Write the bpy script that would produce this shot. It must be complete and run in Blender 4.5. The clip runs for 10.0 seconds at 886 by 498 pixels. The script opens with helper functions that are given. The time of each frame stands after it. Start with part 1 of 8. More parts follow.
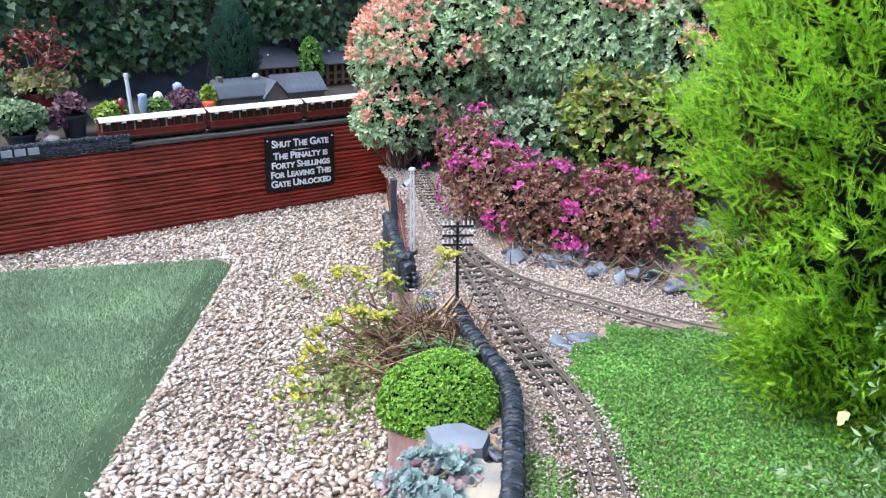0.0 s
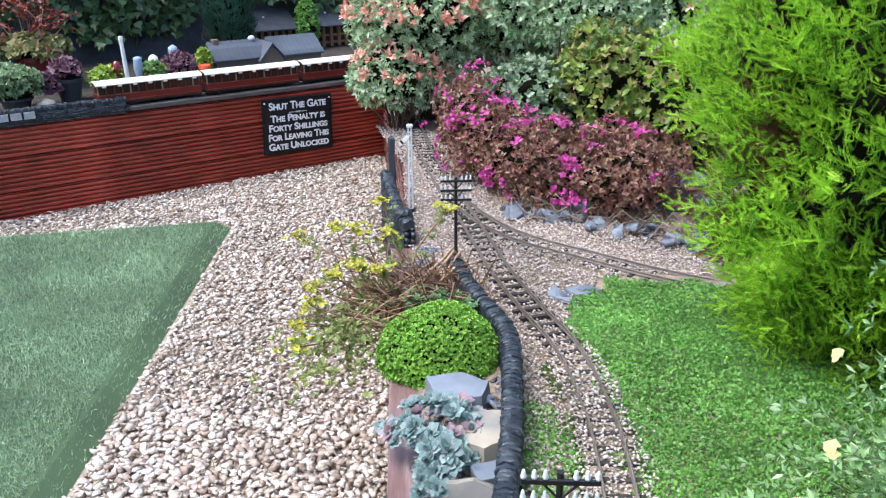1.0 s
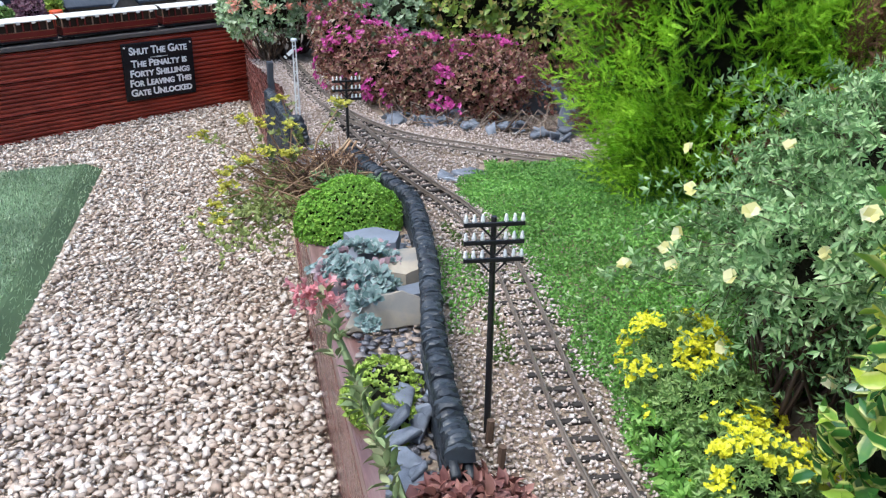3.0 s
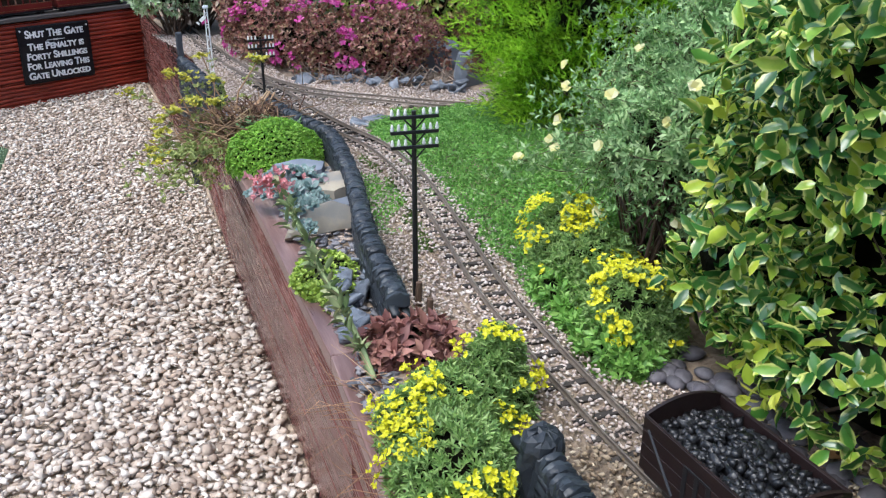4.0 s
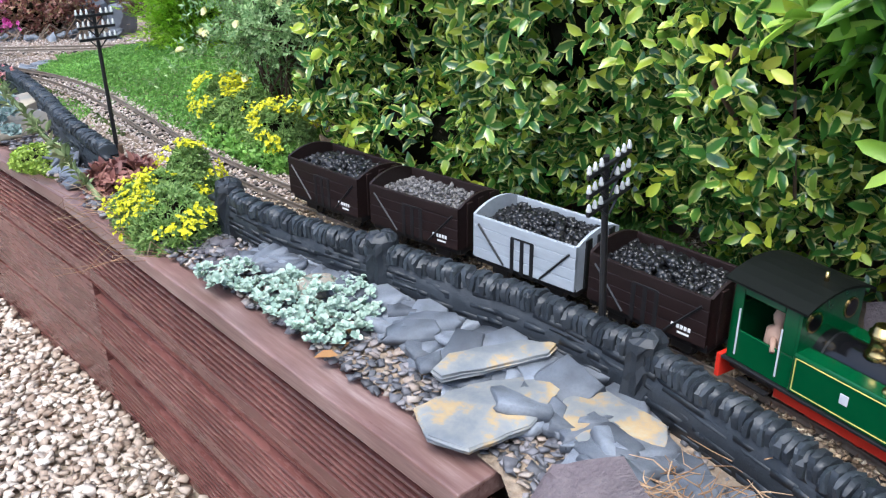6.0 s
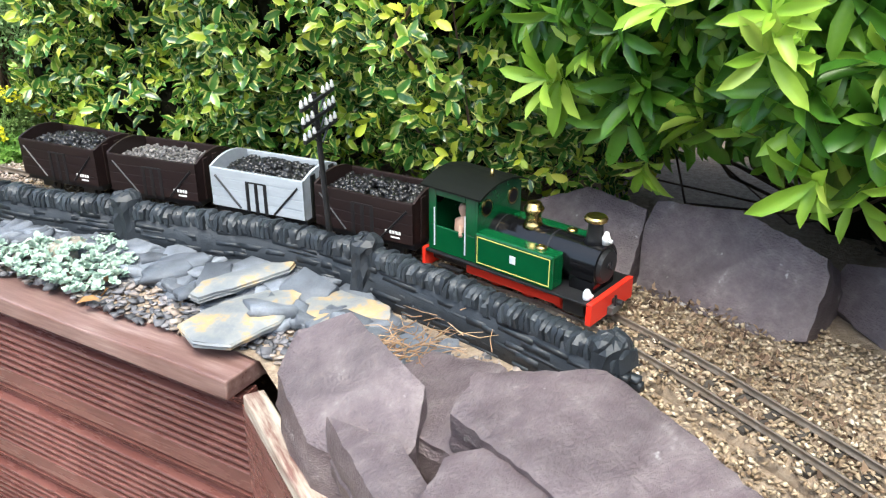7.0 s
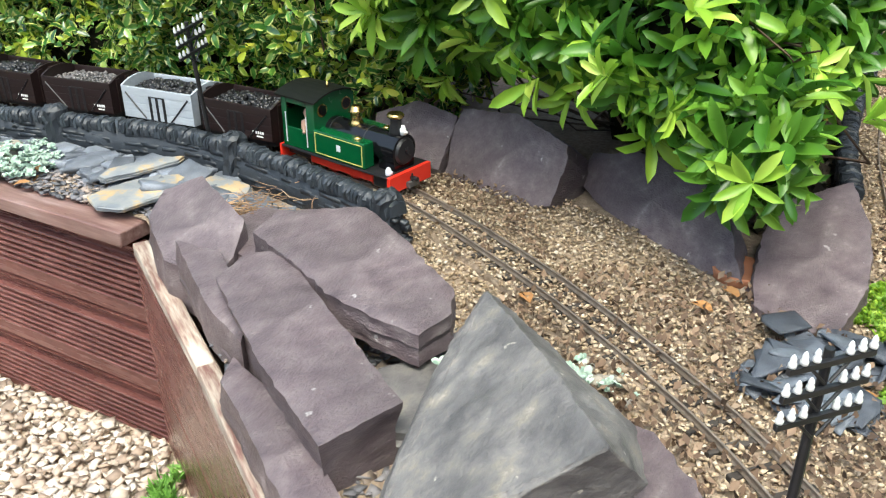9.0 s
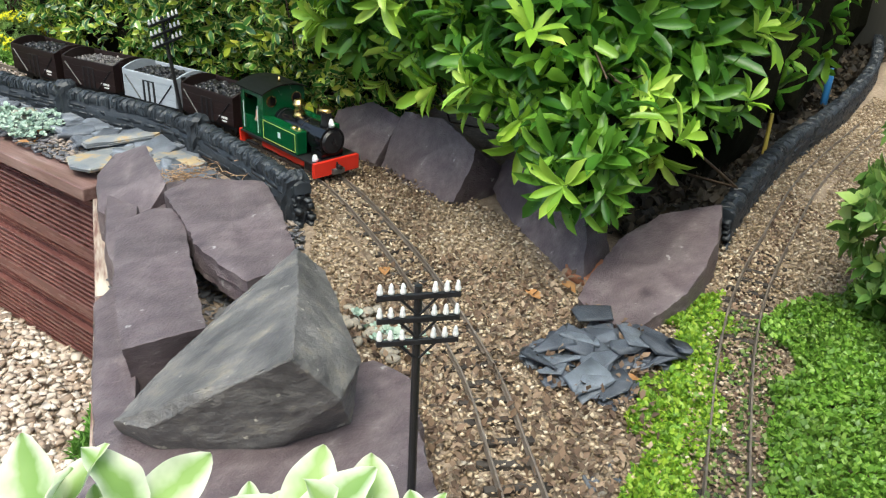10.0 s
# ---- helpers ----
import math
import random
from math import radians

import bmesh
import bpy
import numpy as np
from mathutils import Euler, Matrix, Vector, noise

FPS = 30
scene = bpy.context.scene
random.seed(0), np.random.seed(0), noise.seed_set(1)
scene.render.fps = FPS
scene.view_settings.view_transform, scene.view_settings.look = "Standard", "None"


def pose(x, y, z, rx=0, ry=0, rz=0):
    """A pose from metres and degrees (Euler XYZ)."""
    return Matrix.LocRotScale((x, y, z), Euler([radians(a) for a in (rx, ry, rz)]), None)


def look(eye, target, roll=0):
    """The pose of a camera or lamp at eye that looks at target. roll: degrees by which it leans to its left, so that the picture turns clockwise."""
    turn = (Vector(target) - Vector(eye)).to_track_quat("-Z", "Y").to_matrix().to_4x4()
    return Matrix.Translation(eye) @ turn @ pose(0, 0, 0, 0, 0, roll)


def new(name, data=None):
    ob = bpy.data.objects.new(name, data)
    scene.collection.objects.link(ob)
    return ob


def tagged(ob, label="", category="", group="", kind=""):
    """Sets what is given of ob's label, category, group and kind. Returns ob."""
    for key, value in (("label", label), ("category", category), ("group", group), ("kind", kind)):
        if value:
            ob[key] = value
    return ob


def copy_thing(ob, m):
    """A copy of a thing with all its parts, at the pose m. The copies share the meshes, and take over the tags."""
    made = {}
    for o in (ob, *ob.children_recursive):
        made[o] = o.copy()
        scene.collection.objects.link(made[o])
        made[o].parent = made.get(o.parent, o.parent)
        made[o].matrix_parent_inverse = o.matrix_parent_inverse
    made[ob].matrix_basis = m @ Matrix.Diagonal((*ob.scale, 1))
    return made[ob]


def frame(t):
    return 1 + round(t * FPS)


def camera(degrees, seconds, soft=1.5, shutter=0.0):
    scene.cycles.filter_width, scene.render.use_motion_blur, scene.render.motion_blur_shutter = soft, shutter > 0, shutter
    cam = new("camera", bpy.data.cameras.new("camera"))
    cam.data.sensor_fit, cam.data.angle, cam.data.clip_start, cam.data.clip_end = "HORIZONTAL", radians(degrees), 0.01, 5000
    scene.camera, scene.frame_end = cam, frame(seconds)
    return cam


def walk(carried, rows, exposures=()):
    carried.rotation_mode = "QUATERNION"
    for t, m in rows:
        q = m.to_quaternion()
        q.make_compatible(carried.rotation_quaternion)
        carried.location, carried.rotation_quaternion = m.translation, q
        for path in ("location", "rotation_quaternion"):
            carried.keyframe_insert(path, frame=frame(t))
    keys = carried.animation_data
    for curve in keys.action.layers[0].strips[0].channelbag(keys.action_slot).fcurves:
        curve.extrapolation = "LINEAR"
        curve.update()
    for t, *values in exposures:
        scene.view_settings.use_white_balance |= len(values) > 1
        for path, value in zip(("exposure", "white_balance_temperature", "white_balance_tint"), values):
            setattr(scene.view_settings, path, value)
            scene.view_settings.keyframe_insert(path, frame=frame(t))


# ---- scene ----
cam = camera(55.2, 10.0, soft=1.2)
PATH = [
    (0, (0.26, 0.206, 1.245), (-0.101, 2.059, 0.584), 0.3),
    (0.5, (0.264, 0.201, 1.233), (-0.095, 2.041, 0.535), 0.1),
    (1, (0.265, 0.194, 1.222), (-0.09, 2.02, 0.487), -0.3),
    (1.5, (0.262, 0.181, 1.204), (-0.041, 2.009, 0.451), -0.5),
    (2, (0.219, 0.113, 1.156), (0.045, 1.953, 0.392), -0.6),
    (2.5, (0.197, 0.045, 1.129), (0.127, 1.884, 0.345), -0.5),
    (2.7, (0.198, 0.007, 1.122), (0.157, 1.844, 0.332), -0.2),
    (3.8, (0.15, -0.311, 1.078), (0.298, 1.517, 0.279), 0.9),
    (4, (0.139, -0.35, 1.07), (0.371, 1.464, 0.261), 0.2),
    (4.5, (0.079, -0.484, 1.051), (0.568, 1.275, 0.235), -0.2),
    (5, (0.029, -0.655, 1.043), (0.647, 1.058, 0.218), 0.2),
    (5.5, (-0.007, -0.83, 1.034), (0.689, 0.849, 0.2), -0.0),
    (6, (-0.022, -0.937, 1.018), (0.898, 0.629, 0.182), -0.6),
    (6.2, (-0.035, -0.97, 1.014), (1.001, 0.522, 0.177), -0.8),
    (7.3, (-0.203, -1.186, 1.007), (1.226, -0.062, 0.172), 0.6),
    (7.5, (-0.235, -1.235, 1.019), (1.204, -0.128, 0.18), 0.8),
    (8, (-0.254, -1.297, 1.018), (1.241, -0.276, 0.168), 0.7),
    (8.5, (-0.27, -1.349, 1.017), (1.256, -0.392, 0.147), 0.1),
    (9, (-0.285, -1.553, 1.054), (1.084, -0.417, 0.14), 0.3),
    (9.5, (-0.237, -1.751, 1.087), (1.01, -0.491, 0.161), 0.7),
    (10, (-0.179, -1.92, 1.085), (1.042, -0.602, 0.207), 2.8),
]

EXPO = [(0, 1.48, 5650, 7), (2.7, 1.17, 5700, 5), (3.9, 1.06, 5770, 5), (4.5, 1.15, 5800, 5), (6.0, 1.36, 5750, 6), (7.4, 1.95, 6500, 0), (8.6, 1.82, 6500, 0), (9.2, 1.58, 6500, -2), (10, 1.29, 6500, -2)]
walk(cam, [(t, look(eye, target, roll)) for t, eye, target, roll in PATH], exposures=EXPO)

from mathutils import geometry
# ---------------------------------------------------------------- light
SUN_EL, SUN_ROT = 66.0, 238.0
world = bpy.data.worlds.new("sky")
scene.world = world
world.use_nodes = True
wn = world.node_tree
sky = wn.nodes.new("ShaderNodeTexSky")
sky.sky_type = "NISHITA"
sky.sun_disc = False
sky.sun_elevation, sky.sun_rotation = radians(SUN_EL), radians(SUN_ROT)
sky.air_density, sky.dust_density, sky.ozone_density = 1.0, 4.0, 1.0
wn.nodes["Background"].inputs[1].default_value = 0.15
wn.links.new(sky.outputs[0], wn.nodes["Background"].inputs[0])
sun = new("sun", bpy.data.lights.new("sun", "SUN"))
sun.data.energy, sun.data.angle, sun.data.color = 1.1, radians(35), (1.0, 0.96, 0.9)
_a, _e = radians(SUN_ROT), radians(SUN_EL)
sun.matrix_world = look((0, 0, 0), (-math.sin(_a) * math.cos(_e), -math.cos(_a) * math.cos(_e), -math.sin(_e)))

# ---------------------------------------------------------------- mesh tools
ICO = np.array([(-.526, 0, .851), (.526, 0, .851), (-.526, 0, -.851), (.526, 0, -.851), (0, .851, .526), (0, .851, -.526),
                (0, -.851, .526), (0, -.851, -.526), (.851, .526, 0), (-.851, .526, 0), (.851, -.526, 0), (-.851, -.526, 0)])
ICOF = np.array([(0, 4, 1), (0, 9, 4), (9, 5, 4), (4, 5, 8), (4, 8, 1), (8, 10, 1), (8, 3, 10), (5, 3, 8), (5, 2, 3), (2, 7, 3),
                 (7, 10, 3), (7, 6, 10), (7, 11, 6), (11, 0, 6), (0, 1, 6), (6, 1, 10), (9, 0, 11), (9, 11, 2), (9, 2, 5), (7, 2, 11)])[:, ::-1]


def mesh_of(name, verts, faces, mats, smooth=False, uv=None, index=None):
    """A mesh from arrays: verts (n,3), faces (m,k); uv per vertex."""
    verts, faces = np.asarray(verts, np.float32), np.asarray(faces, np.int32)
    me = bpy.data.meshes.new(name)
    m, k = faces.shape
    me.vertices.add(len(verts))
    me.vertices.foreach_set("co", verts.ravel())
    me.loops.add(m * k)
    me.loops.foreach_set("vertex_index", faces.ravel())
    me.polygons.add(m)
    me.polygons.foreach_set("loop_start", np.arange(0, m * k, k, dtype=np.int32))
    if smooth:
        me.polygons.foreach_set("use_smooth", np.ones(m, bool))
    if index is not None:
        me.polygons.foreach_set("material_index", np.asarray(index, np.int32))
    if uv is not None:
        layer = me.uv_layers.new(name="leaf")
        layer.data.foreach_set("uv", np.asarray(uv, np.float32)[faces.ravel()].ravel())
    for mt in (mats if isinstance(mats, (list, tuple)) else [mats]):
        me.materials.append(mt)
    me.update(calc_edges=True)
    me.validate()
    return me


def obj(name, me, parent=None, label="", m=None):
    ob = new(name, me)
    if m is not None:
        ob.matrix_basis = m
    if parent is not None:
        ob.parent = parent
    if label:
        tagged(ob, label)
    return ob


def thing(name, label, category, group="", m=None, kind=""):
    ob = new(name)
    ob.empty_display_size = 0.02
    if m is not None:
        ob.matrix_basis = m
    return tagged(ob, label, category, group, kind)


def from_bm(name, bm, mt, smooth=False):
    me = bpy.data.meshes.new(name)
    bmesh.ops.recalc_face_normals(bm, faces=bm.faces)
    bm.to_mesh(me)
    bm.free()
    me.materials.append(mt)
    if smooth:
        for p in me.polygons:
            p.use_smooth = True
    return me


def part(name, bm, mt, parent, label="", smooth=False, m=None):
    return obj(name, from_bm(name, bm, mt, smooth), parent, label, m)


def box(bm, x0, x1, y0, y1, z0, z1, bevel=0.0):
    r = bmesh.ops.create_cube(bm, size=1)
    for v in r["verts"]:
        v.co = Vector(((x0 + x1) / 2 + v.co.x * (x1 - x0), (y0 + y1) / 2 + v.co.y * (y1 - y0), (z0 + z1) / 2 + v.co.z * (z1 - z0)))
    if bevel:
        es = list({e for v in r["verts"] for e in v.link_edges})
        bmesh.ops.bevel(bm, geom=es, offset=bevel, segments=2, affect="EDGES", profile=0.5)
    return bm


def rod(bm, a, b, r0, r1=None, seg=10):
    """A cylinder or cone from a to b."""
    a, b = Vector(a), Vector(b)
    d = b - a
    r = bmesh.ops.create_cone(bm, cap_ends=True, segments=seg, radius1=r0, radius2=r0 if r1 is None else r1, depth=d.length)
    m = Matrix.Translation((a + b) / 2) @ d.to_track_quat("Z", "Y").to_matrix().to_4x4()
    bmesh.ops.transform(bm, matrix=m, verts=r["verts"])
    return bm


def lathe(bm, prof, seg=20, at=(0, 0, 0)):
    """A turned shape about z: prof is (radius, z) from bottom to top."""
    rings = []
    for r, z in prof:
        rings.append([bm.verts.new((at[0] + r * math.cos(2 * math.pi * k / seg), at[1] + r * math.sin(2 * math.pi * k / seg), at[2] + z)) for k in range(seg)])
    for a, b in zip(rings, rings[1:]):
        for k in range(seg):
            bm.faces.new((a[k], a[(k + 1) % seg], b[(k + 1) % seg], b[k]))
    bm.faces.new(rings[0][::-1])
    bm.faces.new(rings[-1])
    return bm


def curve_pts(pts, step):
    """A smooth line through plan points, resampled at even steps: places and headings."""
    p = np.array(pts, float)
    q = np.vstack([2 * p[0] - p[1], p, 2 * p[-1] - p[-2]])
    out = []
    for i in range(1, len(q) - 2):
        for t in np.linspace(0, 1, 24, endpoint=False):
            a, b, c, d = q[i - 1], q[i], q[i + 1], q[i + 2]
            out.append(0.5 * ((2 * b) + (c - a) * t + (2 * a - 5 * b + 4 * c - d) * t * t + (3 * b - a - 3 * c + d) * t ** 3))
    out.append(q[-2])
    out = np.array(out)
    s = np.concatenate([[0], np.cumsum(np.linalg.norm(np.diff(out, axis=0), axis=1))])
    u = np.arange(0, s[-1], step)
    r = np.stack([np.interp(u, s, out[:, k]) for k in range(p.shape[1])], 1)
    h = np.gradient(r, axis=0)
    h /= np.linalg.norm(h, axis=1)[:, None] + 1e-9
    return r, h


def sweep(path, heads, prof):
    """Sweeps a closed profile (side, up) along a plan path with heights path[:,2]."""
    n, k = len(path), len(prof)
    side = np.stack([heads[:, 1], -heads[:, 0]], 1)
    v = np.zeros((n, k, 3))
    for j, (a, b) in enumerate(prof):
        v[:, j, :2] = path[:, :2] + side * a
        v[:, j, 2] = path[:, 2] + b
    i, j = np.meshgrid(np.arange(n - 1), np.arange(k), indexing="ij")
    f = np.stack([i * k + j, (i + 1) * k + j, (i + 1) * k + (j + 1) % k, i * k + (j + 1) % k], -1).reshape(-1, 4)
    return v.reshape(-1, 3), f


def unit(v):
    return v / (np.linalg.norm(v, axis=-1, keepdims=True) + 1e-9)


def frames_of(d, up):
    """Rotations whose y runs along d and whose z leans to up."""
    d = unit(d)
    x = unit(np.cross(d, up))
    return np.stack([x, d, np.cross(x, d)], -1)


def scatter(tv, tf, rot, pos, scale):
    """Copies of one small shape joined: arrays of verts and faces."""
    n, k = len(pos), len(tv)
    sc = np.asarray(scale, float)
    if sc.ndim == 1:
        sc = np.repeat(sc[:, None], 3, 1)
    v = np.einsum("nij,nkj->nki", rot, tv[None] * sc[:, None, :]) + pos[:, None, :]
    f = (tf[None] + (np.arange(n) * k)[:, None, None]).reshape(-1, tf.shape[1])
    return v.reshape(-1, 3), f


def yaw_rot(a):
    c, s_, o = np.cos(a), np.sin(a), np.zeros_like(a)
    return np.stack([c, -s_, o, s_, c, o, o, o, o + 1], -1).reshape(-1, 3, 3)


OCT = np.array([(1, 0, 0), (-1, 0, 0), (0, 1, 0), (0, -1, 0), (0, 0, 1), (0, 0, -1)], float)
OCTF = np.array([(0, 2, 4), (2, 1, 4), (1, 3, 4), (3, 0, 4), (2, 0, 5), (1, 2, 5), (3, 1, 5), (0, 3, 5)])


BOX = np.array([(x, y, z) for x in (-.8, .8) for y in (-.8, .8) for z in (-.8, .8)])
BOXF = np.array([(0, 1, 3), (0, 3, 2), (4, 6, 7), (4, 7, 5), (0, 4, 5), (0, 5, 1), (2, 3, 7), (2, 7, 6), (0, 2, 6), (0, 6, 4), (1, 5, 7), (1, 7, 3)])


def stones(name, pos, size, mt, seed, flat=0.5, smooth=False, lo=0):
    """Many loose stones joined into one mesh."""
    g = np.random.default_rng(seed)
    vs, fs, off = [], [], 0
    pick = g.integers(0, 16, len(pos))
    for k in range(16):
        sel = np.where(pick == k)[0]
        if not len(sel):
            continue
        base, bf = (OCT, OCTF) if lo == 1 else (BOX, BOXF) if lo == 2 else (ICO, ICOF)
        tv = (base + g.uniform(-.33, .33, base.shape) * (lo > 0)) * (1 + g.uniform(-0.28, 0.28, (len(base), 1))) * np.array([1.0, g.uniform(0.6, 0.85), flat * g.uniform(0.8, 1.25)])
        tilt = frames_of(np.stack([np.cos(a := g.uniform(0, 6.28, len(sel))), np.sin(a), g.normal(0, 0.25, len(sel))], 1), np.array([0, 0, 1.0]) + g.normal(0, 0.25, (len(sel), 3)))
        v, f = scatter(tv, bf, tilt, pos[sel], size[sel] * 0.5)
        vs.append(v); fs.append(f + off); off += len(v)
    return mesh_of(name, np.vstack(vs), np.vstack(fs), mt, smooth)


def inside(poly, p):
    """Which of the plan points lie inside the polygon."""
    poly, res = np.asarray(poly, float), np.zeros(len(p), bool)
    for (x0, y0), (x1, y1) in zip(poly, np.roll(poly, -1, 0)):
        c = (y0 > p[:, 1]) != (y1 > p[:, 1])
        res ^= c & (p[:, 0] < (x1 - x0) * (p[:, 1] - y0) / (y1 - y0 + 1e-12) + x0)
    return res


def fill(poly, pitch, g, jit=0.5):
    """Jittered grid points inside a plan polygon."""
    poly = np.asarray(poly, float)
    lo, hi = poly.min(0), poly.max(0)
    x, y = np.meshgrid(np.arange(lo[0], hi[0], pitch), np.arange(lo[1], hi[1], pitch))
    p = np.stack([x.ravel(), y.ravel()], 1) + g.uniform(-jit, jit, (x.size, 2)) * pitch
    return p[inside(poly, p)]


def wobble(p, scale, seed=0.0):
    return np.array([noise.noise(Vector((x * scale + seed, y * scale - seed, z * scale))) for x, y, z in p])


# leaf shapes, one metre long along y, facing +z
LEAF = np.array([(0, 0, 0), (0, .34, -.03), (0, .7, -.05), (0, 1, -.16), (-.36, .3, .07), (-.34, .64, .05), (.36, .3, .07), (.34, .64, .05)])
LEAFF = np.array([(0, 1, 4), (1, 5, 4), (1, 2, 5), (2, 3, 5), (0, 6, 1), (1, 6, 7), (1, 7, 2), (2, 7, 3)])
LEAFUV = np.array([(.5, 0), (.5, .34), (.5, .7), (.5, 1), (0, .3), (0, .65), (1, .3), (1, .65)])
DIAMOND = np.array([(0, 0, 0), (-.32, .5, .06), (.32, .5, .06), (0, 1, -.06)])
DIAF = np.array([(0, 3, 1), (0, 2, 3)])
DIAUV = np.array([(.5, 0), (0, .5), (1, .5), (.5, 1)])
OVAL = np.array([(0, 0, 0), (0, .3, -.03), (0, .6, -.04), (0, .86, -.07), (0, 1, -.12), (-.24, .22, .05), (-.36, .5, .06), (-.29, .8, .02), (.24, .22, .05), (.36, .5, .06), (.29, .8, .02)])
OVALF = np.array([(0, 1, 5), (1, 6, 5), (1, 2, 6), (2, 7, 6), (2, 3, 7), (3, 4, 7), (0, 8, 1), (1, 8, 9), (1, 9, 2), (2, 9, 10), (2, 10, 3), (3, 10, 4)])
OVALUV = np.array([(.5, 0), (.5, .3), (.5, .6), (.5, .86), (.5, 1), (.1, .22), (0, .5), (.08, .8), (.9, .22), (1, .5), (.92, .8)])
IVY = np.array([(0, 0, 0), (-.5, .1, .04), (-.42, .45, .0), (-.22, .5, .04), (0, 1, -.06), (.22, .5, .04), (.42, .45, 0), (.5, .1, .04), (0, .4, -.03)])
IVYF = np.array([(0, 8, 1), (8, 2, 1), (8, 3, 2), (8, 4, 3), (8, 5, 4), (8, 6, 5), (8, 7, 6), (8, 0, 7)])
IVYUV = np.array([(.5, 0), (0, .2), (0, .5), (.3, .5), (.5, 1), (.7, .5), (1, .5), (1, .2), (.5, .4)])


def surface(ells, n, seed, zmin=0.46, lump=0.12, lscale=6.0, front=None):
    """Points and normals on the lumpy outer skin of overlapping ellipsoids; front: a plan direction to keep to."""
    g = np.random.default_rng(seed)
    area = np.array([e[3] * e[4] + e[4] * e[5] + e[3] * e[5] for e in ells])
    cnt = (n * area / area.sum()).astype(int)
    ps, ns = [], []
    for k, e in enumerate(ells):
        d = unit(g.normal(size=(cnt[k] * 2, 3)))
        if front is not None:
            d = d[d @ np.array(front) > -0.25]
        d = d[:cnt[k]]
        c, r = np.array(e[:3]), np.array(e[3:6])
        p = c + d * r * (1 + lump * wobble(d * r, lscale, seed + k))[:, None]
        keep = p[:, 2] > zmin
        for j, o in enumerate(ells):
            if j != k:
                keep &= (((p - np.array(o[:3])) / (np.array(o[3:6]) * 0.9)) ** 2).sum(1) > 1
        ps.append(p[keep]); ns.append(unit(d / r)[keep])
    return np.vstack(ps), np.vstack(ns)


def whorls(p, n, k, length, g, spread=0.9, up=0.35, along=0.3, wild=0.35):
    """Rings of k leaves about shoots that leave the points p along n: positions, rotations, lengths."""
    ax = unit(n + np.array([0, 0, up]) + g.normal(0, wild, p.shape))
    side = unit(np.cross(ax, g.normal(size=p.shape)))
    oth = np.cross(ax, side)
    P, R, S = [], [], []
    L = length * g.uniform(0.7, 1.2, len(p))
    for i in range(k):
        a = 2 * math.pi * i / k + g.uniform(-0.4, 0.4, len(p))
        out = side * np.cos(a)[:, None] + oth * np.sin(a)[:, None]
        sp = spread * g.uniform(0.6, 1.3, len(p))
        d = unit(out * sp[:, None] + ax * (1.1 - 0.5 * sp)[:, None] + g.normal(0, 0.12, p.shape))
        P.append(p + ax * (L * along * (i % 3) / 3)[:, None])
        R.append(frames_of(d, ax))
        S.append(L * g.uniform(0.75, 1.1, len(p)))
    return np.vstack(P), np.vstack(R), np.concatenate(S)


def leaf_mesh(name, P, R, S, mt, tv=LEAF, tf=LEAFF, tuv=LEAFUV, width=1.0):
    sc = np.stack([S * width, S, S], 1)
    v, f = scatter(tv, tf, R, P, sc)
    return mesh_of(name, v, f, mt, True, np.tile(tuv, (len(P), 1)))


def twigs(name, a, b, r, mt, bend=0.15, seed=0):
    """Thin three-sided stems from each a to each b, with a bend."""
    g = np.random.default_rng(seed)
    n = len(a)
    mid = (a + b) / 2 + g.normal(0, 1, a.shape) * (np.linalg.norm(b - a, axis=1) * bend)[:, None]
    rr = np.broadcast_to(np.asarray(r, float), (n,))
    d = unit(b - a)
    s1 = unit(np.cross(d, g.normal(size=a.shape)))
    s2 = np.cross(d, s1)
    rings = []
    for c, k in ((a, 1.0), (mid, 0.8), (b, 0.45)):
        rings.append(np.stack([c + (s1 * math.cos(t) + s2 * math.sin(t)) * (rr * k)[:, None] for t in (0, 2.094, 4.189)], 1))
    v = np.concatenate(rings, 1).reshape(-1, 3)
    base = (np.arange(n) * 9)[:, None, None]
    f = np.array([(j + 3 * q, (j + 1) % 3 + 3 * q, (j + 1) % 3 + 3 * q + 3, j + 3 * q + 3) for q in (0, 1) for j in range(3)])
    return mesh_of(name, v, (f[None] + base).reshape(-1, 4), mt, True)


# ---------------------------------------------------------------- materials
def ramp(nt, stops):
    r = nt.nodes.new("ShaderNodeValToRGB")
    while len(r.color_ramp.elements) < len(stops):
        r.color_ramp.elements.new(0.5)
    for e, (p, c) in zip(r.color_ramp.elements, stops):
        e.position, e.color = p, (*c, 1)
    return r


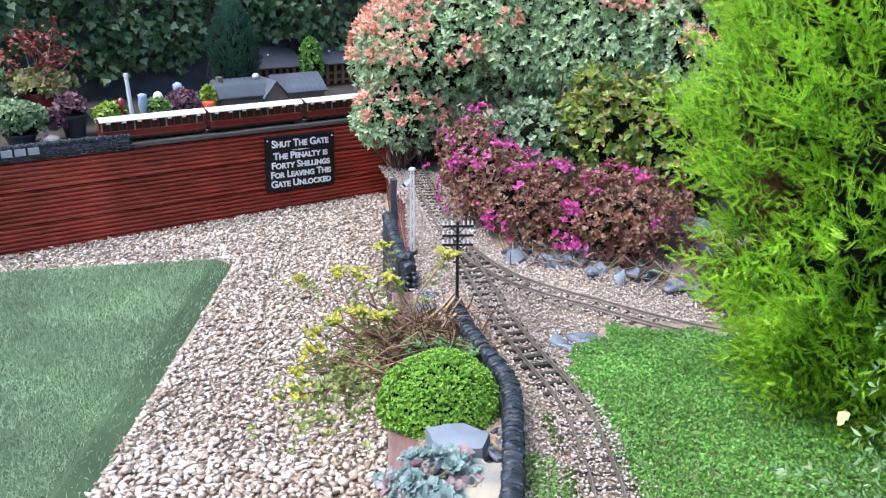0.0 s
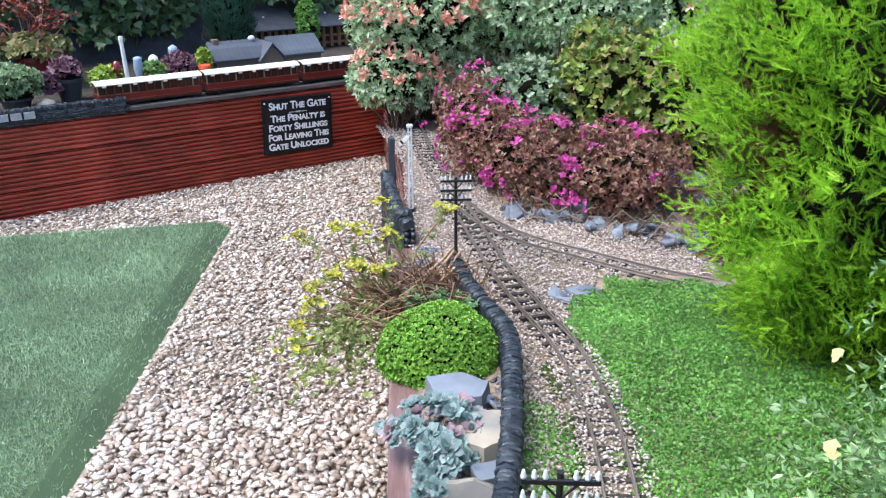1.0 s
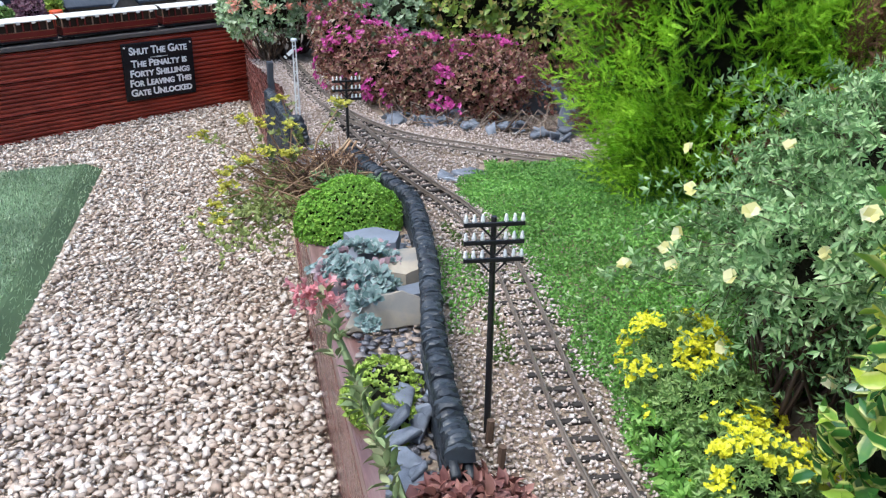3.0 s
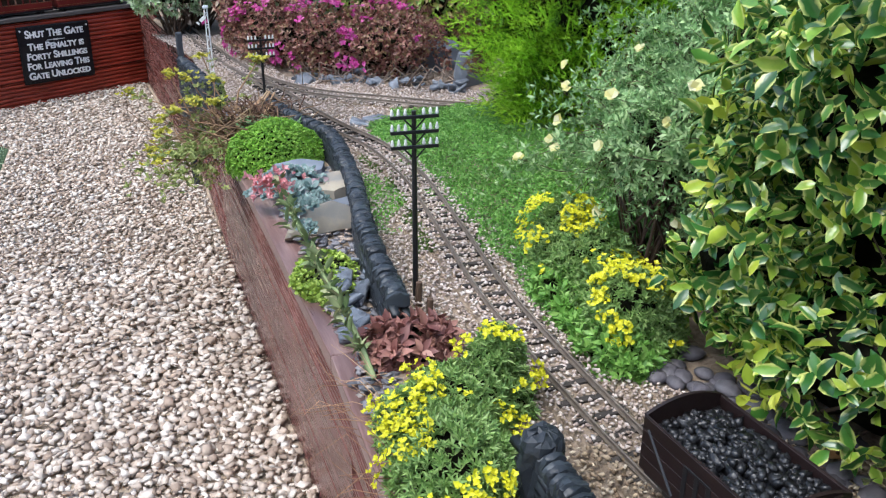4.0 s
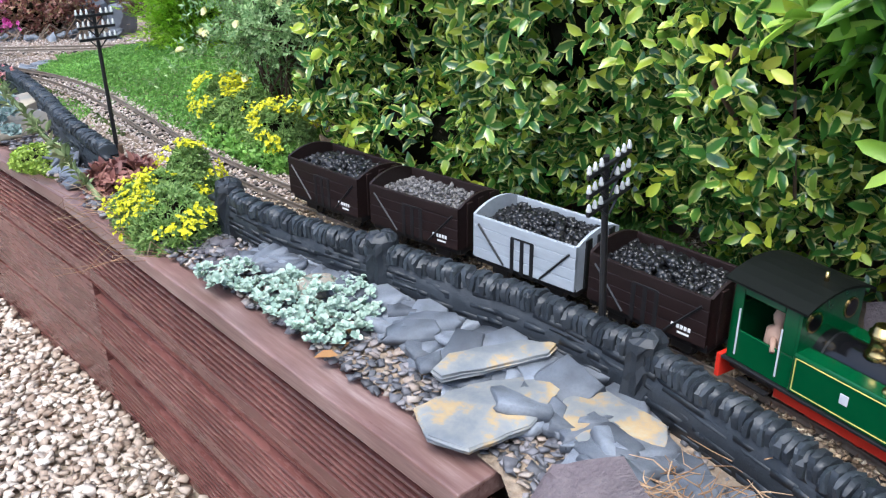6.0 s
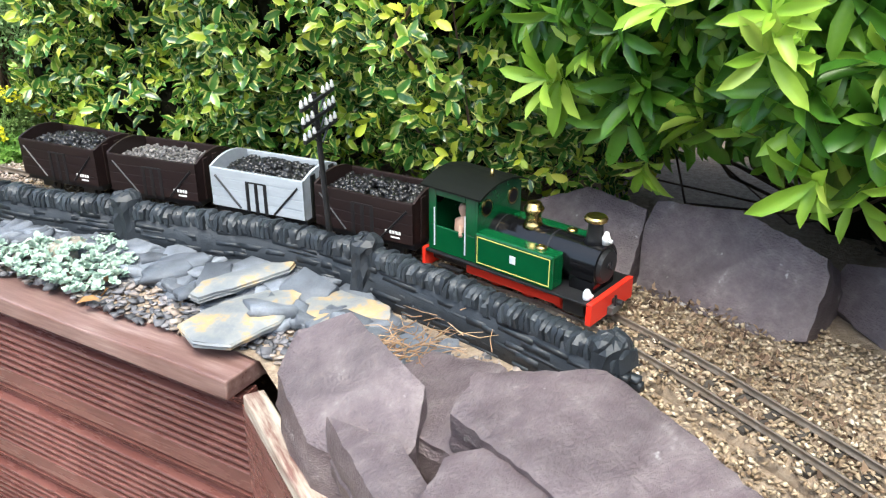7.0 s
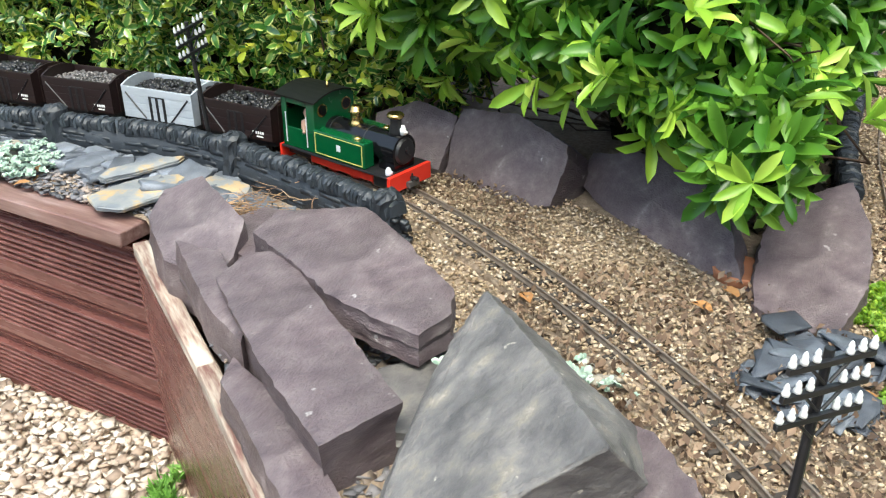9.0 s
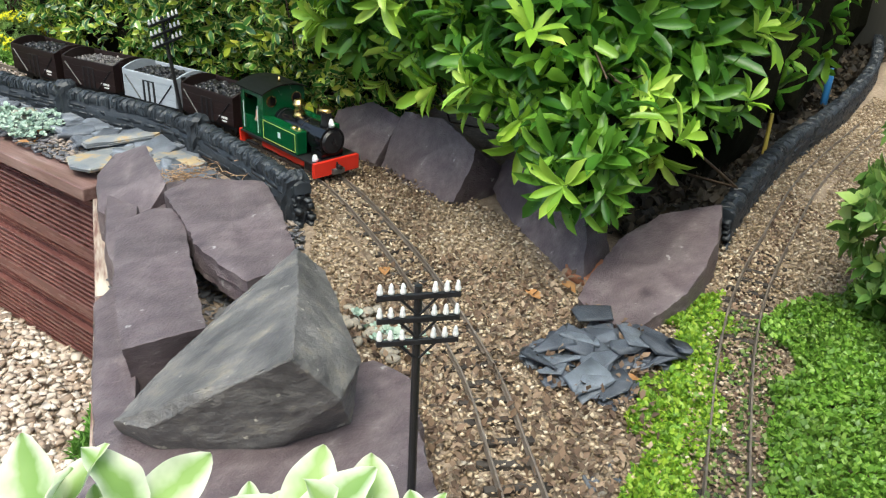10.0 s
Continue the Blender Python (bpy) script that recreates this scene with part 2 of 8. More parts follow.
def material(name, stops, scale=30, rough=0.7, metal=0.0, bump=0.3, island=0.0, rnd=0.0, spec=0.4, trans=0.0, coat=0.0, stretch=(1, 1, 1),
             detail=5, big=4.0, stain=0.25, fine=0.0, margin=None, dist=0.002, rvar=0.15, speck=None):
    """Colour from fine noise, the piece's own random value and a broad stain; roughness and relief from the noise."""
    mt = bpy.data.materials.new(name)
    mt.use_nodes = True
    nt = mt.node_tree
    N, Lk = nt.nodes, nt.links.new
    bs = N["Principled BSDF"]
    tc = N.new("ShaderNodeTexCoord")
    mp = N.new("ShaderNodeMapping")
    mp.inputs["Scale"].default_value = stretch
    Lk(tc.outputs["Object"], mp.inputs[0])
    nz = N.new("ShaderNodeTexNoise")
    nz.inputs["Scale"].default_value, nz.inputs["Detail"].default_value, nz.inputs["Roughness"].default_value = scale, detail, 0.65
    Lk(mp.outputs[0], nz.inputs["Vector"])
    fac = nz.outputs["Fac"]

    def mixf(a, b, k):
        m = N.new("ShaderNodeMix")
        m.inputs[0].default_value = k
        Lk(a, m.inputs[2]); Lk(b, m.inputs[3])
        return m.outputs[0]
    if island:
        geo = N.new("ShaderNodeNewGeometry")
        fac = mixf(fac, geo.outputs["Random Per Island"], island)
    if rnd:
        oi = N.new("ShaderNodeObjectInfo")
        fac = mixf(fac, oi.outputs["Random"], rnd)
    rp = ramp(nt, stops)
    Lk(fac, rp.inputs[0])
    col = rp.outputs[0]
    if margin:
        uvn = N.new("ShaderNodeUVMap"); uvn.uv_map = "leaf"
        sep = N.new("ShaderNodeSeparateXYZ"); Lk(uvn.outputs[0], sep.inputs[0])
        ab = N.new("ShaderNodeMath"); ab.operation = "SUBTRACT"; Lk(sep.outputs[0], ab.inputs[0]); ab.inputs[1].default_value = 0.5
        ab2 = N.new("ShaderNodeMath"); ab2.operation = "ABSOLUTE"; Lk(ab.outputs[0], ab2.inputs[0])
        nz3 = N.new("ShaderNodeTexNoise"); nz3.inputs["Scale"].default_value = 90; Lk(tc.outputs["Object"], nz3.inputs["Vector"])
        ad = N.new("ShaderNodeMath"); ad.operation = "MULTIPLY_ADD"; Lk(nz3.outputs["Fac"], ad.inputs[0]); ad.inputs[1].default_value = 0.4; Lk(ab2.outputs[0], ad.inputs[2])
        rm = ramp(nt, [(margin[0] - 0.3, (0, 0, 0)), (margin[1] - 0.3, (1, 1, 1))]); Lk(ad.outputs[0], rm.inputs[0])
        mx = N.new("ShaderNodeMix"); mx.data_type = "RGBA"
        Lk(rm.outputs[0], mx.inputs[0]); Lk(col, mx.inputs[6]); mx.inputs[7].default_value = (*margin[2], 1)
        col = mx.outputs[2]
    if speck:
        ns = N.new("ShaderNodeTexNoise")
        ns.inputs["Scale"].default_value, ns.inputs["Detail"].default_value = speck[0], 3
        Lk(tc.outputs["Object"], ns.inputs["Vector"])
        rs = ramp(nt, [(speck[1], (0, 0, 0)), (speck[1] + .05, (1, 1, 1))]); Lk(ns.outputs["Fac"], rs.inputs[0])
        mk = N.new("ShaderNodeMix"); mk.data_type = "RGBA"
        Lk(rs.outputs[0], mk.inputs[0]); Lk(col, mk.inputs[6]); mk.inputs[7].default_value = (*speck[2], 1)
        col = mk.outputs[2]
    if stain:
        nb = N.new("ShaderNodeTexNoise")
        nb.inputs["Scale"].default_value, nb.inputs["Detail"].default_value = big, 4
        Lk(tc.outputs["Object"], nb.inputs["Vector"])
        mr = N.new("ShaderNodeMapRange")
        mr.inputs[1].default_value, mr.inputs[2].default_value, mr.inputs[3].default_value, mr.inputs[4].default_value = 0.3, 0.7, 1 - stain, 1 + stain * 0.5
        Lk(nb.outputs["Fac"], mr.inputs[0])
        mm = N.new("ShaderNodeMix"); mm.data_type, mm.blend_type = "RGBA", "MULTIPLY"
        mm.inputs[0].default_value = 1
        Lk(col, mm.inputs[6]); Lk(mr.outputs[0], mm.inputs[7])
        col = mm.outputs[2]
    Lk(col, bs.inputs["Base Color"])
    bs.inputs["Metallic"].default_value, bs.inputs["Specular IOR Level"].default_value = metal, spec
    bs.inputs["Coat Weight"].default_value = coat
    rr = N.new("ShaderNodeMapRange")
    rr.inputs[3].default_value, rr.inputs[4].default_value = max(rough - rvar, 0.03), min(rough + rvar, 1)
    Lk(nz.outputs["Fac"], rr.inputs[0]); Lk(rr.outputs[0], bs.inputs["Roughness"])
    if bump:
        bp = N.new("ShaderNodeBump")
        bp.inputs["Strength"].default_value, bp.inputs["Distance"].default_value = bump, dist
        src = nz.outputs["Fac"]
        if fine:
            nf = N.new("ShaderNodeTexNoise"); nf.inputs["Scale"].default_value = fine; nf.inputs["Detail"].default_value = 6
            Lk(mp.outputs[0], nf.inputs["Vector"])
            src = mixf(src, nf.outputs["Fac"], 0.5)
        Lk(src, bp.inputs["Height"]); Lk(bp.outputs[0], bs.inputs["Normal"])
    if trans:
        tr = N.new("ShaderNodeBsdfTranslucent"); Lk(col, tr.inputs[0])
        ms = N.new("ShaderNodeMixShader"); ms.inputs[0].default_value = trans
        Lk(bs.outputs[0], ms.inputs[1]); Lk(tr.outputs[0], ms.inputs[2])
        Lk(ms.outputs[0], N["Material Output"].inputs[0])
    return mt


def leafy(name, stops, rough=0.45, trans=0.3, **kw):
    kw.setdefault("island", 0.8); kw.setdefault("stain", 0.2); kw.setdefault("bump", 0.15); kw.setdefault("big", 9)
    return material(name, stops, scale=60, rough=rough, trans=trans, spec=kw.pop("spec", 0.45), **kw)


M_GRAVEL = material("cream_gravel", [(0, (.18, .13, .096)), (.22, (.345, .262, .2)), (.5, (.52, .428, .35)), (.75, (.63, .55, .475)), (1, (.75, .7, .63))], scale=120, rough=.75, island=.8, bump=.3, stain=.15)
M_GROUND = material("gravel_bed", [(0, (.16, .12, .08)), (.5, (.4, .32, .24)), (1, (.6, .5, .4))], scale=70, rough=.9, bump=.8, dist=.006)
M_SOIL = material("gritty_soil", [(0, (.1, .07, .05)), (.4, (.23, .17, .12)), (.65, (.34, .27, .2)), (1, (.48, .41, .33))], scale=110, rough=.95, bump=.9, dist=.004, stain=.35)
M_BALLAST = material("fine_gravel", [(0, (.13, .086, .052)), (.28, (.255, .182, .115)), (.58, (.385, .295, .195)), (.81, (.5, .405, .29)), (1, (.68, .61, .5))], scale=150, rough=.8, island=.85, bump=.3, stain=.25)
M_REDWOOD = material("red_stained_decking", [(0, (.17, .022, .015)), (.4, (.33, .045, .026)), (.7, (.46, .08, .042)), (1, (.58, .18, .11))], scale=14, rough=.34, bump=.35, stretch=(.35, .6, 7), stain=.4, rnd=.2, fine=60, big=5)
M_BROWNWOOD = material("brown_stained_decking", [(0, (.066, .024, .021)), (.45, (.13, .052, .044)), (.75, (.188, .082, .07)), (1, (.28, .15, .13))], scale=14, rough=.27, bump=.35, stretch=(.4, 2, 5), stain=.3, rnd=.15, fine=60)
M_CAPWOOD = material("weathered_red_brown_cap", [(0, (.1, .052, .045)), (.42, (.165, .092, .08)), (.58, (.23, .145, .13)), (.72, (.34, .255, .235)), (1, (.46, .39, .36))], scale=16, rough=.32, bump=.4, stretch=(.35, 4, 4), stain=.35, fine=70)
M_PALEWOOD = material("worn_grey_board_edge", [(0, (.1, .045, .036)), (.36, (.17, .085, .07)), (.46, (.32, .245, .2)), (.58, (.48, .43, .36)), (1, (.62, .58, .5))], scale=22, rough=.7, bump=.4, stretch=(.4, 3, 3), stain=.3)
M_BLACKWALL = material("black_painted_cast_stone", [(0, (.008, .01, .013)), (.5, (.019, .023, .029)), (.8, (.035, .042, .052)), (1, (.09, .105, .12))], scale=60, rough=.5, bump=.6, island=.5, dist=.003, spec=.5)
M_COPING = material("black_coping_stone", [(0, (.01, .012, .016)), (.5, (.022, .027, .034)), (1, (.06, .072, .085))], scale=70, rough=.45, bump=.5, rnd=.5, dist=.003, spec=.5)
M_SLATE = material("blue_grey_slate", [(0, (0.06, 0.067, 0.08)), (0.5, (0.145, 0.16, 0.188)), (0.8, (0.225, 0.247, 0.284)), (1, (0.34, 0.357, 0.38))], scale=25, rough=.5, bump=.4, rnd=.6, stain=.3, dist=.003, fine=120)
M_SLATERUST = material("rust_stained_slate", [(0, (.1, .11, .125)), (.4, (.19, .205, .225)), (.5, (.24, .245, .24)), (.57, (.38, .27, .14)), (.64, (.36, .3, .2)), (.74, (.26, .27, .275)), (1, (.36, .36, .35))], scale=19, rough=.5, bump=.4, rnd=.1, stain=.3, dist=.003, fine=160, detail=9, big=10)
M_PURPLE = material("purple_slate_rock", [(.25, (.06, .044, .049)), (.42, (.095, .071, .077)), (.54, (.122, .095, .1)), (.64, (.155, .125, .128)), (.78, (.3, .27, .265))], scale=26, rough=.48, bump=1.0, stain=.3, dist=.0035, fine=190, big=8, stretch=(1, 1.5, 2.2), detail=14, spec=.5, speck=(46, .7, (.36, .34, .33)))
M_GREYROCK = material("grey_slate_rock", [(.28, (.066, .062, .061)), (.42, (.104, .098, .096)), (.5, (.134, .126, .122)), (.57, (.163, .152, .142)), (.64, (.2, .18, .15)), (.76, (.4, .37, .32))], scale=22, rough=.52, bump=1.0, stain=.35, dist=.003, fine=200, big=8, stretch=(1, 1.4, 1.6), detail=12, spec=.5, speck=(60, .7, (.5, .47, .4)))
M_PALESTONE = material("pale_stone", [(0, (.15, .145, .135)), (.42, (.24, .225, .2)), (.6, (.34, .29, .215)), (.8, (.36, .33, .28)), (1, (.44, .42, .39))], scale=14, rough=.7, bump=.4, stain=.25, fine=90)
M_BALLASTPALE = material("pale_pink_gravel", [(0, (.24, .18, .145)), (.25, (.4, .315, .265)), (.55, (.51, .42, .37)), (.8, (.59, .51, .46)), (1, (.7, .64, .6))], scale=150, rough=.8, island=.85, bump=.3, stain=.2)
M_RAIL = material("dull_rail_metal", [(0, (.1, .075, .055)), (.5, (.19, .155, .125)), (1, (.34, .3, .26))], scale=80, rough=.5, metal=.3, bump=.1)
M_SLEEPER = material("dark_sleeper", [(0, (.018, .015, .013)), (.5, (.04, .033, .028)), (1, (.085, .073, .062))], scale=60, rough=.8, bump=.5, rnd=.4)
M_TURF = leafy("artificial_turf", [(0, (.2, .29, .16)), (.5, (.41, .55, .33)), (.85, (.55, .65, .45)), (1, (.7, .74, .6))], rough=.6, trans=.2, big=3, stain=.3)
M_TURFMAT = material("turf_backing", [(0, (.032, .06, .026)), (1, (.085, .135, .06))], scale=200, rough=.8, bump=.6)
M_BLACK = material("black_paint", [(0, (.008, .008, .009)), (1, (.022, .022, .024))], scale=50, rough=.35, bump=.08, stain=.2)
M_WHITE = material("white_paint", [(0, (.66, .66, .64)), (1, (.8, .8, .78))], scale=50, rough=.4, bump=.1, stain=.15)

# ---------------------------------------------------------------- the plan
BED = 0.465          # level of the raised bed
RAIL = 0.488         # top of the rails
FRONT = [(-.95, 4.7), (-.37, 2.8), (-.21, 2.08), (.135, .68), (.335, -.385), (.19, -.765), (-.05, -1.35), (-.32, -2.0)]
TRACK = [(-.62, 3.7), (-.47, 3.35), (-.36, 3.02), (-.294, 2.829), (-.199, 2.566), (-.121, 2.387), (-.05, 2.207), (.062, 1.922), (.148, 1.741), (.208, 1.629), (.248, 1.526),
         (.276, 1.42), (.303, 1.3), (.335, 1.05), (.368, .78), (.435, .47), (.51, .2), (.562, .05), (.605, -.07), (.64, -.19), (.668, -.31), (.685, -.43), (.692, -.55),
         (.685, -.66), (.662, -.77), (.63, -.88), (.588, -1.01), (.545, -1.12), (.497, -1.23), (.448, -1.33), (.385, -1.43), (.32, -1.53), (.2, -1.7), (.05, -1.88), (-.15, -2.1)]
BRANCH = [(-.185, 2.54), (-.12, 2.4), (-.043, 2.275), (.044, 2.172), (.133, 2.105), (.256, 2.043), (.344, 1.997), (.44, 1.954), (.6, 1.9), (.9, 1.83), (1.3, 1.8)]
SIDING = [(.2, -1.83), (.36, -1.72), (.507, -1.63), (.62, -1.565), (.776, -1.48), (.95, -1.4), (1.15, -1.33), (1.5, -1.22), (2.0, -1.12)]
WALL1 = [(-.36, 2.53), (-.295, 2.35), (-.24, 2.2), (-.19, 2.1)]
WALL2 = [(-.04, 1.88), (.01, 1.755), (.062, 1.657), (.112, 1.565), (.135, 1.472), (.15, 1.35), (.165, 1.2), (.175, 1.0), (.19, .85), (.212, .70)]
WALL3 = [(.325, .36), (.36, .22), (.4, .12), (.445, .02), (.485, -.08), (.525, -.18), (.552, -.28), (.567, -.38), (.568, -.5), (.563, -.64), (.552, -.775)]
WALL4 = [(1.09, -1.26), (1.3, -1.19), (1.58, -1.12), (2.0, -1.04), (2.5, -.9), (3.0, -.7)]
FA, FU, FN = np.array([-2.265, 3.206]), np.array([.704, .71]), np.array([-.71, .704])   # far wall: corner, along, behind


def far(s_, d, z):
    p = FA + FU * s_ + FN * d
    return Vector((p[0], p[1], z))


FAR_TURN = math.atan2(FU[1], FU[0])


def bed_z(x, y):
    """Height of the bed: level, with a mossy mound beyond the line."""
    xt = np.interp(y, [p[1] for p in TRACK][::-1], [p[0] for p in TRACK][::-1])
    m = np.exp(-(((x - .62) / .24) ** 2 + ((y - 1.4) / .42) ** 2)) * .075 * np.clip((x - xt - .045) / .1, 0, 1)
    return BED + m + .004 * np.sin(9 * x + 3) * np.sin(8 * y)


# ground: one sheet to the horizon, with a rise at the foot of the bed's corner
gx = np.concatenate([[-400, -60, -12], np.arange(-4, 4.01, .1), [12, 60, 400]])
gy = np.concatenate([[-400, -60, -12], np.arange(-4, 7.01, .1), [12, 60, 400]])


def ground_z(x, y):
    return .035 * np.exp(-(((x - .3) / .25) ** 2 + ((y + .4) / .35) ** 2))


X, Y = np.meshgrid(gx, gy, indexing="ij")
vv = np.stack([X, Y, ground_z(X, Y) - .012], -1).reshape(-1, 3)
I, J = np.meshgrid(np.arange(len(gx) - 1), np.arange(len(gy) - 1), indexing="ij")
ny = len(gy)
ff = np.stack([I * ny + J, (I + 1) * ny + J, (I + 1) * ny + J + 1, I * ny + J + 1], -1).reshape(-1, 4)
tagged(obj("ground", mesh_of("ground", vv, ff, M_GROUND, True)), "sandy ground under the cream gravel", "ground", kind="structure")

# raised bed: soil body
bx = np.linspace(0, 1, 70)
fy = np.arange(-2.0, 4.71, .035)
fx = np.interp(fy, [p[1] for p in FRONT][::-1], [p[0] for p in FRONT][::-1]) + .03
XX = fx[:, None] + (3.4 - fx[:, None]) * bx[None] ** 1.6
YY = np.repeat(fy[:, None], len(bx), 1)
vv = np.stack([XX, YY, bed_z(XX, YY)], -1).reshape(-1, 3)
I, J = np.meshgrid(np.arange(len(fy) - 1), np.arange(len(bx) - 1), indexing="ij")
nb = len(bx)
ff = np.stack([I * nb + J, I * nb + J + 1, (I + 1) * nb + J + 1, (I + 1) * nb + J], -1).reshape(-1, 4)
tagged(obj("ground_raised_bed", mesh_of("ground_raised_bed", vv, ff, M_SOIL, True)), "gritty brown soil of the raised railway bed", "soil", kind="structure")


def board_mesh(name, length, height, thick, mt, ribs, depth=None):
    """A decking board standing on edge: ribs along its outer face (towards +y)."""
    depth = depth or (.012 if ribs < 10 else .006)
    prof = [(-thick, 0), (0, .002)]
    if ribs:
        band = .025 if ribs in (8, 9) else .003      # plain band at both edges of the board
        p = (height - 2 * band) / ribs
        for k in range(ribs):
            z = band + k * p
            prof += [(-.001, z + p * .06), (0, z + p * .16), (0, z + p * .46), (-.001, z + p * .55), (-depth, z + p * .62), (-depth, z + p * .97)]
    prof += [(0, height - .002), (-thick, height)]
    n = len(prof)
    xs = np.linspace(0, length, max(3, int(length / .12)))
    v = np.array([(x, a, b) for x in xs for a, b in prof])
    m = len(xs)
    f = [(i * n + j, i * n + (j + 1) % n, (i + 1) * n + (j + 1) % n, (i + 1) * n + j) for i in range(m - 1) for j in range(n)]
    me = bpy.data.meshes.new(name)
    me.from_pydata(v.tolist(), [], [tuple(reversed(q)) for q in f] + [tuple(range(n)), tuple(range((m - 1) * n + n - 1, (m - 1) * n - 1, -1))])
    me.materials.append(mt)
    return me


def deck_wall(name, label, p0, p1, z0, heights, ribs, mt, thick=.028, ends=0.0):
    """A wall of boards from p0 to p1, whose outer face looks to the right of that way."""
    a, b = Vector((*p0, 0)), Vector((*p1, 0))
    d = b - a
    w = thing(name, label, "wall", kind="structure", m=Matrix.Translation((a.x, a.y, z0)) @ Matrix.Rotation(math.atan2(d.y, d.x), 4, "Z"))
    z = 0
    for h, r in zip(heights, ribs):
        me = board_mesh("deck_board", d.length, h - .003, thick, mt, r)
        # mirrored so that the ribs look to the right
        o = obj("deck_board", me, w, m=Matrix.Translation((d.length, 0, z)) @ Matrix.Rotation(math.pi, 4, "Z"))
        z += h
    return w


deck_wall("wall_bed_front", "brown-stained board wall of the raised bed, grooved along its top", FRONT[2], FRONT[3], -.02, [.15, .15, .15], [0, 0, 8], M_BROWNWOOD)
deck_wall("wall_bed_front_near", "brown-stained grooved decking wall beside the cream gravel", FRONT[3], FRONT[4], -.02, [.15, .15, .15], [8, 8, 8], M_BROWNWOOD)
deck_wall("wall_bed_end", "plain brown-stained board wall turning the corner", FRONT[4], FRONT[5], -.02, [.22, .22], [0, 0], M_BROWNWOOD)
deck_wall("wall_bed_end_far", "plain brown-stained board wall below the slate rocks", FRONT[5], FRONT[7], -.02, [.22, .22], [0, 0], M_BROWNWOOD)
deck_wall("wall_bed_back", "dark decking wall at the far end of the bed", FRONT[1], FRONT[2], -.02, [.15, .15, .14], [8, 8, 8], M_BROWNWOOD)
deck_wall("wall_bed_far", "brown decking wall end behind the signal", FRONT[0], FRONT[1], -.02, [.15, .15, .14], [8, 8, 8], M_BROWNWOOD)


def cap(name, label, p0, p1, z, over, width, thick, mt, start=0.0, stop=0.0):
    a, b = Vector((*p0, 0)), Vector((*p1, 0))
    d = b - a
    bm = bmesh.new()
    box(bm, start, d.length - stop, -over, width - over, 0, thick, .003)
    bmesh.ops.subdivide_edges(bm, edges=[e for e in bm.edges if e.calc_length() > .2], cuts=12)
    for v in bm.verts:
        v.co.z += .0015 * math.sin(v.co.x * 14) * (1 if v.co.z > thick / 2 else 0)
    o = obj(name, from_bm(name, bm, mt), m=Matrix.Translation((a.x, a.y, z)) @ Matrix.Rotation(math.atan2(d.y, d.x), 4, "Z"))
    return tagged(o, label, "board", kind="structure")


cap("trim_cap_front", "weathered red-brown cap board of the bed", FRONT[2], FRONT[3], .432, .022, .085, .026, M_CAPWOOD)
cap("trim_cap_near", "weathered red-brown cap board with pale worn top", FRONT[3], FRONT[4], .433, .022, .085, .026, M_CAPWOOD, stop=.0)
cap("trim_edge_end", "bleached worn top edge of decking boards", FRONT[4], FRONT[5], .421, .003, .026, .022, M_PALEWOOD, start=.02)
cap("trim_edge_end_far", "bleached worn top edge of boards under the slates", FRONT[5], FRONT[7], .421, .003, .026, .022, M_PALEWOOD)

# far wall
deck_wall("wall_far", "red-stained ribbed decking wall behind the gravel", FA - FU * .6, FA + FU * 2.1, -.03, [.15, .15, .134], [7, 7, 6], M_REDWOOD)
cap("trim_far_ledge", "grey track ledge along the top of the red wall", FA - FU * .6, FA + FU * 2.1, .405, .01, .16, .02, material("grey_brown_ledge", [(0, (.05, .04, .035)), (.5, (.1, .085, .075)), (1, (.2, .18, .16))], scale=30, rough=.7, bump=.4, stretch=(.5, 3, 3)))
# soil of the far bed, butting behind the ledge
bm = bmesh.new()
q = [far(-.6, .15, .41), far(2.6, .15, .41), far(2.9, 1.45, .43), far(-.6, 1.45, .43)]
bm.faces.new([bm.verts.new(p) for p in q])
bmesh.ops.subdivide_edges(bm, edges=list(bm.edges), cuts=14, use_grid_fill=True)
M_DARKSOIL = material("dark_compost", [(0, (.02, .016, .013)), (.5, (.05, .04, .032)), (1, (.12, .1, .08))], scale=90, rough=.95, bump=.9, dist=.004, stain=.35)
tagged(obj("ground_far_bed", from_bm("ground_far_bed", bm, M_DARKSOIL)), "dark soil of the far bed below the ivy", "soil", kind="structure")
M_DARKWALL = material("dark_slate_wall", [(0, (.02, .022, .026)), (.5, (.05, .055, .065)), (1, (.11, .12, .13))], scale=18, rough=.7, bump=.5, stain=.35)
bm = bmesh.new()
box(bm, -1.2, 4.2, 1.32, 1.42, .3, 1.9)
o = obj("wall_ivy", from_bm("wall_ivy", bm, M_DARKWALL), m=Matrix.Translation((*FA, 0)) @ Matrix.Rotation(FAR_TURN, 4, "Z"))
tagged(o, "dark garden wall overgrown with ivy", "wall", kind="structure")
M_FENCE = material("dark_fence", [(0, (.03, .03, .025)), (1, (.08, .075, .06))], scale=12, rough=.8, bump=.5, stretch=(4, 4, .6))
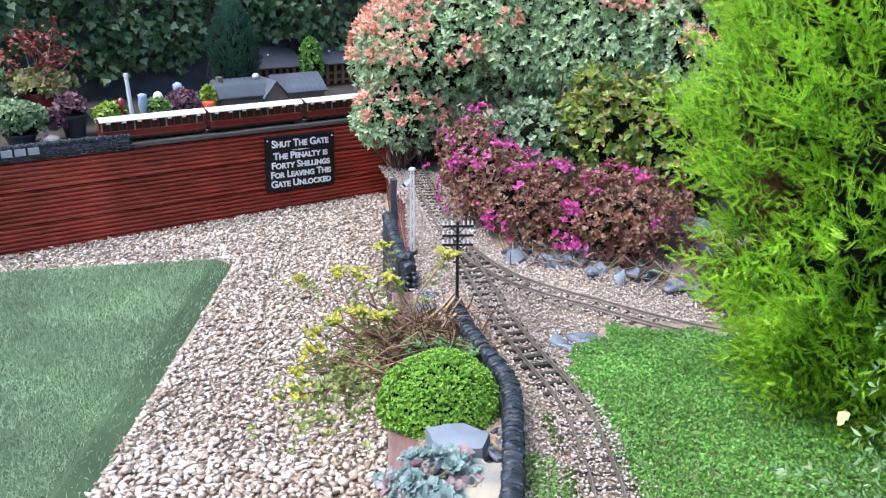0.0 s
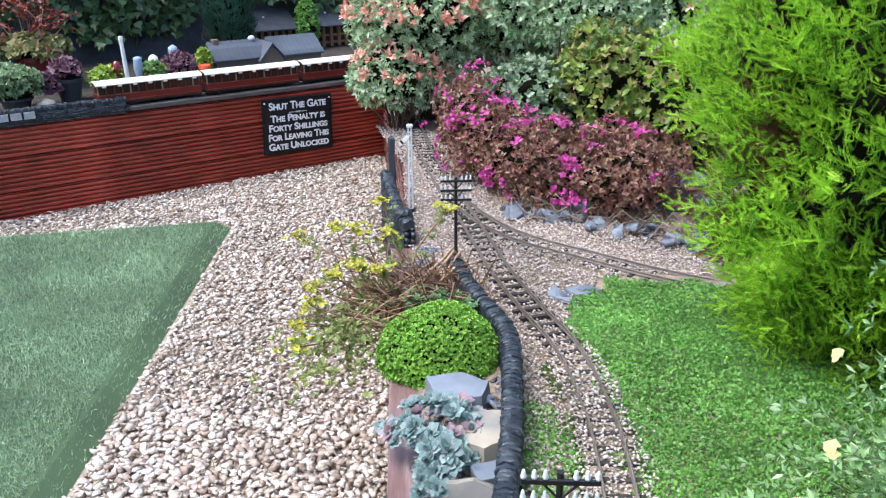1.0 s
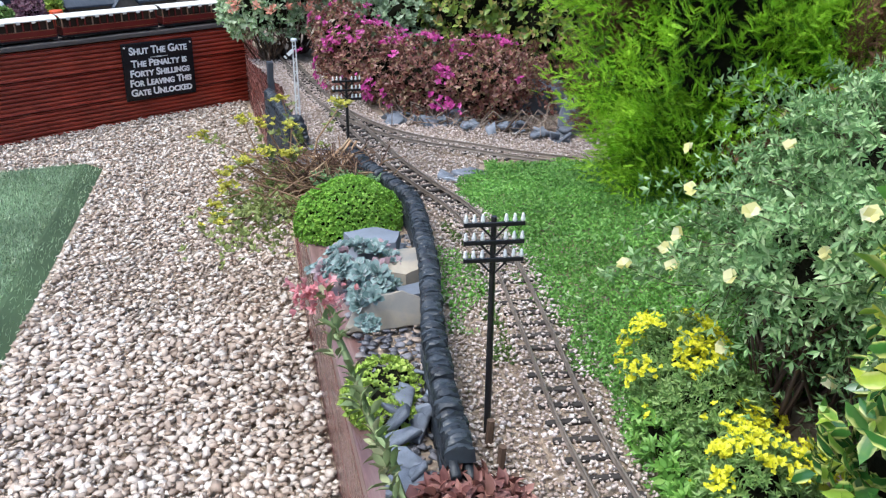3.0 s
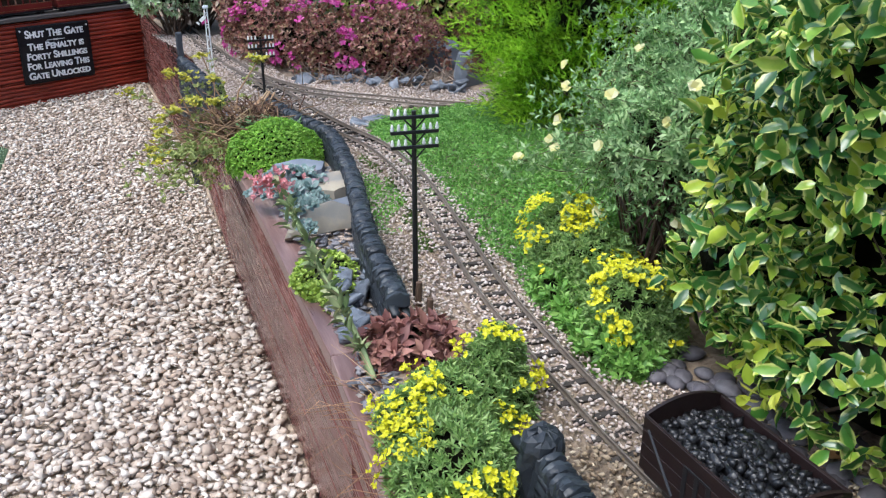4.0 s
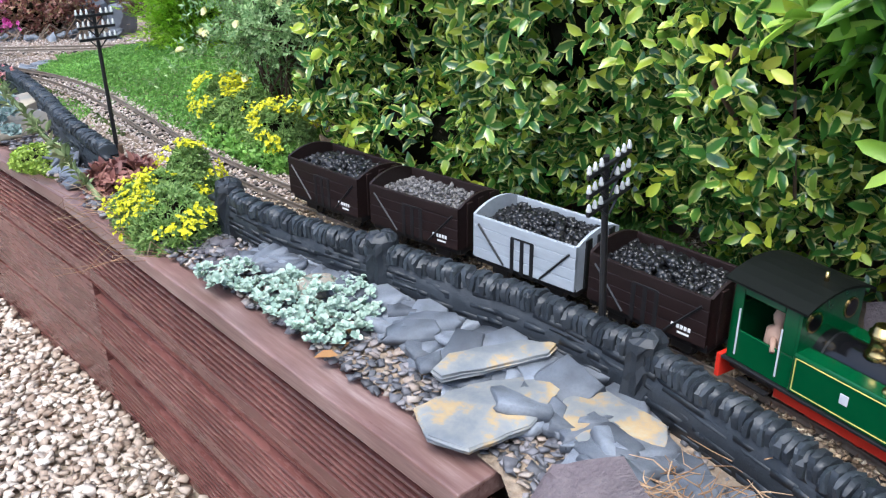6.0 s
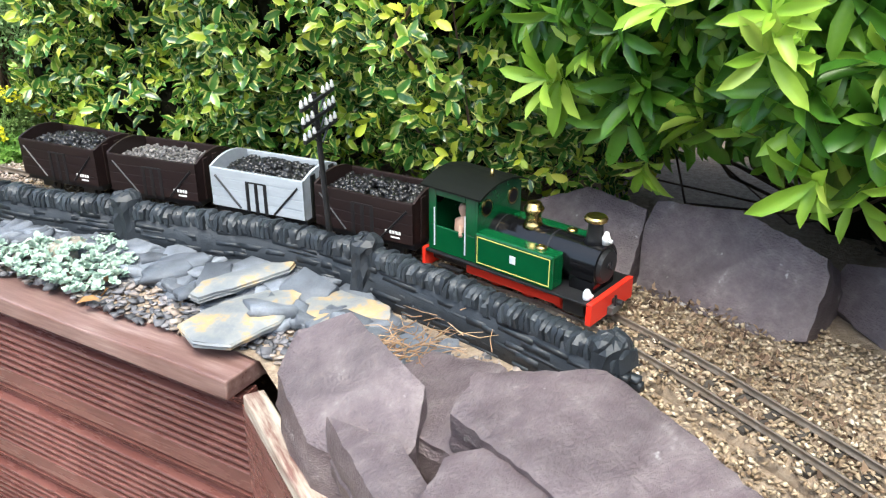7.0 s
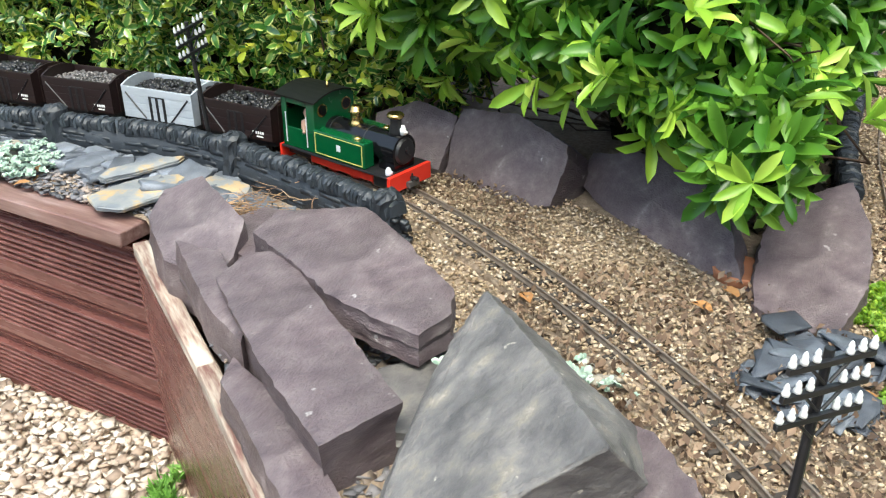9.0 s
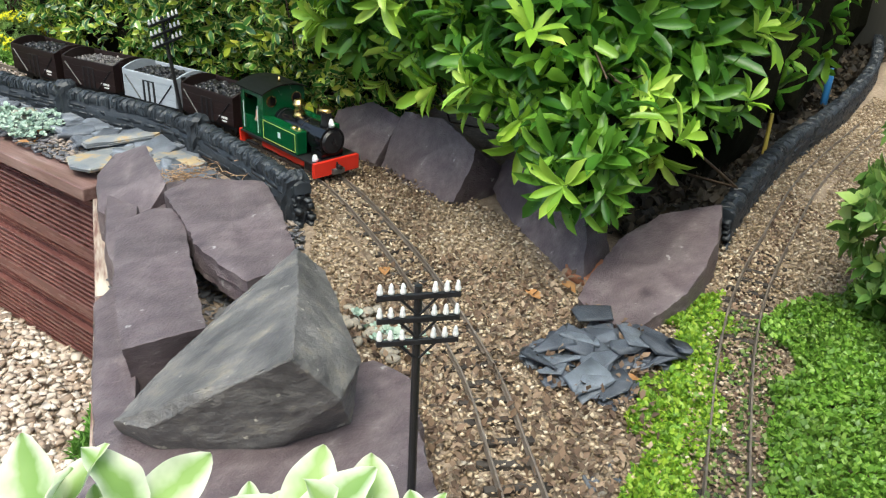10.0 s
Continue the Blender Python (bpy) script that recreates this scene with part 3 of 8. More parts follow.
# unseen fences added to close the place; south and west block low sky light
for nm, a, b in (("wall_fence_east", (2.9, -3.5), (3.1, 6.5)), ("wall_fence_north", (3.1, 6.5), (-.5, 6.9)), ("wall_fence_south", (-4.6, -3.5), (2.87, -3.5)), ("wall_fence_west", (-4.6, 6.0), (-4.6, -3.46))):
    a, b = Vector((*a, 0)), Vector((*b, 0))
    d = b - a
    bm = bmesh.new()
    box(bm, 0, d.length, -.03, .03, 0, 1.7)
    o = obj(nm, from_bm(nm, bm, M_FENCE), m=Matrix.Translation(a) @ Matrix.Rotation(math.atan2(d.y, d.x), 4, "Z"))
    tagged(o, "plain dark unseen fence added around the garden", "fence", kind="structure")

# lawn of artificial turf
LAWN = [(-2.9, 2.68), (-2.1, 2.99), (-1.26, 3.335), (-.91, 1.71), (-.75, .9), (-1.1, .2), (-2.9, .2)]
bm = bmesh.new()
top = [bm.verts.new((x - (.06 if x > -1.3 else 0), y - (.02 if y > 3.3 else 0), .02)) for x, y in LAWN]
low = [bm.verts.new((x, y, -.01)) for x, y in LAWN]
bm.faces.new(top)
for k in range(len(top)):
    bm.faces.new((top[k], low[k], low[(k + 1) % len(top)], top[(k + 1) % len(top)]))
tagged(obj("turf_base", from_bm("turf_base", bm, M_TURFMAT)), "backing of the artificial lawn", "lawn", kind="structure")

# ---------------------------------------------------------------- railway line
def track(name, label, pts, z=RAIL, spacing=.038):
    t = thing(name, label, "track", "railway lines")
    r, h = curve_pts(pts, .012)
    for sgn in (-1, 1):
        prof = [(sgn * .0225 + a, b) for a, b in ((-.0024, -.009), (.0024, -.009), (.0024, -.0078), (.0007, -.0066), (.0007, -.0024), (.0013, -.0016), (.0013, 0), (-.0013, 0), (-.0013, -.0016), (-.0007, -.0024), (-.0007, -.0066), (-.0024, -.0078))]
        v, f = sweep(np.column_stack([r, np.full(len(r), z)]), h, prof)
        obj("rail", mesh_of("rail", v, f, M_RAIL), t)
    bm = bmesh.new()
    box(bm, -.037, .037, -.0052, .0052, -.009, 0, .0012)
    me = from_bm("sleeper", bm, M_SLEEPER)
    r2, h2 = curve_pts(pts, spacing)
    g = np.random.default_rng(5)
    for p, d in zip(r2, h2):
        obj("sleeper", me, t, m=Matrix.Translation((p[0], p[1], z - .0095 - g.uniform(0, .0015))) @ Matrix.Rotation(math.atan2(d[1], d[0]) - math.pi / 2 + g.normal(0, .03), 4, "Z"))
    return t


track("main_track", "narrow garden railway track on dark sleepers in gravel", TRACK)
track("branch_track", "curving branch track leaving the points", BRANCH)
track("siding_track", "second track half overgrown with moss", SIDING, RAIL - .005)


def shoulder(y):
    """Height of the ballast above the bed along a line: fuller where the sleepers are buried."""
    return np.where(y > 1.62, .0056, np.where(y < -1.25, .0046, np.where(y > .6, .0077, .0102)))


for nm, pts in (("ballast_bed_main", TRACK), ("ballast_bed_branch", BRANCH), ("ballast_bed_siding", SIDING)):
    r, h = curve_pts(pts, .02)
    v, f = sweep(np.column_stack([r, bed_z(r[:, 0], r[:, 1]) + shoulder(r[:, 1]) + .0008]), h, [(-.05, -.02), (-.044, -.006), (-.036, 0), (.036, 0), (.044, -.006), (.05, -.02)])
    tagged(obj(nm, mesh_of(nm, v, f, M_SOIL)), "gritty packed ballast under the railway line", "ballast", kind="structure")


# ---------------------------------------------------------------- black dry-stone walls
def coping_meshes():
    """Rounded stones set on edge along the wall's top."""
    out = []
    g = np.random.default_rng(3)
    for k in range(9):
        bm = bmesh.new()
        w, hgt = .0162 * g.uniform(.86, 1.1), .0112 * g.uniform(.8, 1.2)
        rings = []
        for y, k_ in ((-.0041, .84), (-.0026, .98), (.0026, .98), (.0041, .82)):
            ring = [bm.verts.new((-w * k_, y, -.014)), bm.verts.new((w * k_, y, -.014))]
            for i in range(8):
                a = math.pi * i / 7
                ring.append(bm.verts.new((w * k_ * math.cos(a) + g.normal(0, .0011), y + g.normal(0, .0007), -.003 + hgt * k_ * math.sin(a) ** .7 + g.normal(0, .0011))))
            rings.append(ring)
        for a, b in zip(rings, rings[1:]):
            for i in range(10):
                j = (i + 1) % 10
                order = [0] + [1] + list(range(2, 10))
                bm.faces.new((a[order[i]], a[order[j]], b[order[j]], b[order[i]]))
        bm.faces.new(rings[0][::-1])
        bm.faces.new(rings[-1])
        me = from_bm("coping_stone", bm, M_COPING, True)
        me.set_sharp_from_angle(angle=radians(38))
        out.append(me)
    return out


COPING = coping_meshes()


def stone_wall(name, label, pts, top, low, piers=(), end_pier=(False, False)):
    w = thing(name, label, "stone wall", "black stone walls")
    r, h = curve_pts(pts, .01)
    n = len(r)
    height = top - .018 - low
    prof = [(-.017, 0), (.017, 0), (.013, height), (-.013, height)]
    v, f = sweep(np.column_stack([r, np.full(n, low)]), h, prof)
    core = mesh_of("wall_core", v, f, M_BLACKWALL)
    obj("core", core, w)
    # thin courses of split stone on both faces
    g = np.random.default_rng(len(pts))
    P, R, S = [], [], []
    length = (n - 1) * .01
    rows = int(height / .0078)
    for row in range(rows):
        zz = low + (row + .5) * .0078
        inset = .0165 - .004 * row / max(rows, 1)
        for sgn in (-1, 1):
            s_ = -g.uniform(0, .03)
            while s_ < length:
                L = g.uniform(.014, .06)
                c = min(max(s_ + L / 2, 0), length)
                i = min(int(c / .01), n - 1)
                side = np.array([h[i, 1], -h[i, 0]])
                q = r[i] + side * sgn * (inset - .005 + g.uniform(-.0012, .0014))
                P.append((q[0], q[1], zz + g.normal(0, .0011)))
                a = math.atan2(h[i, 1], h[i, 0]) + g.normal(0, .03)
                R.append(a)
                S.append((min(L * .52, .03), .006, .0046 * g.uniform(.5, 1.1)))
                s_ += L
    cube = np.array([(x, y, z) for x in (-1, 1) for y in (-1, 1) for z in (-1, 1)], float) * np.array([1, .9, .9])
    cf = np.array([(0, 1, 3, 2), (4, 6, 7, 5), (0, 4, 5, 1), (2, 3, 7, 6), (0, 2, 6, 4), (1, 5, 7, 3)])
    v, f = scatter(cube, cf, yaw_rot(np.array(R)), np.array(P), np.array(S))
    v += g.normal(0, .0006, v.shape)
    o = obj("courses", mesh_of("courses", v, f, M_BLACKWALL), w)
    o["kind"] = "stuff"
    # coping stones on edge
    r2, h2 = curve_pts(pts, .0078)
    for i, (p, d) in enumerate(zip(r2, h2)):
        a = math.atan2(d[1], d[0]) - math.pi / 2
        obj("coping_stone", COPING[g.integers(9)], w, m=Matrix.Translation((p[0], p[1], top - .0105 + g.normal(0, .0012))) @ Matrix.Rotation(a + g.normal(0, .07), 4, "Z") @ Matrix.Rotation(g.normal(.1, .08), 4, "X"))
    for s_ in piers:
        i = min(int(s_ * (n - 1)), n - 1)
        bm = bmesh.new()
        lathe(bm, [(.0225, low - top), (.023, -.06), (.022, -.045), (.0225, -.03), (.0215, -.017), (.022, -.006), (.0205, .003), (.015, .009), (.006, .0115)], 18)
        for v_ in bm.verts:
            a = math.atan2(v_.co.y, v_.co.x)
            v_.co.x *= 1.05
            v_.co.xy *= 1 + .09 * math.sin(9 * a + 40 * v_.co.z)
            v_.co += Vector(g.normal(0, .0014, 3))
        part("pier", bm, M_BLACKWALL, w, m=Matrix.Translation((r[i, 0], r[i, 1], top)) @ Matrix.Rotation(math.atan2(h[i, 1], h[i, 0]) - math.pi / 2, 4, "Z"))
    return w


stone_wall("stone_wall", "short black model dry-stone wall beside the signal", WALL1, .525, .3, piers=(.9,))
stone_wall("stone_wall", "long black model dry-stone wall along the track", WALL2, .541, .44)
stone_wall("stone_wall", "curved black model dry-stone wall with two piers", WALL3, .545, .45, piers=(.02, .31, .66, .99))
stone_wall("stone_wall", "black model stone edging beside dark planting", WALL4, .535, .45)


# ---------------------------------------------------------------- telegraph poles, signal
def telegraph_pole(height=.297):
    t = thing("telegraph_pole", "black model telegraph pole with white insulators", "telegraph pole", "telegraph poles")
    bm = bmesh.new(); rod(bm, (0, 0, -.04), (0, 0, height), .0048, .0034, 10)
    part("pole", bm, M_BLACK, t)
    bmi = bmesh.new(); lathe(bmi, [(.001, 0), (.0027, .001), (.0029, .0035), (.0019, .0055), (.0022, .007), (.0013, .0095), (.0005, .0105)], 8)
    ins = from_bm("insulator", bmi, M_WHITE, True)
    for k in range(3):
        z = height - .008 - k * .0222
        bm = bmesh.new(); box(bm, -.0356, .0356, -.0062, -.0022, z - .0025, z + .0025, .0006)
        arm = part("crossarm", bm, M_BLACK, t)
        for x in (-.033, -.0235, -.0135, .0135, .0235, .033):
            obj("insulator", ins, arm, "white insulator", m=Matrix.Translation((x, -.0042, z + .0025)))
        for sg in (-1, 1):
            bm = bmesh.new(); rod(bm, (sg * .002, -.004, z - .017), (sg * .016, -.004, z - .002), .0013, .0013, 6)
            part("brace", bm, M_BLACK, t)
    return t


pole = telegraph_pole()
pole.matrix_basis = pose(.247, .828, BED, 0, 0, 8)
copy_thing(pole, pose(-.058, 2.013, BED - .095, 0, 0, 14))
copy_thing(pole, Matrix.Translation((.58, -.285, BED - .01)) @ Vector((0, 0, 1)).rotation_difference(Vector((-.05, -.037, .3))).to_matrix().to_4x4() @ Matrix.Rotation(radians(13), 4, "Z"))
copy_thing(pole, pose(.228, -1.453, BED - .014, 0, 0, -30))

M_STEEL = material("painted_steel", [(0, (.55, .57, .6)), (1, (.75, .77, .8))], scale=60, rough=.4, bump=.05)
sg_ = thing("railway_signal", "white lattice model semaphore signal post", "signal", m=pose(-.238, 2.33, BED, 0, 0, 0))
for sx in (-1, 1):
    for sy in (-1, 1):
        bm = bmesh.new(); rod(bm, (sx * .0055, sy * .0055, 0), (sx * .004, sy * .004, .235), .0014, .0012, 6)
        part("upright", bm, M_WHITE, sg_)
bm = bmesh.new()
for k in range(13):
    z = .012 + k * .0175
    for s1, s2 in (((-1, -1), (1, -1)), ((-1, 1), (1, 1)), ((-1, -1), (-1, 1)), ((1, -1), (1, 1))):
        rod(bm, (s1[0] * .005, s1[1] * .005, z), (s2[0] * .005, s2[1] * .005, z + .0175 * (k % 2)), .0009, .0009, 5)
part("lattice", bm, M_WHITE, sg_)
bm = bmesh.new(); box(bm, -.008, .008, -.008, .008, .235, .243, .002)
part("cap", bm, M_STEEL, sg_)
bm = bmesh.new(); box(bm, -.036, -.004, -.009, -.0072, -.005, .005, .0006)
part("arm", bm, M_WHITE, sg_, m=Matrix.Translation((0, 0, .215)) @ Matrix.Rotation(radians(-42), 4, "Y"))
bm = bmesh.new(); box(bm, -.03, -.024, -.0095, -.009, -.0052, .0052)
part("arm_stripe", bm, M_BLACK, sg_, m=Matrix.Translation((0, 0, .215)) @ Matrix.Rotation(radians(-42), 4, "Y"))
bm = bmesh.new(); box(bm, -.012, .012, -.012, .012, -.01, .012, .002)
part("base", bm, M_BLACK, sg_)

# dark corner post at the end of the red wall
bm = bmesh.new()
box(bm, -.01, .01, -.01, .01, 0, .56, .003)
bmesh.ops.subdivide_edges(bm, edges=[e for e in bm.edges if e.calc_length() > .2], cuts=9)
for v in bm.verts:
    v.co += Vector(np.random.default_rng(int(abs(v.co.z) * 1e4)).normal(0, .0018, 3))
o = obj("corner_post", from_bm("corner_post", bm, M_DARKWALL), m=pose(-.4, 2.76, 0, 0, 0, 20))
tagged(o, "rough dark timber post at the bed's far end", "post")

# ---------------------------------------------------------------- train
M_GREEN = material("green_loco_paint", [(0, (.003, .055, .018)), (1, (.006, .09, .028))], scale=20, rough=.22, bump=.03, coat=.35, stain=.15)
M_RED = material("red_loco_paint", [(0, (.55, .02, .012)), (1, (.72, .04, .02))], scale=30, rough=.35, bump=.04, stain=.15)
M_BRASS = material("polished_brass", [(0, (.55, .36, .12)), (1, (.78, .56, .24))], scale=60, rough=.25, metal=1.0, bump=.03)
M_YELLOW = material("yellow_lining", [(0, (.62, .56, .12)), (1, (.75, .68, .2))], scale=60, rough=.4, bump=0)
M_WAGON = material("dark_brown_wagon", [(0, (.007, .004, .0035)), (.6, (.017, .008, .0075)), (1, (.036, .02, .018))], scale=24, rough=.5, bump=.25, stretch=(1, 4, 6), stain=.3)
M_GREYWAGON = material("pale_grey_wagon", [(0, (0.288, 0.3182, 0.3496)), (0.6, (0.396, 0.4292, 0.4712)), (1, (0.4752, 0.5106, 0.5472))], scale=24, rough=.5, bump=.25, stretch=(1, 4, 6), stain=.25)
M_COAL = material("glossy_coal", [(0, (.006, .006, .007)), (.6, (.018, .018, .02)), (1, (.05, .05, .055))], scale=90, rough=.3, island=.6, bump=.4)
M_GRIT = material("grey_grit", [(0, (.06, .055, .055)), (.6, (.15, .14, .14)), (1, (.3, .29, .28))], scale=120, rough=.7, island=.7, bump=.3)
M_BOILER = material("black_boiler", [(0, (.003, .003, .004)), (1, (.008, .008, .009))], scale=20, rough=.13, bump=.02, stain=.15, rvar=.05)
M_MATT = material("matt_black", [(0, (.003, .004, .003)), (1, (.009, .011, .009))], scale=40, rough=.6, bump=.1, spec=.12)
M_SKIN = material("painted_figure", [(0, (.42, .26, .19)), (1, (.5, .32, .24))], scale=60, rough=.6, bump=.1)
M_IRON = material("grey_iron", [(0, (.1, .1, .1)), (1, (.22, .22, .22))], scale=60, rough=.4, metal=.6, bump=.1)

tr_p, tr_h = curve_pts(TRACK, .005)
tr_s = np.arange(len(tr_p)) * .005
HEAD = tr_s[np.argmin(np.linalg.norm(tr_p - np.array([.681, -.672]), axis=1))]


def on_track(s_):
    i = int(np.clip(s_ / .005, 0, len(tr_p) - 1))
    return Matrix.Translation((tr_p[i, 0], tr_p[i, 1], RAIL)) @ Matrix.Rotation(math.atan2(tr_h[i, 1], tr_h[i, 0]), 4, "Z")


def wheel_set(parent, x, r, mt, outside=False):
    for sg in (-1, 1):
        bm = bmesh.new()
        rod(bm, (x, sg * .019, r), (x, sg * .0225, r), r, r, 20)
        rod(bm, (x, sg * .017, r), (x, sg * .019, r), r * 1.12, r * 1.12, 20)
        rod(bm, (x, sg * .0225, r), (x, sg * .026, r), r * .3, r * .3, 12)
        part("wheel", bm, mt, parent, smooth=False)


def locomotive():
    t = thing("steam_locomotive", "green model tank engine with red buffer beams and brass fittings", "locomotive")
    bm = bmesh.new(); box(bm, -.262, -.004, -.036, .036, .017, .034, .002)
    part("frame", bm, M_BLACK, t)
    bm = bmesh.new(); box(bm, -.262, -.004, -.052, .052, .033, .0365, .001)
    part("running_plate", bm, M_BLACK, t)
    bm = bmesh.new(); box(bm, -.2, -.05, -.0405, .0405, .014, .031, .002)
    part("valance", bm, M_RED, t, "red painted lower frame")
    for x0, x1 in ((-.008, 0), (-.268, -.262)):
        bm = bmesh.new(); box(bm, x0, x1, -.052, .052, .008, .037, .001)
        beam = part("buffer_beam", bm, M_RED, t, "bright red buffer beam")
        if x1 == 0:
            bm = bmesh.new(); box(bm, 0, .008, -.013, .013, .01, .02, .001)
            part("coupling_block", bm, M_IRON, beam)
            bm = bmesh.new(); rod(bm, (.001, 0, .024), (.014, 0, .024), .004, .004, 10); rod(bm, (.006, -.004, .012), (.006, -.004, .034), .0018, .0018, 6)
            part("hook", bm, M_BLACK, beam)
    for x in (-.06, -.112, -.164):
        wheel_set(t, x, .0165, M_RED)
    for sg in (-1, 1):
        bm = bmesh.new(); box(bm, -.17, -.055, sg * .028 - .0015, sg * .028 + .0015, .013, .0185, .0005)
        part("coupling_rod", bm, M_IRON, t)
        bm = bmesh.new(); box(bm, -.046, -.014, sg * .033 - .011, sg * .033 + .011, .011, .033, .003)
        part("cylinder", bm, M_BLACK, t)
        # side tank with lining
        bm = bmesh.new(); box(bm, -.178, -.058, sg * .0385 - .0125, sg * .0385 + .0125, .037, .0825, .0025)
        tank = part("side_tank", bm, M_GREEN, t, "glossy green side tank with yellow lining")
        yo = sg * .0512
        bm = bmesh.new()
        for x0, x1, z0, z1 in ((-.174, -.062, .0775, .0785), (-.174, -.062, .0415, .0425), (-.174, -.173, .0415, .0785), (-.063, -.062, .0415, .0785)):
            box(bm, x0, x1, yo - .0004, yo + .0004, z0, z1)
        part("lining", bm, M_YELLOW, tank)
        bm = bmesh.new(); box(bm, -.122, -.113, yo - .0004, yo + .0004, .056, .067, .0003)
        part("crest", bm, M_STEEL, tank, "small pale crest")
        bm = bmesh.new(); lathe(bm, [(.0075, 0), (.0075, .002), (.005, .0035), (.002, .005)], 14, (-.085, sg * .036, .0825))
        part("filler_cap", bm, M_BRASS, tank, "brass filler cap", smooth=True)
        if sg < 0:
            bm = bmesh.new(); lathe(bm, [(.005, 0), (.0055, .0015), (.0052, .008), (.0042, .01), (.0028, .0125)], 12, (-.014, sg * .04, .037)); rod(bm, (-.009, sg * .04, .042), (-.0065, sg * .04, .042), .003, .003, 10)
            part("lamp", bm, M_STEEL, t, "silver head lamp", smooth=True)
    bm = bmesh.new(); rod(bm, (-.18, 0, .068), (-.05, 0, .068), .0265, .0265, 32)
    part("boiler", bm, M_BOILER, t, "glossy black boiler", smooth=True).data.set_sharp_from_angle(angle=radians(40))
    for x in (-.165, -.085):
        bm = bmesh.new(); rod(bm, (x - .0012, 0, .068), (x + .0012, 0, .068), .0269, .0269, 32)
        part("boiler_band", bm, M_BLACK, t)
    bm = bmesh.new(); rod(bm, (-.05, 0, .067), (-.014, 0, .067), .0285, .0285, 32); box(bm, -.05, -.014, -.025, .025, .036, .067, .002)
    sb = part("smokebox", bm, M_BOILER, t, smooth=True)
    sb.data.set_sharp_from_angle(angle=radians(40))
    bm = bmesh.new(); rod(bm, (-.014, 0, .067), (-.0095, 0, .067), .0235, .02, 28); rod(bm, (-.0095, 0, .067), (-.004, 0, .067), .003, .003, 8); rod(bm, (-.006, -.006, .074), (-.006, .006, .06), .0012, .0012, 6); rod(bm, (-.006, 0, .067), (-.006, 0, .076), .0012, .0012, 6)
    part("smokebox_door", bm, M_BLACK, sb)
    bm = bmesh.new(); lathe(bm, [(.013, .0), (.0105, .006), (.0095, .024), (.0105, .03)], 18, (-.032, 0, .093))
    ch = part("chimney", bm, M_BLACK, t, smooth=True)
    bm = bmesh.new(); lathe(bm, [(.0105, 0), (.0145, .002), (.0148, .005), (.0125, .008), (.011, .0082)], 18, (-.032, 0, .121))
    part("chimney_cap", bm, M_BRASS, ch, "brass chimney cap", smooth=True)
    bm = bmesh.new(); lathe(bm, [(.0155, 0), (.0118, .004), (.0098, .011), (.0104, .019), (.0132, .022), (.0132, .0255), (.011, .027), (.0095, .032), (.007, .033)], 18, (-.122, 0, .091))
    part("dome", bm, M_BRASS, t, "brass dome", smooth=True)
    bm = bmesh.new(); lathe(bm, [(.005, 0), (.0055, .009), (.004, .011), (.0025, .016)], 12, (-.016, 0, .0955)); rod(bm, (-.011, 0, .1005), (-.008, 0, .1005), .003, .003, 10)
    part("top_lamp", bm, M_WHITE, t, "white lamp on the smokebox", smooth=True)
    # cab: front and back sheets with round windows, sides with door openings
    for x in (-.179, -.258):
        bm = bmesh.new()
        out = [(-.0485, .037), (.0485, .037), (.0485, .128), (.03, .1355), (0, .138), (-.03, .1355), (-.0485, .128)]
        vs = [bm.verts.new((x, a, b)) for a, b in out]
        fc = bm.faces.new(vs)
        r = bmesh.ops.extrude_face_region(bm, geom=[fc])
        bmesh.ops.translate(bm, vec=(.003, 0, 0), verts=[q for q in r["geom"] if isinstance(q, bmesh.types.BMVert)])
        sheet = part("cab_sheet", bm, M_GREEN, t)
        for sg in (-1, 1):
            bm = bmesh.new(); rod(bm, (x - .0012, sg * .029, .111), (x + .0042, sg * .029, .111), .0115, .0115, 22)
            part("spectacle_rim", bm, M_BRASS, sheet, "round brass-rimmed cab window")
            bm = bmesh.new(); rod(bm, (x - .0018, sg * .029, .111), (x + .0048, sg * .029, .111), .0092, .0092, 22)
            part("spectacle_glass", bm, M_BOILER, sheet)
    for sg in (-1, 1):
        y = sg * .047
        bm = bmesh.new()
        box(bm, -.258, -.179, y - .0015, y + .0015, .037, .074, .001)
        box(bm, -.258, -.246, y - .0015, y + .0015, .074, .13, .001)
        box(bm, -.196, -.179, y - .0015, y + .0015, .074, .13, .001)
        box(bm, -.246, -.196, y - .0015, y + .0015, .117, .13, .001)
        cs = part("cab_side", bm, M_GREEN, t)
        for x in (-.247, -.195):
            bm = bmesh.new(); rod(bm, (x, y + sg * .003, .045), (x, y + sg * .003, .1), .001, .001, 6)
            part("handrail", bm, M_STEEL, cs, "thin steel handrail")
        bm = bmesh.new(); box(bm, -.238, -.2, sg * .05 - .004, sg * .05 + .004, .018, .0205, .0005)
        part("step", bm, M_BLACK, t)
    bm = bmesh.new()
    k = 9
    xs = (-.268, -.168)
    for x in xs:
        for i in range(k):
            y = -.054 + .108 * i / (k - 1)
            for dz in (0, .0025):
                bm.verts.new((x, y, .141 - (y / .054) ** 2 * .0135 + dz))
    bm.verts.ensure_lookup_table()
    V_ = lambda a, i, j: bm.verts[a * k * 2 + i * 2 + j]
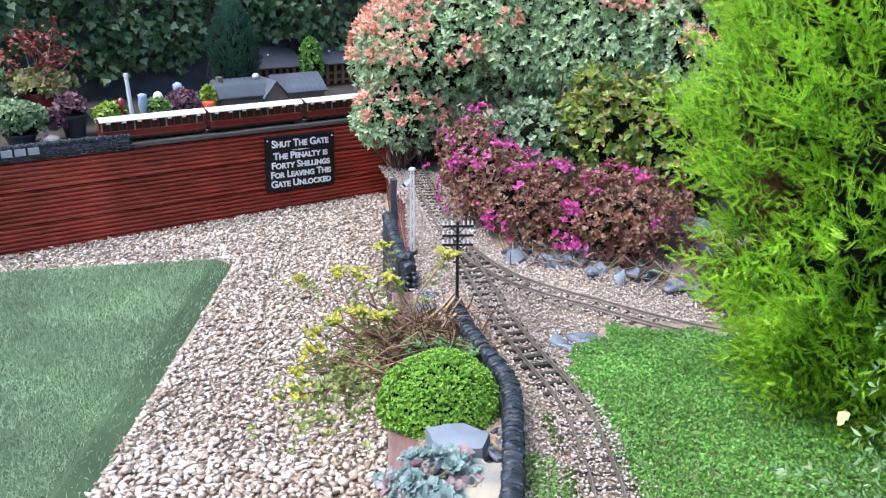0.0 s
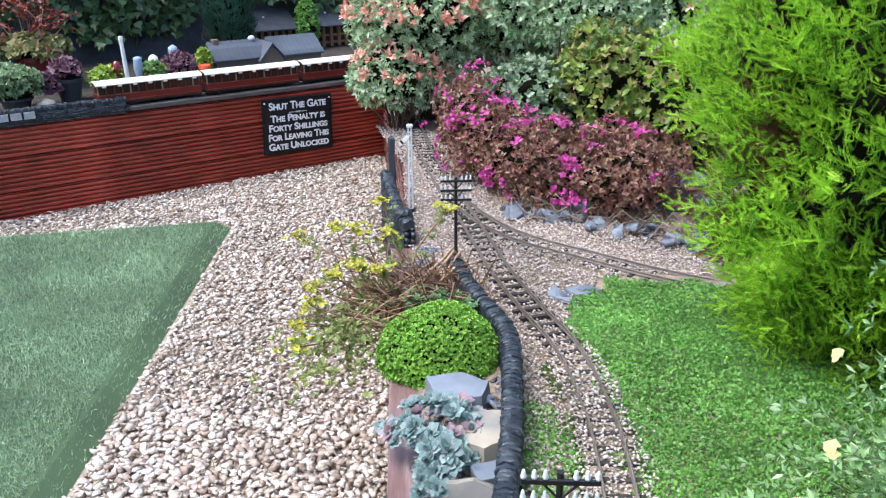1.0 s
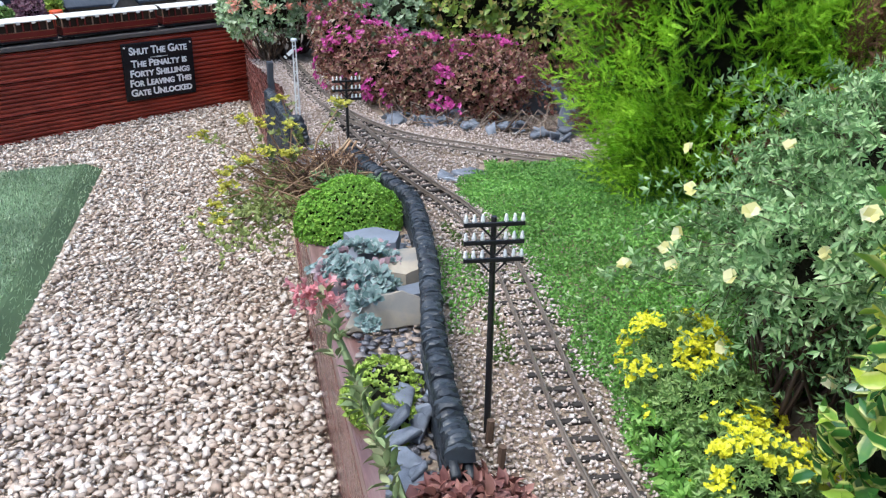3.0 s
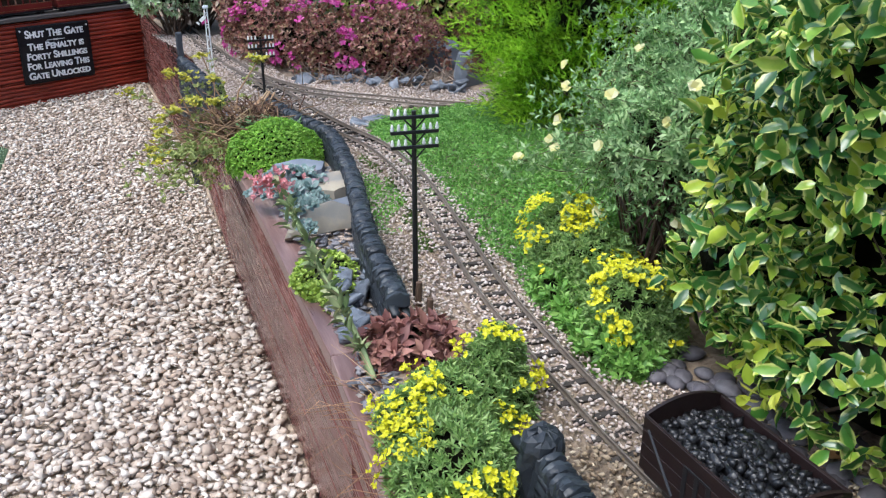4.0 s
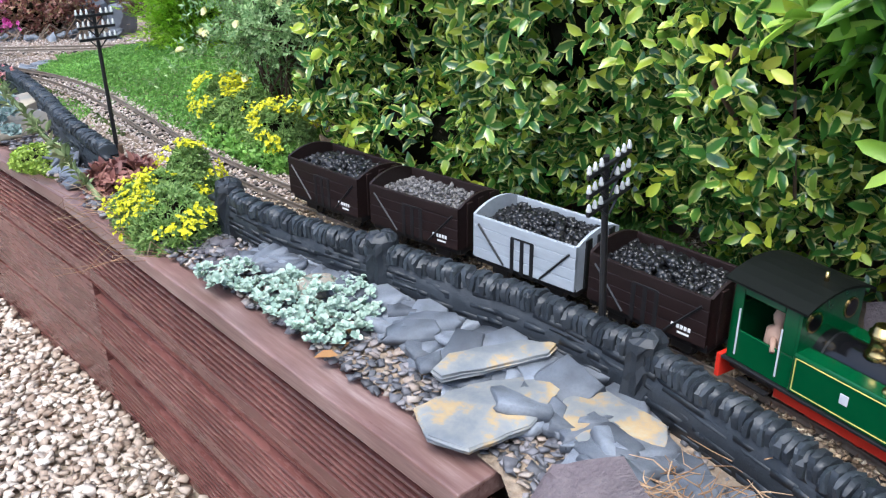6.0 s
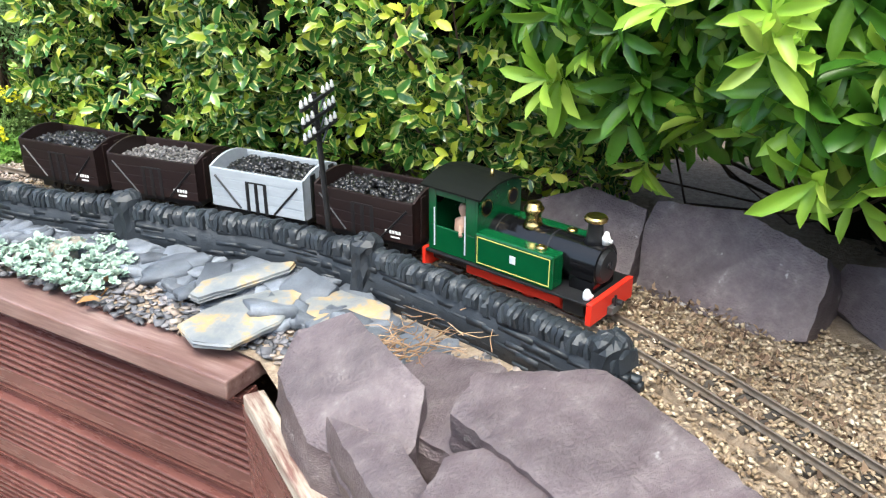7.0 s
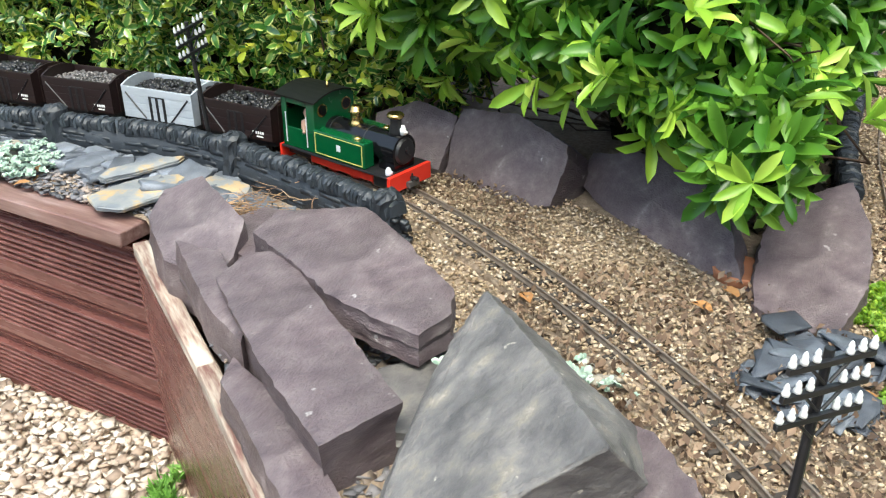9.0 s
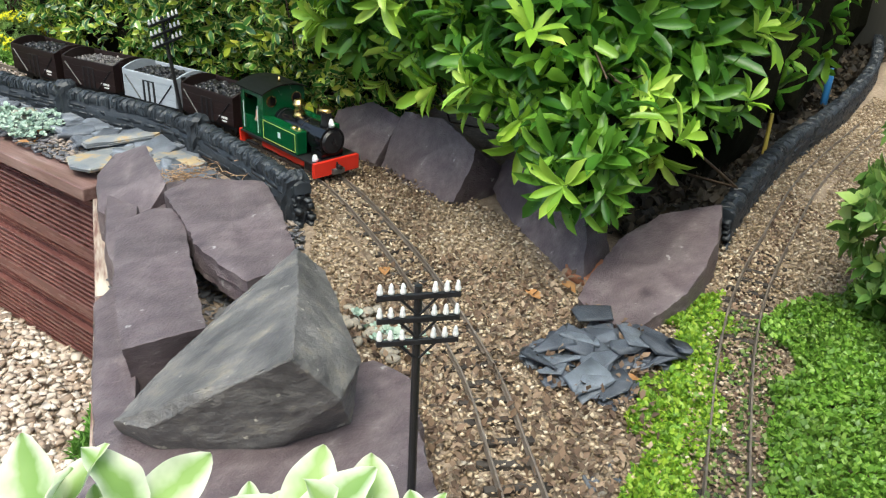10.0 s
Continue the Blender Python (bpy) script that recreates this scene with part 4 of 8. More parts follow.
    for i in range(k - 1):
        bm.faces.new((V_(0, i, 1), V_(0, i + 1, 1), V_(1, i + 1, 1), V_(1, i, 1)))
        bm.faces.new((V_(0, i, 0), V_(1, i, 0), V_(1, i + 1, 0), V_(0, i + 1, 0)))
        for a in (0, 1):
            bm.faces.new((V_(a, i, 0), V_(a, i + 1, 0), V_(a, i + 1, 1), V_(a, i, 1)))
    for i in (0, k - 1):
        bm.faces.new((V_(0, i, 0), V_(0, i, 1), V_(1, i, 1), V_(1, i, 0)))
    roof = part("cab_roof", bm, M_MATT, t, "black curved cab roof")
    bm = bmesh.new(); rod(bm, (-.19, 0, .14), (-.19, 0, .153), .003, .002, 10)
    part("whistle", bm, M_BRASS, roof, "brass whistle", smooth=True)
    bm = bmesh.new()
    lathe(bm, [(.011, 0), (.013, .02), (.012, .034), (.004, .038), (.0065, .044), (.0075, .05), (.005, .056), (.001, .058)], 12, (-.214, -.028, .05))
    rod(bm, (-.214, -.034, .08), (-.202, -.05, .07), .004, .003, 8)
    dv = obj("driver_doll", from_bm("driver_doll", bm, M_SKIN, True), m=t.matrix_basis)
    tagged(dv, "small plain painted driver doll in the cab", "doll")
    return t, dv


loco, doll = locomotive()
loco.matrix_basis = on_track(HEAD)
mid_i = on_track(HEAD - .134)
loco.matrix_basis = Matrix.Translation((mid_i.translation + (mid_i.to_3x3() @ Vector((.134, 0, 0))))) @ mid_i.to_3x3().to_4x4()
doll.matrix_basis = loco.matrix_basis.copy()

g_ = np.random.default_rng(21)


def wagon(s_mid, paint, load, label, iron=M_BLACK, lettered=True):
    t = thing("coal_wagon", label, "wagon", "wagons of the train")
    L, W, z0, z1 = .083, .0465, .034, .096
    bm = bmesh.new(); box(bm, -L, L, -.042, .042, .024, z0, .001)
    part("underframe", bm, M_BLACK, t)
    for sg in (-1, 1):
        side = None
        bm = bmesh.new()
        ph = (z1 - z0) / 4
        box(bm, -L, L, sg * W - .0012, sg * W + .0008, z0, z1)
        side = part("side", bm, paint, t)
        for k in range(4):
            bm = bmesh.new(); box(bm, -L, L, sg * W - .002, sg * W + .002, z0 + k * ph, z0 + (k + 1) * ph - .0009, .0006)
            part("plank", bm, paint, side)
        bm = bmesh.new()
        for x in (-.016, .0, .016):
            box(bm, x - .0029, x + .0029, sg * (W + .002) - .001, sg * (W + .002) + .001, z0 - .002, z0 + .046, .0003)
        box(bm, -.018, .018, sg * (W + .002) - .001, sg * (W + .002) + .001, z0 + .045, z0 + .0475, .0003)
        for x in (-.074, .074):
            q = .03 if x > 0 else -.03
            rod(bm, (x, sg * (W + .0022), z0 + .05), (q, sg * (W + .0022), z0 + .002), .0018, .0018, 5)
        part("strapping", bm, iron, side, "black iron strapping")
        if lettered:
            bm = bmesh.new()
            for k, (x0, x1) in enumerate(((.03, .034), (.037, .041), (.042, .046), (.047, .051), (.052, .056))):
                box(bm, x0 + .008, x1 + .0075, sg * (W + .0021) - .0003, sg * (W + .0021) + .0003, z0 + .012, z0 + .017)
            box(bm, .047, .062, sg * (W + .0021) - .0003, sg * (W + .0021) + .0003, z0 + .006, z0 + .0085)
            part("lettering_bar", bm, M_WHITE, side, "small white lettering")
        for e in (-1, 1):
            bm = bmesh.new(); box(bm, e * .046 - .013, e * .046 + .013, sg * .034 - .002, sg * .034 + .002, .012, .026, .001)
            part("axle_box", bm, M_BLACK, t)
    for e in (-1, 1):
        bm = bmesh.new()
        n_ = 8
        rows_ = []
        for x in (e * L - .002, e * L + .002):
            rows_.append([bm.verts.new((x, -W + 2 * W * i / n_, z)) for i in range(n_ + 1) for z in (z0, z1 + .011 * (1 - (2 * i / n_ - 1) ** 2))])
        for i in range(n_):
            a, b = rows_
            bm.faces.new((a[2 * i], a[2 * i + 2], a[2 * i + 3], a[2 * i + 1]))
            bm.faces.new((b[2 * i], b[2 * i + 1], b[2 * i + 3], b[2 * i + 2]))
            bm.faces.new((a[2 * i + 1], a[2 * i + 3], b[2 * i + 3], b[2 * i + 1]))
        end = part("end", bm, paint, t)
        bm = bmesh.new()
        for y in (-.03, -.004, .022):
            box(bm, e * (L + .003) - .0015, e * (L + .003) + .0015, y - .001, y + .011, z0, z1 + .004, .0004)
        part("end_strapping", bm, iron if paint is M_GREYWAGON else paint, end)
        bm = bmesh.new(); rod(bm, (e * L, 0, .024), (e * (L + .014), 0, .024), .005, .006, 10)
        part("coupling", bm, M_BLACK, t)
        wheel_set(t, e * .046, .0115, M_BLACK)
    n = 420
    p = np.stack([g_.uniform(-L + .005, L - .005, n), g_.uniform(-W + .004, W - .004, n), np.full(n, 0.)], 1)
    p[:, 2] = z1 - .013 + .012 * np.exp(-((p[:, 0] / .05) ** 2 + (p[:, 1] / .03) ** 2)) + g_.uniform(-.003, .002, n)
    o = obj("load", stones("load", p, g_.uniform(.006, .013, n) * (1 if load is M_COAL else .55), load, int(s_mid * 1000) % 97, .8, lo=2), t, "heaped load of lumps")
    bm = bmesh.new(); box(bm, -L + .003, L - .003, -W + .003, W - .003, z0 + .002, z1 - .014)
    part("load_base", bm, load, t)
    t.matrix_basis = on_track(s_mid)
    return t


sw = HEAD - .27 - .1
wagon(sw, M_WAGON, M_COAL, "dark brown model wagon heaped with coal behind the engine")
wagon(sw - .193, M_GREYWAGON, M_COAL, "pale grey model wagon with black strapping, full of coal", lettered=False)
wagon(sw - .386, M_WAGON, M_GRIT, "dark brown model wagon full of grey grit")
wagon(sw - .579, M_WAGON, M_COAL, "dark brown model wagon of coal at the train's end")

# ---------------------------------------------------------------- shrubs and ground plants
M_TWIG = material("brown_twig", [(0, (.05, .028, .018)), (.6, (.12, .075, .05)), (1, (.22, .15, .1))], scale=60, rough=.8, bump=.3, island=.4)
M_DEADSTEM = material("brown_dead_stem", [(0, (.06, .03, .018)), (.5, (.15, .08, .05)), (1, (.3, .18, .11))], scale=60, rough=.75, bump=.2, island=.7)
M_DRY = material("dry_straw_stem", [(0, (.16, .085, .045)), (.5, (.33, .2, .11)), (1, (.52, .37, .23))], scale=60, rough=.7, bump=.2, island=.7)
# near-black colour that stands in for the shade deep inside plants
M_SHADE = material("painted_inner_shade", [(0, (.004, .005, .003)), (.6, (.012, .012, .007)), (1, (.026, .02, .012))], scale=40, rough=1.0, bump=.8, dist=.01, spec=.02)


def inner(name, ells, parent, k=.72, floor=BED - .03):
    """A near-black lumpy hull added inside a plant, so its gaps read as shade."""
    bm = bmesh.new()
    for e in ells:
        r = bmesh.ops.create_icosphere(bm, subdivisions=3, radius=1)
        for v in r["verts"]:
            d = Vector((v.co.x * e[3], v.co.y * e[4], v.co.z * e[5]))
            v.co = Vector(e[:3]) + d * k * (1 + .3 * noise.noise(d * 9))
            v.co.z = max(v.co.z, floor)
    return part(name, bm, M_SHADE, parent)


def shrub(name, label, category, ells, foliage, trunk=None, k=.72, zmin=BED, floor=BED - .03):
    """foliage: list of (part name, P, R, S, material, template, width, label)."""
    t = thing(name, label, category)
    # added dark filling, seen as shade behind the leaves
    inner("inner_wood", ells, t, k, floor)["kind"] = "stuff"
    c = np.array([e[:3] for e in ells])
    g = np.random.default_rng(len(name) + int(100 * abs(c[0, 0])))
    foot = np.array([[q[0], q[1], zmin - .02] if trunk is None else trunk for q in c])
    n = (40 if trunk is None else 9) * len(ells)
    idx = g.integers(0, len(ells), n)
    rad = np.array([e[3:6] for e in ells])[idx]
    end = c[idx] + unit(g.normal(size=(n, 3)) + np.array([0, 0, .3])) * rad * .93
    end[:, 2] = np.maximum(end[:, 2], zmin if trunk is None else .8)
    obj("branch_wood", twigs("branch_wood", foot[idx] + g.normal(0, .02, (n, 3)), end, g.uniform(.002, .005, n), M_TWIG, .12, 4), t)["kind"] = "stuff"
    for nm, P, R, S, mt, tp, width, lab in foliage:
        o = obj(nm, leaf_mesh(nm, P, R, S, mt, *tp, width=width), t, lab)
        o["kind"] = "stuff"
    return t


T_OVAL = (OVAL, OVALF, OVALUV)
T_LEAF, T_DIA, T_IVY = (LEAF, LEAFF, LEAFUV), (DIAMOND, DIAF, DIAUV), (IVY, IVYF, IVYUV)


def coat(ells, n, k, length, seed, depth=.1, spread=.9, up=.35, lump=.12, lscale=6, zmin=BED + .005, front=None, wild=.35, along=.3):
    g = np.random.default_rng(seed)
    p, nn = surface(ells, n, seed, zmin, lump, lscale, front)
    p = p - nn * (g.uniform(0, 1, len(p)) ** 1.5 * depth)[:, None]
    p[:, 2] = np.maximum(p[:, 2], zmin)
    return whorls(p, nn, k, length, g, spread, up, along, wild)


# golden cypress: flat feathery sprays
def spray_shape():
    v, f = [], []

    def strip(a, b, w):
        a, b = np.array(a, float), np.array(b, float)
        d = (b - a) / np.linalg.norm(b - a)
        s_ = np.array([-d[1], d[0], 0]) * w
        i = len(v)
        v.extend([tuple(a - s_ * 1.3), tuple(a + s_ * 1.3), tuple(b)])
        f.append((i, i + 1, i + 2))
    strip((0, 0, 0), (0, 1, -.1), .04)
    for k in range(5):
        y = .1 + k * .17
        L = .44 * (1 - k * .13)
        for sg in (-1, 1):
            strip((0, y, -.01 * k), (sg * L * .62, y + L * .85, .03 - .05 * k / 6), .03)
    return np.array(v), np.array(f)


SPV, SPF = spray_shape()
T_SPRAY = (SPV, SPF, np.column_stack([SPV[:, 0] + .5, SPV[:, 1]]))
M_CYP = leafy("golden_cypress_foliage", [(0, (.2, .42, .018)), (.4, (.36, .64, .028)), (.75, (.54, .82, .05)), (1, (.7, .9, .14))], rough=.6, trans=.4)
# deeper green for the sprays at each plume's base
M_CYPBASE = leafy("deep_green_cypress_foliage", [(0, (.05, .13, .01)), (.5, (.12, .27, .015)), (1, (.24, .46, .025))], rough=.65, trans=.3)
M_CYPDRY = leafy("dead_cypress_foliage", [(0, (.1, .045, .02)), (1, (.24, .12, .06))], rough=.8, trans=.1)
CYP = [(.78, 1.66, .98, .37, .36, .56), (.9, 1.6, .74, .37, .33, .4)]
g = np.random.default_rng(31)
p, nn = surface(CYP, 9000, 31, .5, .22, 7, front=(-.1, -.9, .25))
p = p - nn * (.03 + g.uniform(0, 1, len(p)) ** 1.4 * .09)[:, None]
ax = unit(nn * .8 + np.array([0, 0, .55]) + g.normal(0, .24, p.shape))
side = unit(np.cross(ax, g.normal(size=p.shape)))
L = g.uniform(.05, .1, len(p))
dead_p = (wobble(p, 4.0, 3.3) > .47)
P, R, S, T, D = [], [], [], [], []
for k in range(5):
    t = (k + .5) / 5
    node = p + ax * (L * t)[:, None] + nn * (L * .22 * t * t)[:, None]
    for sgn in ((-1, 1) if k < 4 else (0,)):
        d = unit(ax * (.75 + .3 * t) + side * (sgn * (1.0 - .35 * t)) + np.array([0, 0, .12]) + g.normal(0, .12, p.shape))
        P.append(node); R.append(frames_of(d, unit(np.cross(ax, side) + nn * .5 + g.normal(0, .3, p.shape))))
        S.append((.031 - .011 * t) * g.uniform(.7, 1.25, len(p))); T.append(np.full(len(p), t)); D.append(dead_p)
P, R, S, T, D = np.vstack(P), np.vstack(R), np.concatenate(S), np.concatenate(T), np.concatenate(D)
D = D & (T < .75)
# sprays split by place along the plume: deep green base, lime tip
near_tip = ~D & (T > .28)
near_base = ~D & ~near_tip
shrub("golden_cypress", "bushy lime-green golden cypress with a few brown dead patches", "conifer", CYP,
      [("foliage", P[near_base], R[near_base], S[near_base] * 1.1, M_CYPBASE, T_SPRAY, .8, "deep green sprays at the plume bases"), ("young_foliage", P[near_tip], R[near_tip], S[near_tip], M_CYP, T_SPRAY, .75, "bright lime sprays towards the plume tips"),
       ("dead_foliage", P[D], R[D], S[D] * 1.2, M_CYPDRY, T_SPRAY, 1.0, "brown dried sprays")], k=.76)

# variegated pieris with pink tips, beyond the line
M_PIERIS = leafy("cream_edged_pieris_leaf", [(0, (.13, .25, .09)), (.4, (.3, .48, .2)), (.75, (.6, .72, .44)), (1, (.84, .87, .68))], rough=.45, margin=(.7, .92, (.66, .7, .52)))
M_PINK = leafy("pink_pieris_shoot", [(0, (.58, .2, .13)), (.5, (.8, .4, .29)), (1, (.88, .62, .48))], rough=.5)
PIE = [(-.42, 3.45, .86, .3, .3, .25), (-.1, 3.6, 1.0, .42, .4, .35), (.3, 3.5, 1.0, .42, .4, .4), (-.5, 3.28, .66, .18, .15, .13), (.62, 3.35, .95, .35, .35, .4)]
P, R, S = coat(PIE, 15000, 7, .027, 41, .14, front=(-.1, -.95, .25), zmin=.55)
g = np.random.default_rng(42)
p2, n2 = surface(PIE, 6500, 43, .6, .12, 6, front=(-.2, -.8, .4))
w2 = (n2[:, 2] > .0) & ((wobble(p2, 5.0, 8) > .12) | ((p2[:, 0] < -.38) & (p2[:, 2] > .8) & (wobble(p2, 6, 1) > -.5)) | ((p2[:, 2] > 1.1) & (wobble(p2, 6, 1) > -.05)))
P2, R2, S2 = whorls(p2[w2] + n2[w2] * .018, n2[w2], 6, .027, g, .8, .7)
shrub("pieris_bush", "large cream-edged pieris bush with pink new shoots", "shrub", PIE,
      [("leaves", P, R, S, M_PIERIS, T_DIA, .62, ""), ("pink_foliage", P2, R2, S2, M_PINK, T_DIA, .6, "salmon pink young leaves")], k=.78, floor=.6)

# low variegated shrub and yellow-green azalea behind the pink one
M_GREYG = leafy("grey_green_leaf", [(0, (.1, .16, .08)), (.5, (.19, .28, .14)), (1, (.42, .48, .33))], rough=.5, margin=(.75, .98, (.45, .5, .36)))
LOW = [(.02, 3.02, .62, .2, .18, .16)]
P, R, S = coat(LOW, 1100, 5, .024, 51, .06)
shrub("variegated_shrub", "low grey-green variegated shrub behind the azaleas", "shrub", LOW, [("leaves", P, R, S, M_GREYG, T_DIA, 1.0, "")])
M_YG = leafy("yellow_green_azalea_leaf", [(0, (.07, .13, .03)), (.4, (.18, .28, .05)), (.66, (.38, .46, .08)), (.85, (.36, .22, .11)), (1, (.66, .68, .18))], rough=.4, trans=.35)
YG = [(.3, 3.0, .68, .24, .2, .2), (.52, 2.9, .68, .2, .2, .18)]
P, R, S = coat(YG, 1900, 7, .03, 52, .12, lump=.3)
shrub("azalea_bush", "yellow-green azalea bush with bronzed lower leaves", "shrub", YG, [("leaves", P, R, S, M_YG, T_DIA, .8, "")])

# bronze azaleas with magenta flowers
M_BRONZE = leafy("bronze_azalea_leaf", [(0, (.07, .028, .02)), (.32, (.19, .07, .052)), (.55, (.34, .14, .11)), (.74, (.25, .2, .08)), (.88, (.46, .26, .21)), (1, (.64, .45, .38))], rough=.5)
M_MAGENTA = leafy("magenta_flower", [(0, (.4, .025, .2)), (.5, (.64, .07, .36)), (1, (.76, .26, .52))], rough=.5, trans=.4)
AZ = [(-.06, 2.72, .55, .15, .2, .13), (.12, 2.56, .54, .19, .2, .13), (.32, 2.52, .54, .19, .22, .14), (-.16, 2.92, .6, .13, .16, .14)]
P, R, S = coat(AZ, 7600, 5, .0165, 53, .1, lump=.34, lscale=11, wild=.5)
g = np.random.default_rng(54)
p2, n2 = surface(AZ, 4200, 55, .5, .3, 11, front=(-.3, -.7, .6))
w2 = (wobble(p2, 14.0, 2) > .22) & (g.uniform(0, 1, len(p2)) < .65) & (p2[:, 0] < .4)
P2, R2, S2 = whorls(p2[w2] + n2[w2] * .012, n2[w2], 5, .0135, g, 1.0, .6)
shrub("pink_azalea", "low bronze-leaved azalea with magenta flowers", "shrub", AZ,
      [("leaves", P, R, S, M_BRONZE, T_DIA, .8, ""), ("blossom", P2, R2, S2, M_MAGENTA, T_DIA, 1.2, "magenta flowers")], k=.55)

# bare stems and roots at the foot of the azaleas
g = np.random.default_rng(57)
n = 120
a = np.column_stack([g.uniform(.02, .56, n), g.normal(2.36, .05, n), np.full(n, BED + .004)])
a[:, 1] -= .16 * (a[:, 0] - .05)
b = a + np.column_stack([g.normal(0, .05, n), g.normal(-.02, .05, n), g.uniform(0, .06, n)])
o = obj("bare_stem_tangle", twigs("bare_stem_tangle", a, b, g.uniform(.0012, .0035, n), material("pale_dead_twig", [(0, (.16, .11, .08)), (1, (.4, .32, .26))], scale=60, rough=.8, bump=.2, island=.6), .25, 8))
tagged(o, "tangle of pale bare stems below the azaleas", "twigs", kind="stuff")

# potentilla with pale yellow flowers: arching leafy shoots
M_POT = leafy("potentilla_leaf", [(0, (.09, .185, .055)), (.4, (.235, .4, .145)), (.75, (.42, .575, .26)), (1, (.6, .71, .42))], rough=.55)
M_POTFL = leafy("pale_yellow_petal", [(0, (.72, .66, .2)), (.6, (.82, .78, .42)), (1, (.86, .84, .62))], rough=.5, trans=.4)
POT = [(.83, .99, .69, .2, .16, .13), (.8, .78, .71, .17, .17, .14), (.92, .92, .72, .3, .28, .2), (.635, .86, .69, .1, .12, .075)]
POTFL = np.array([(.483, .882, .779), (.431, .958, .643), (.473, .919, .685), (.465, .85, .69), (.521, .781, .786), (.502, .756, .722)])
g = np.random.default_rng(62)
p0, n0 = surface(POT, 2000, 61, .5, .25, 7, front=(-.85, -.3, .4))
ln = g.uniform(.05, .15, len(p0)) * (1 + .8 * (wobble(p0, 7, 9) > .22))
d0 = unit(n0 + np.array([-.1, 0, .55]) + g.normal(0, .3, p0.shape))
nodes, dirs = [], []
for k in range(10):
    t = (k + .6) / 10
    c = p0 - n0 * .05 + d0 * (ln * t)[:, None] + np.array([0, 0, -1.0]) * (ln * .55 * t * t)[:, None]
    nodes.append(c + g.normal(0, .003, c.shape)); dirs.append(unit(d0 + np.array([0, 0, -1.1 * t])))
p, nn = np.vstack(nodes), np.vstack(dirs)
ok = p[:, 2] > .48
# leafy stalks that carry the foremost flowers
u_ = g.uniform(.1, .92, (6, 26))[..., None]
stalk = (POTFL[:, None] + (1 - u_) * np.array([.12, 0, -.03])).reshape(-1, 3) + g.normal(0, .006, (156, 3))
p, nn, ok = np.vstack([p, stalk]), np.vstack([nn, np.tile([-.6, 0, .5], (156, 1))]), np.append(ok, np.full(156, True))
P, R, S = whorls(p[ok], nn[ok], 5, .0145, g, 1.0, .25, .3, .25)
sel = g.choice(np.flatnonzero(p0[:, 2] < .78), 18, replace=False)
P2, R2, S2 = whorls(np.vstack([POTFL, p0[sel] + n0[sel] * .03 + d0[sel] * (ln[sel] * .62)[:, None]]), np.vstack([np.tile([-.5, -.3, .6], (6, 1)), n0[sel] + np.array([-.4, -.3, .2])]), 5, .0125, g, 1.15, .2, 0, .2)
t = shrub("potentilla_bush", "loose grey-green potentilla bush with pale yellow flowers", "shrub", POT,
          [("leaves", P, R, S, M_POT, T_DIA, .55, ""), ("blossom", P2, R2, S2, M_POTFL, T_DIA, 2.2, "pale yellow five-petalled flowers")], k=.7)
obj("young_growth", twigs("young_growth", np.vstack([p0 - n0 * .06, POTFL + np.array([.12, 0, -.03])]), np.vstack([nodes[6], POTFL]), .0009, M_TWIG, .08, 6), t)["kind"] = "stuff"

# variegated euonymus hedge
M_EUO = leafy("glossy_euonymus_leaf", [(0, (.018, .07, .016)), (.4, (.05, .15, .027)), (.62, (.1, .25, .04)), (.76, (.24, .4, .05)), (.9, (.5, .58, .06)), (1, (.76, .74, .28))], rough=.2, trans=.16, spec=.65, margin=(.76, .96, (.6, .64, .18)))
M_EUOTIP = leafy("yellow_euonymus_shoot", [(0, (.25, .38, .04)), (.5, (.5, .58, .05)), (1, (.72, .7, .12))], rough=.35, trans=.3)
EUO = [(.96, .45, .84, .4, .26, .36), (1.0, .12, .86, .39, .3, .38), (1.12, -.2, .85, .38, .26, .38), (.9, .42, .6, .29, .24, .16), (1.0, .12, .6, .29, .26, .15), (1.12, -.24, .62, .3, .28, .16), (.77, .42, .57, .16, .2, .12), (.72, .58, .62, .15, .12, .14)]
P, R, S = coat(EUO, 13500, 5, .029, 71, .15, spread=.95, along=1.5, wild=.6, front=(-.9, -.15, .3), lump=.14, zmin=.49)
g = np.random.default_rng(72)
p2, n2 = surface(EUO, 620, 73, .52, .14, 6, front=(-.95, -.1, .2))
w2 = wobble(p2, 6.0, 4) > -.05
P2, R2, S2 = whorls(p2[w2] + n2[w2] * .02, n2[w2], 4, .026, g, .7, .5, 1.2)
shrub("euonymus_hedge", "dense glossy dark-green euonymus hedge with yellow variegated shoots", "hedge", EUO,
      [("leaves", P, R, S, M_EUO, T_LEAF, .66, ""), ("young_foliage", P2, R2, S2, M_EUOTIP, T_OVAL, .7, "bright yellow young shoots")], k=.76)

# rhododendron with long leaves
M_RHO = leafy("long_rhododendron_leaf", [(0, (.025, .085, .012)), (.4, (.07, .2, .022)), (.7, (.15, .33, .035)), (1, (.33, .54, .065))], rough=.32, trans=.35, spec=.5)
M_RHOTIP = leafy("bright_young_leaf", [(0, (.22, .44, .04)), (.6, (.4, .62, .07)), (1, (.58, .74, .15))], rough=.35, trans=.35)
RHO = [(1.12, -.68, .98, .38, .38, .33), (1.12, -.98, 1.04, .38, .28, .32), (.79, -1.2, .68, .07, .075, .09), (.86, -1.07, .79, .13, .13, .12), (.9, -.86, .79, .14, .16, .1), (.92, -.6, .77, .13, .15, .1), (.98, -.46, .88, .22, .14, .17), (1.0, -1.17, .76, .14, .09, .09)]
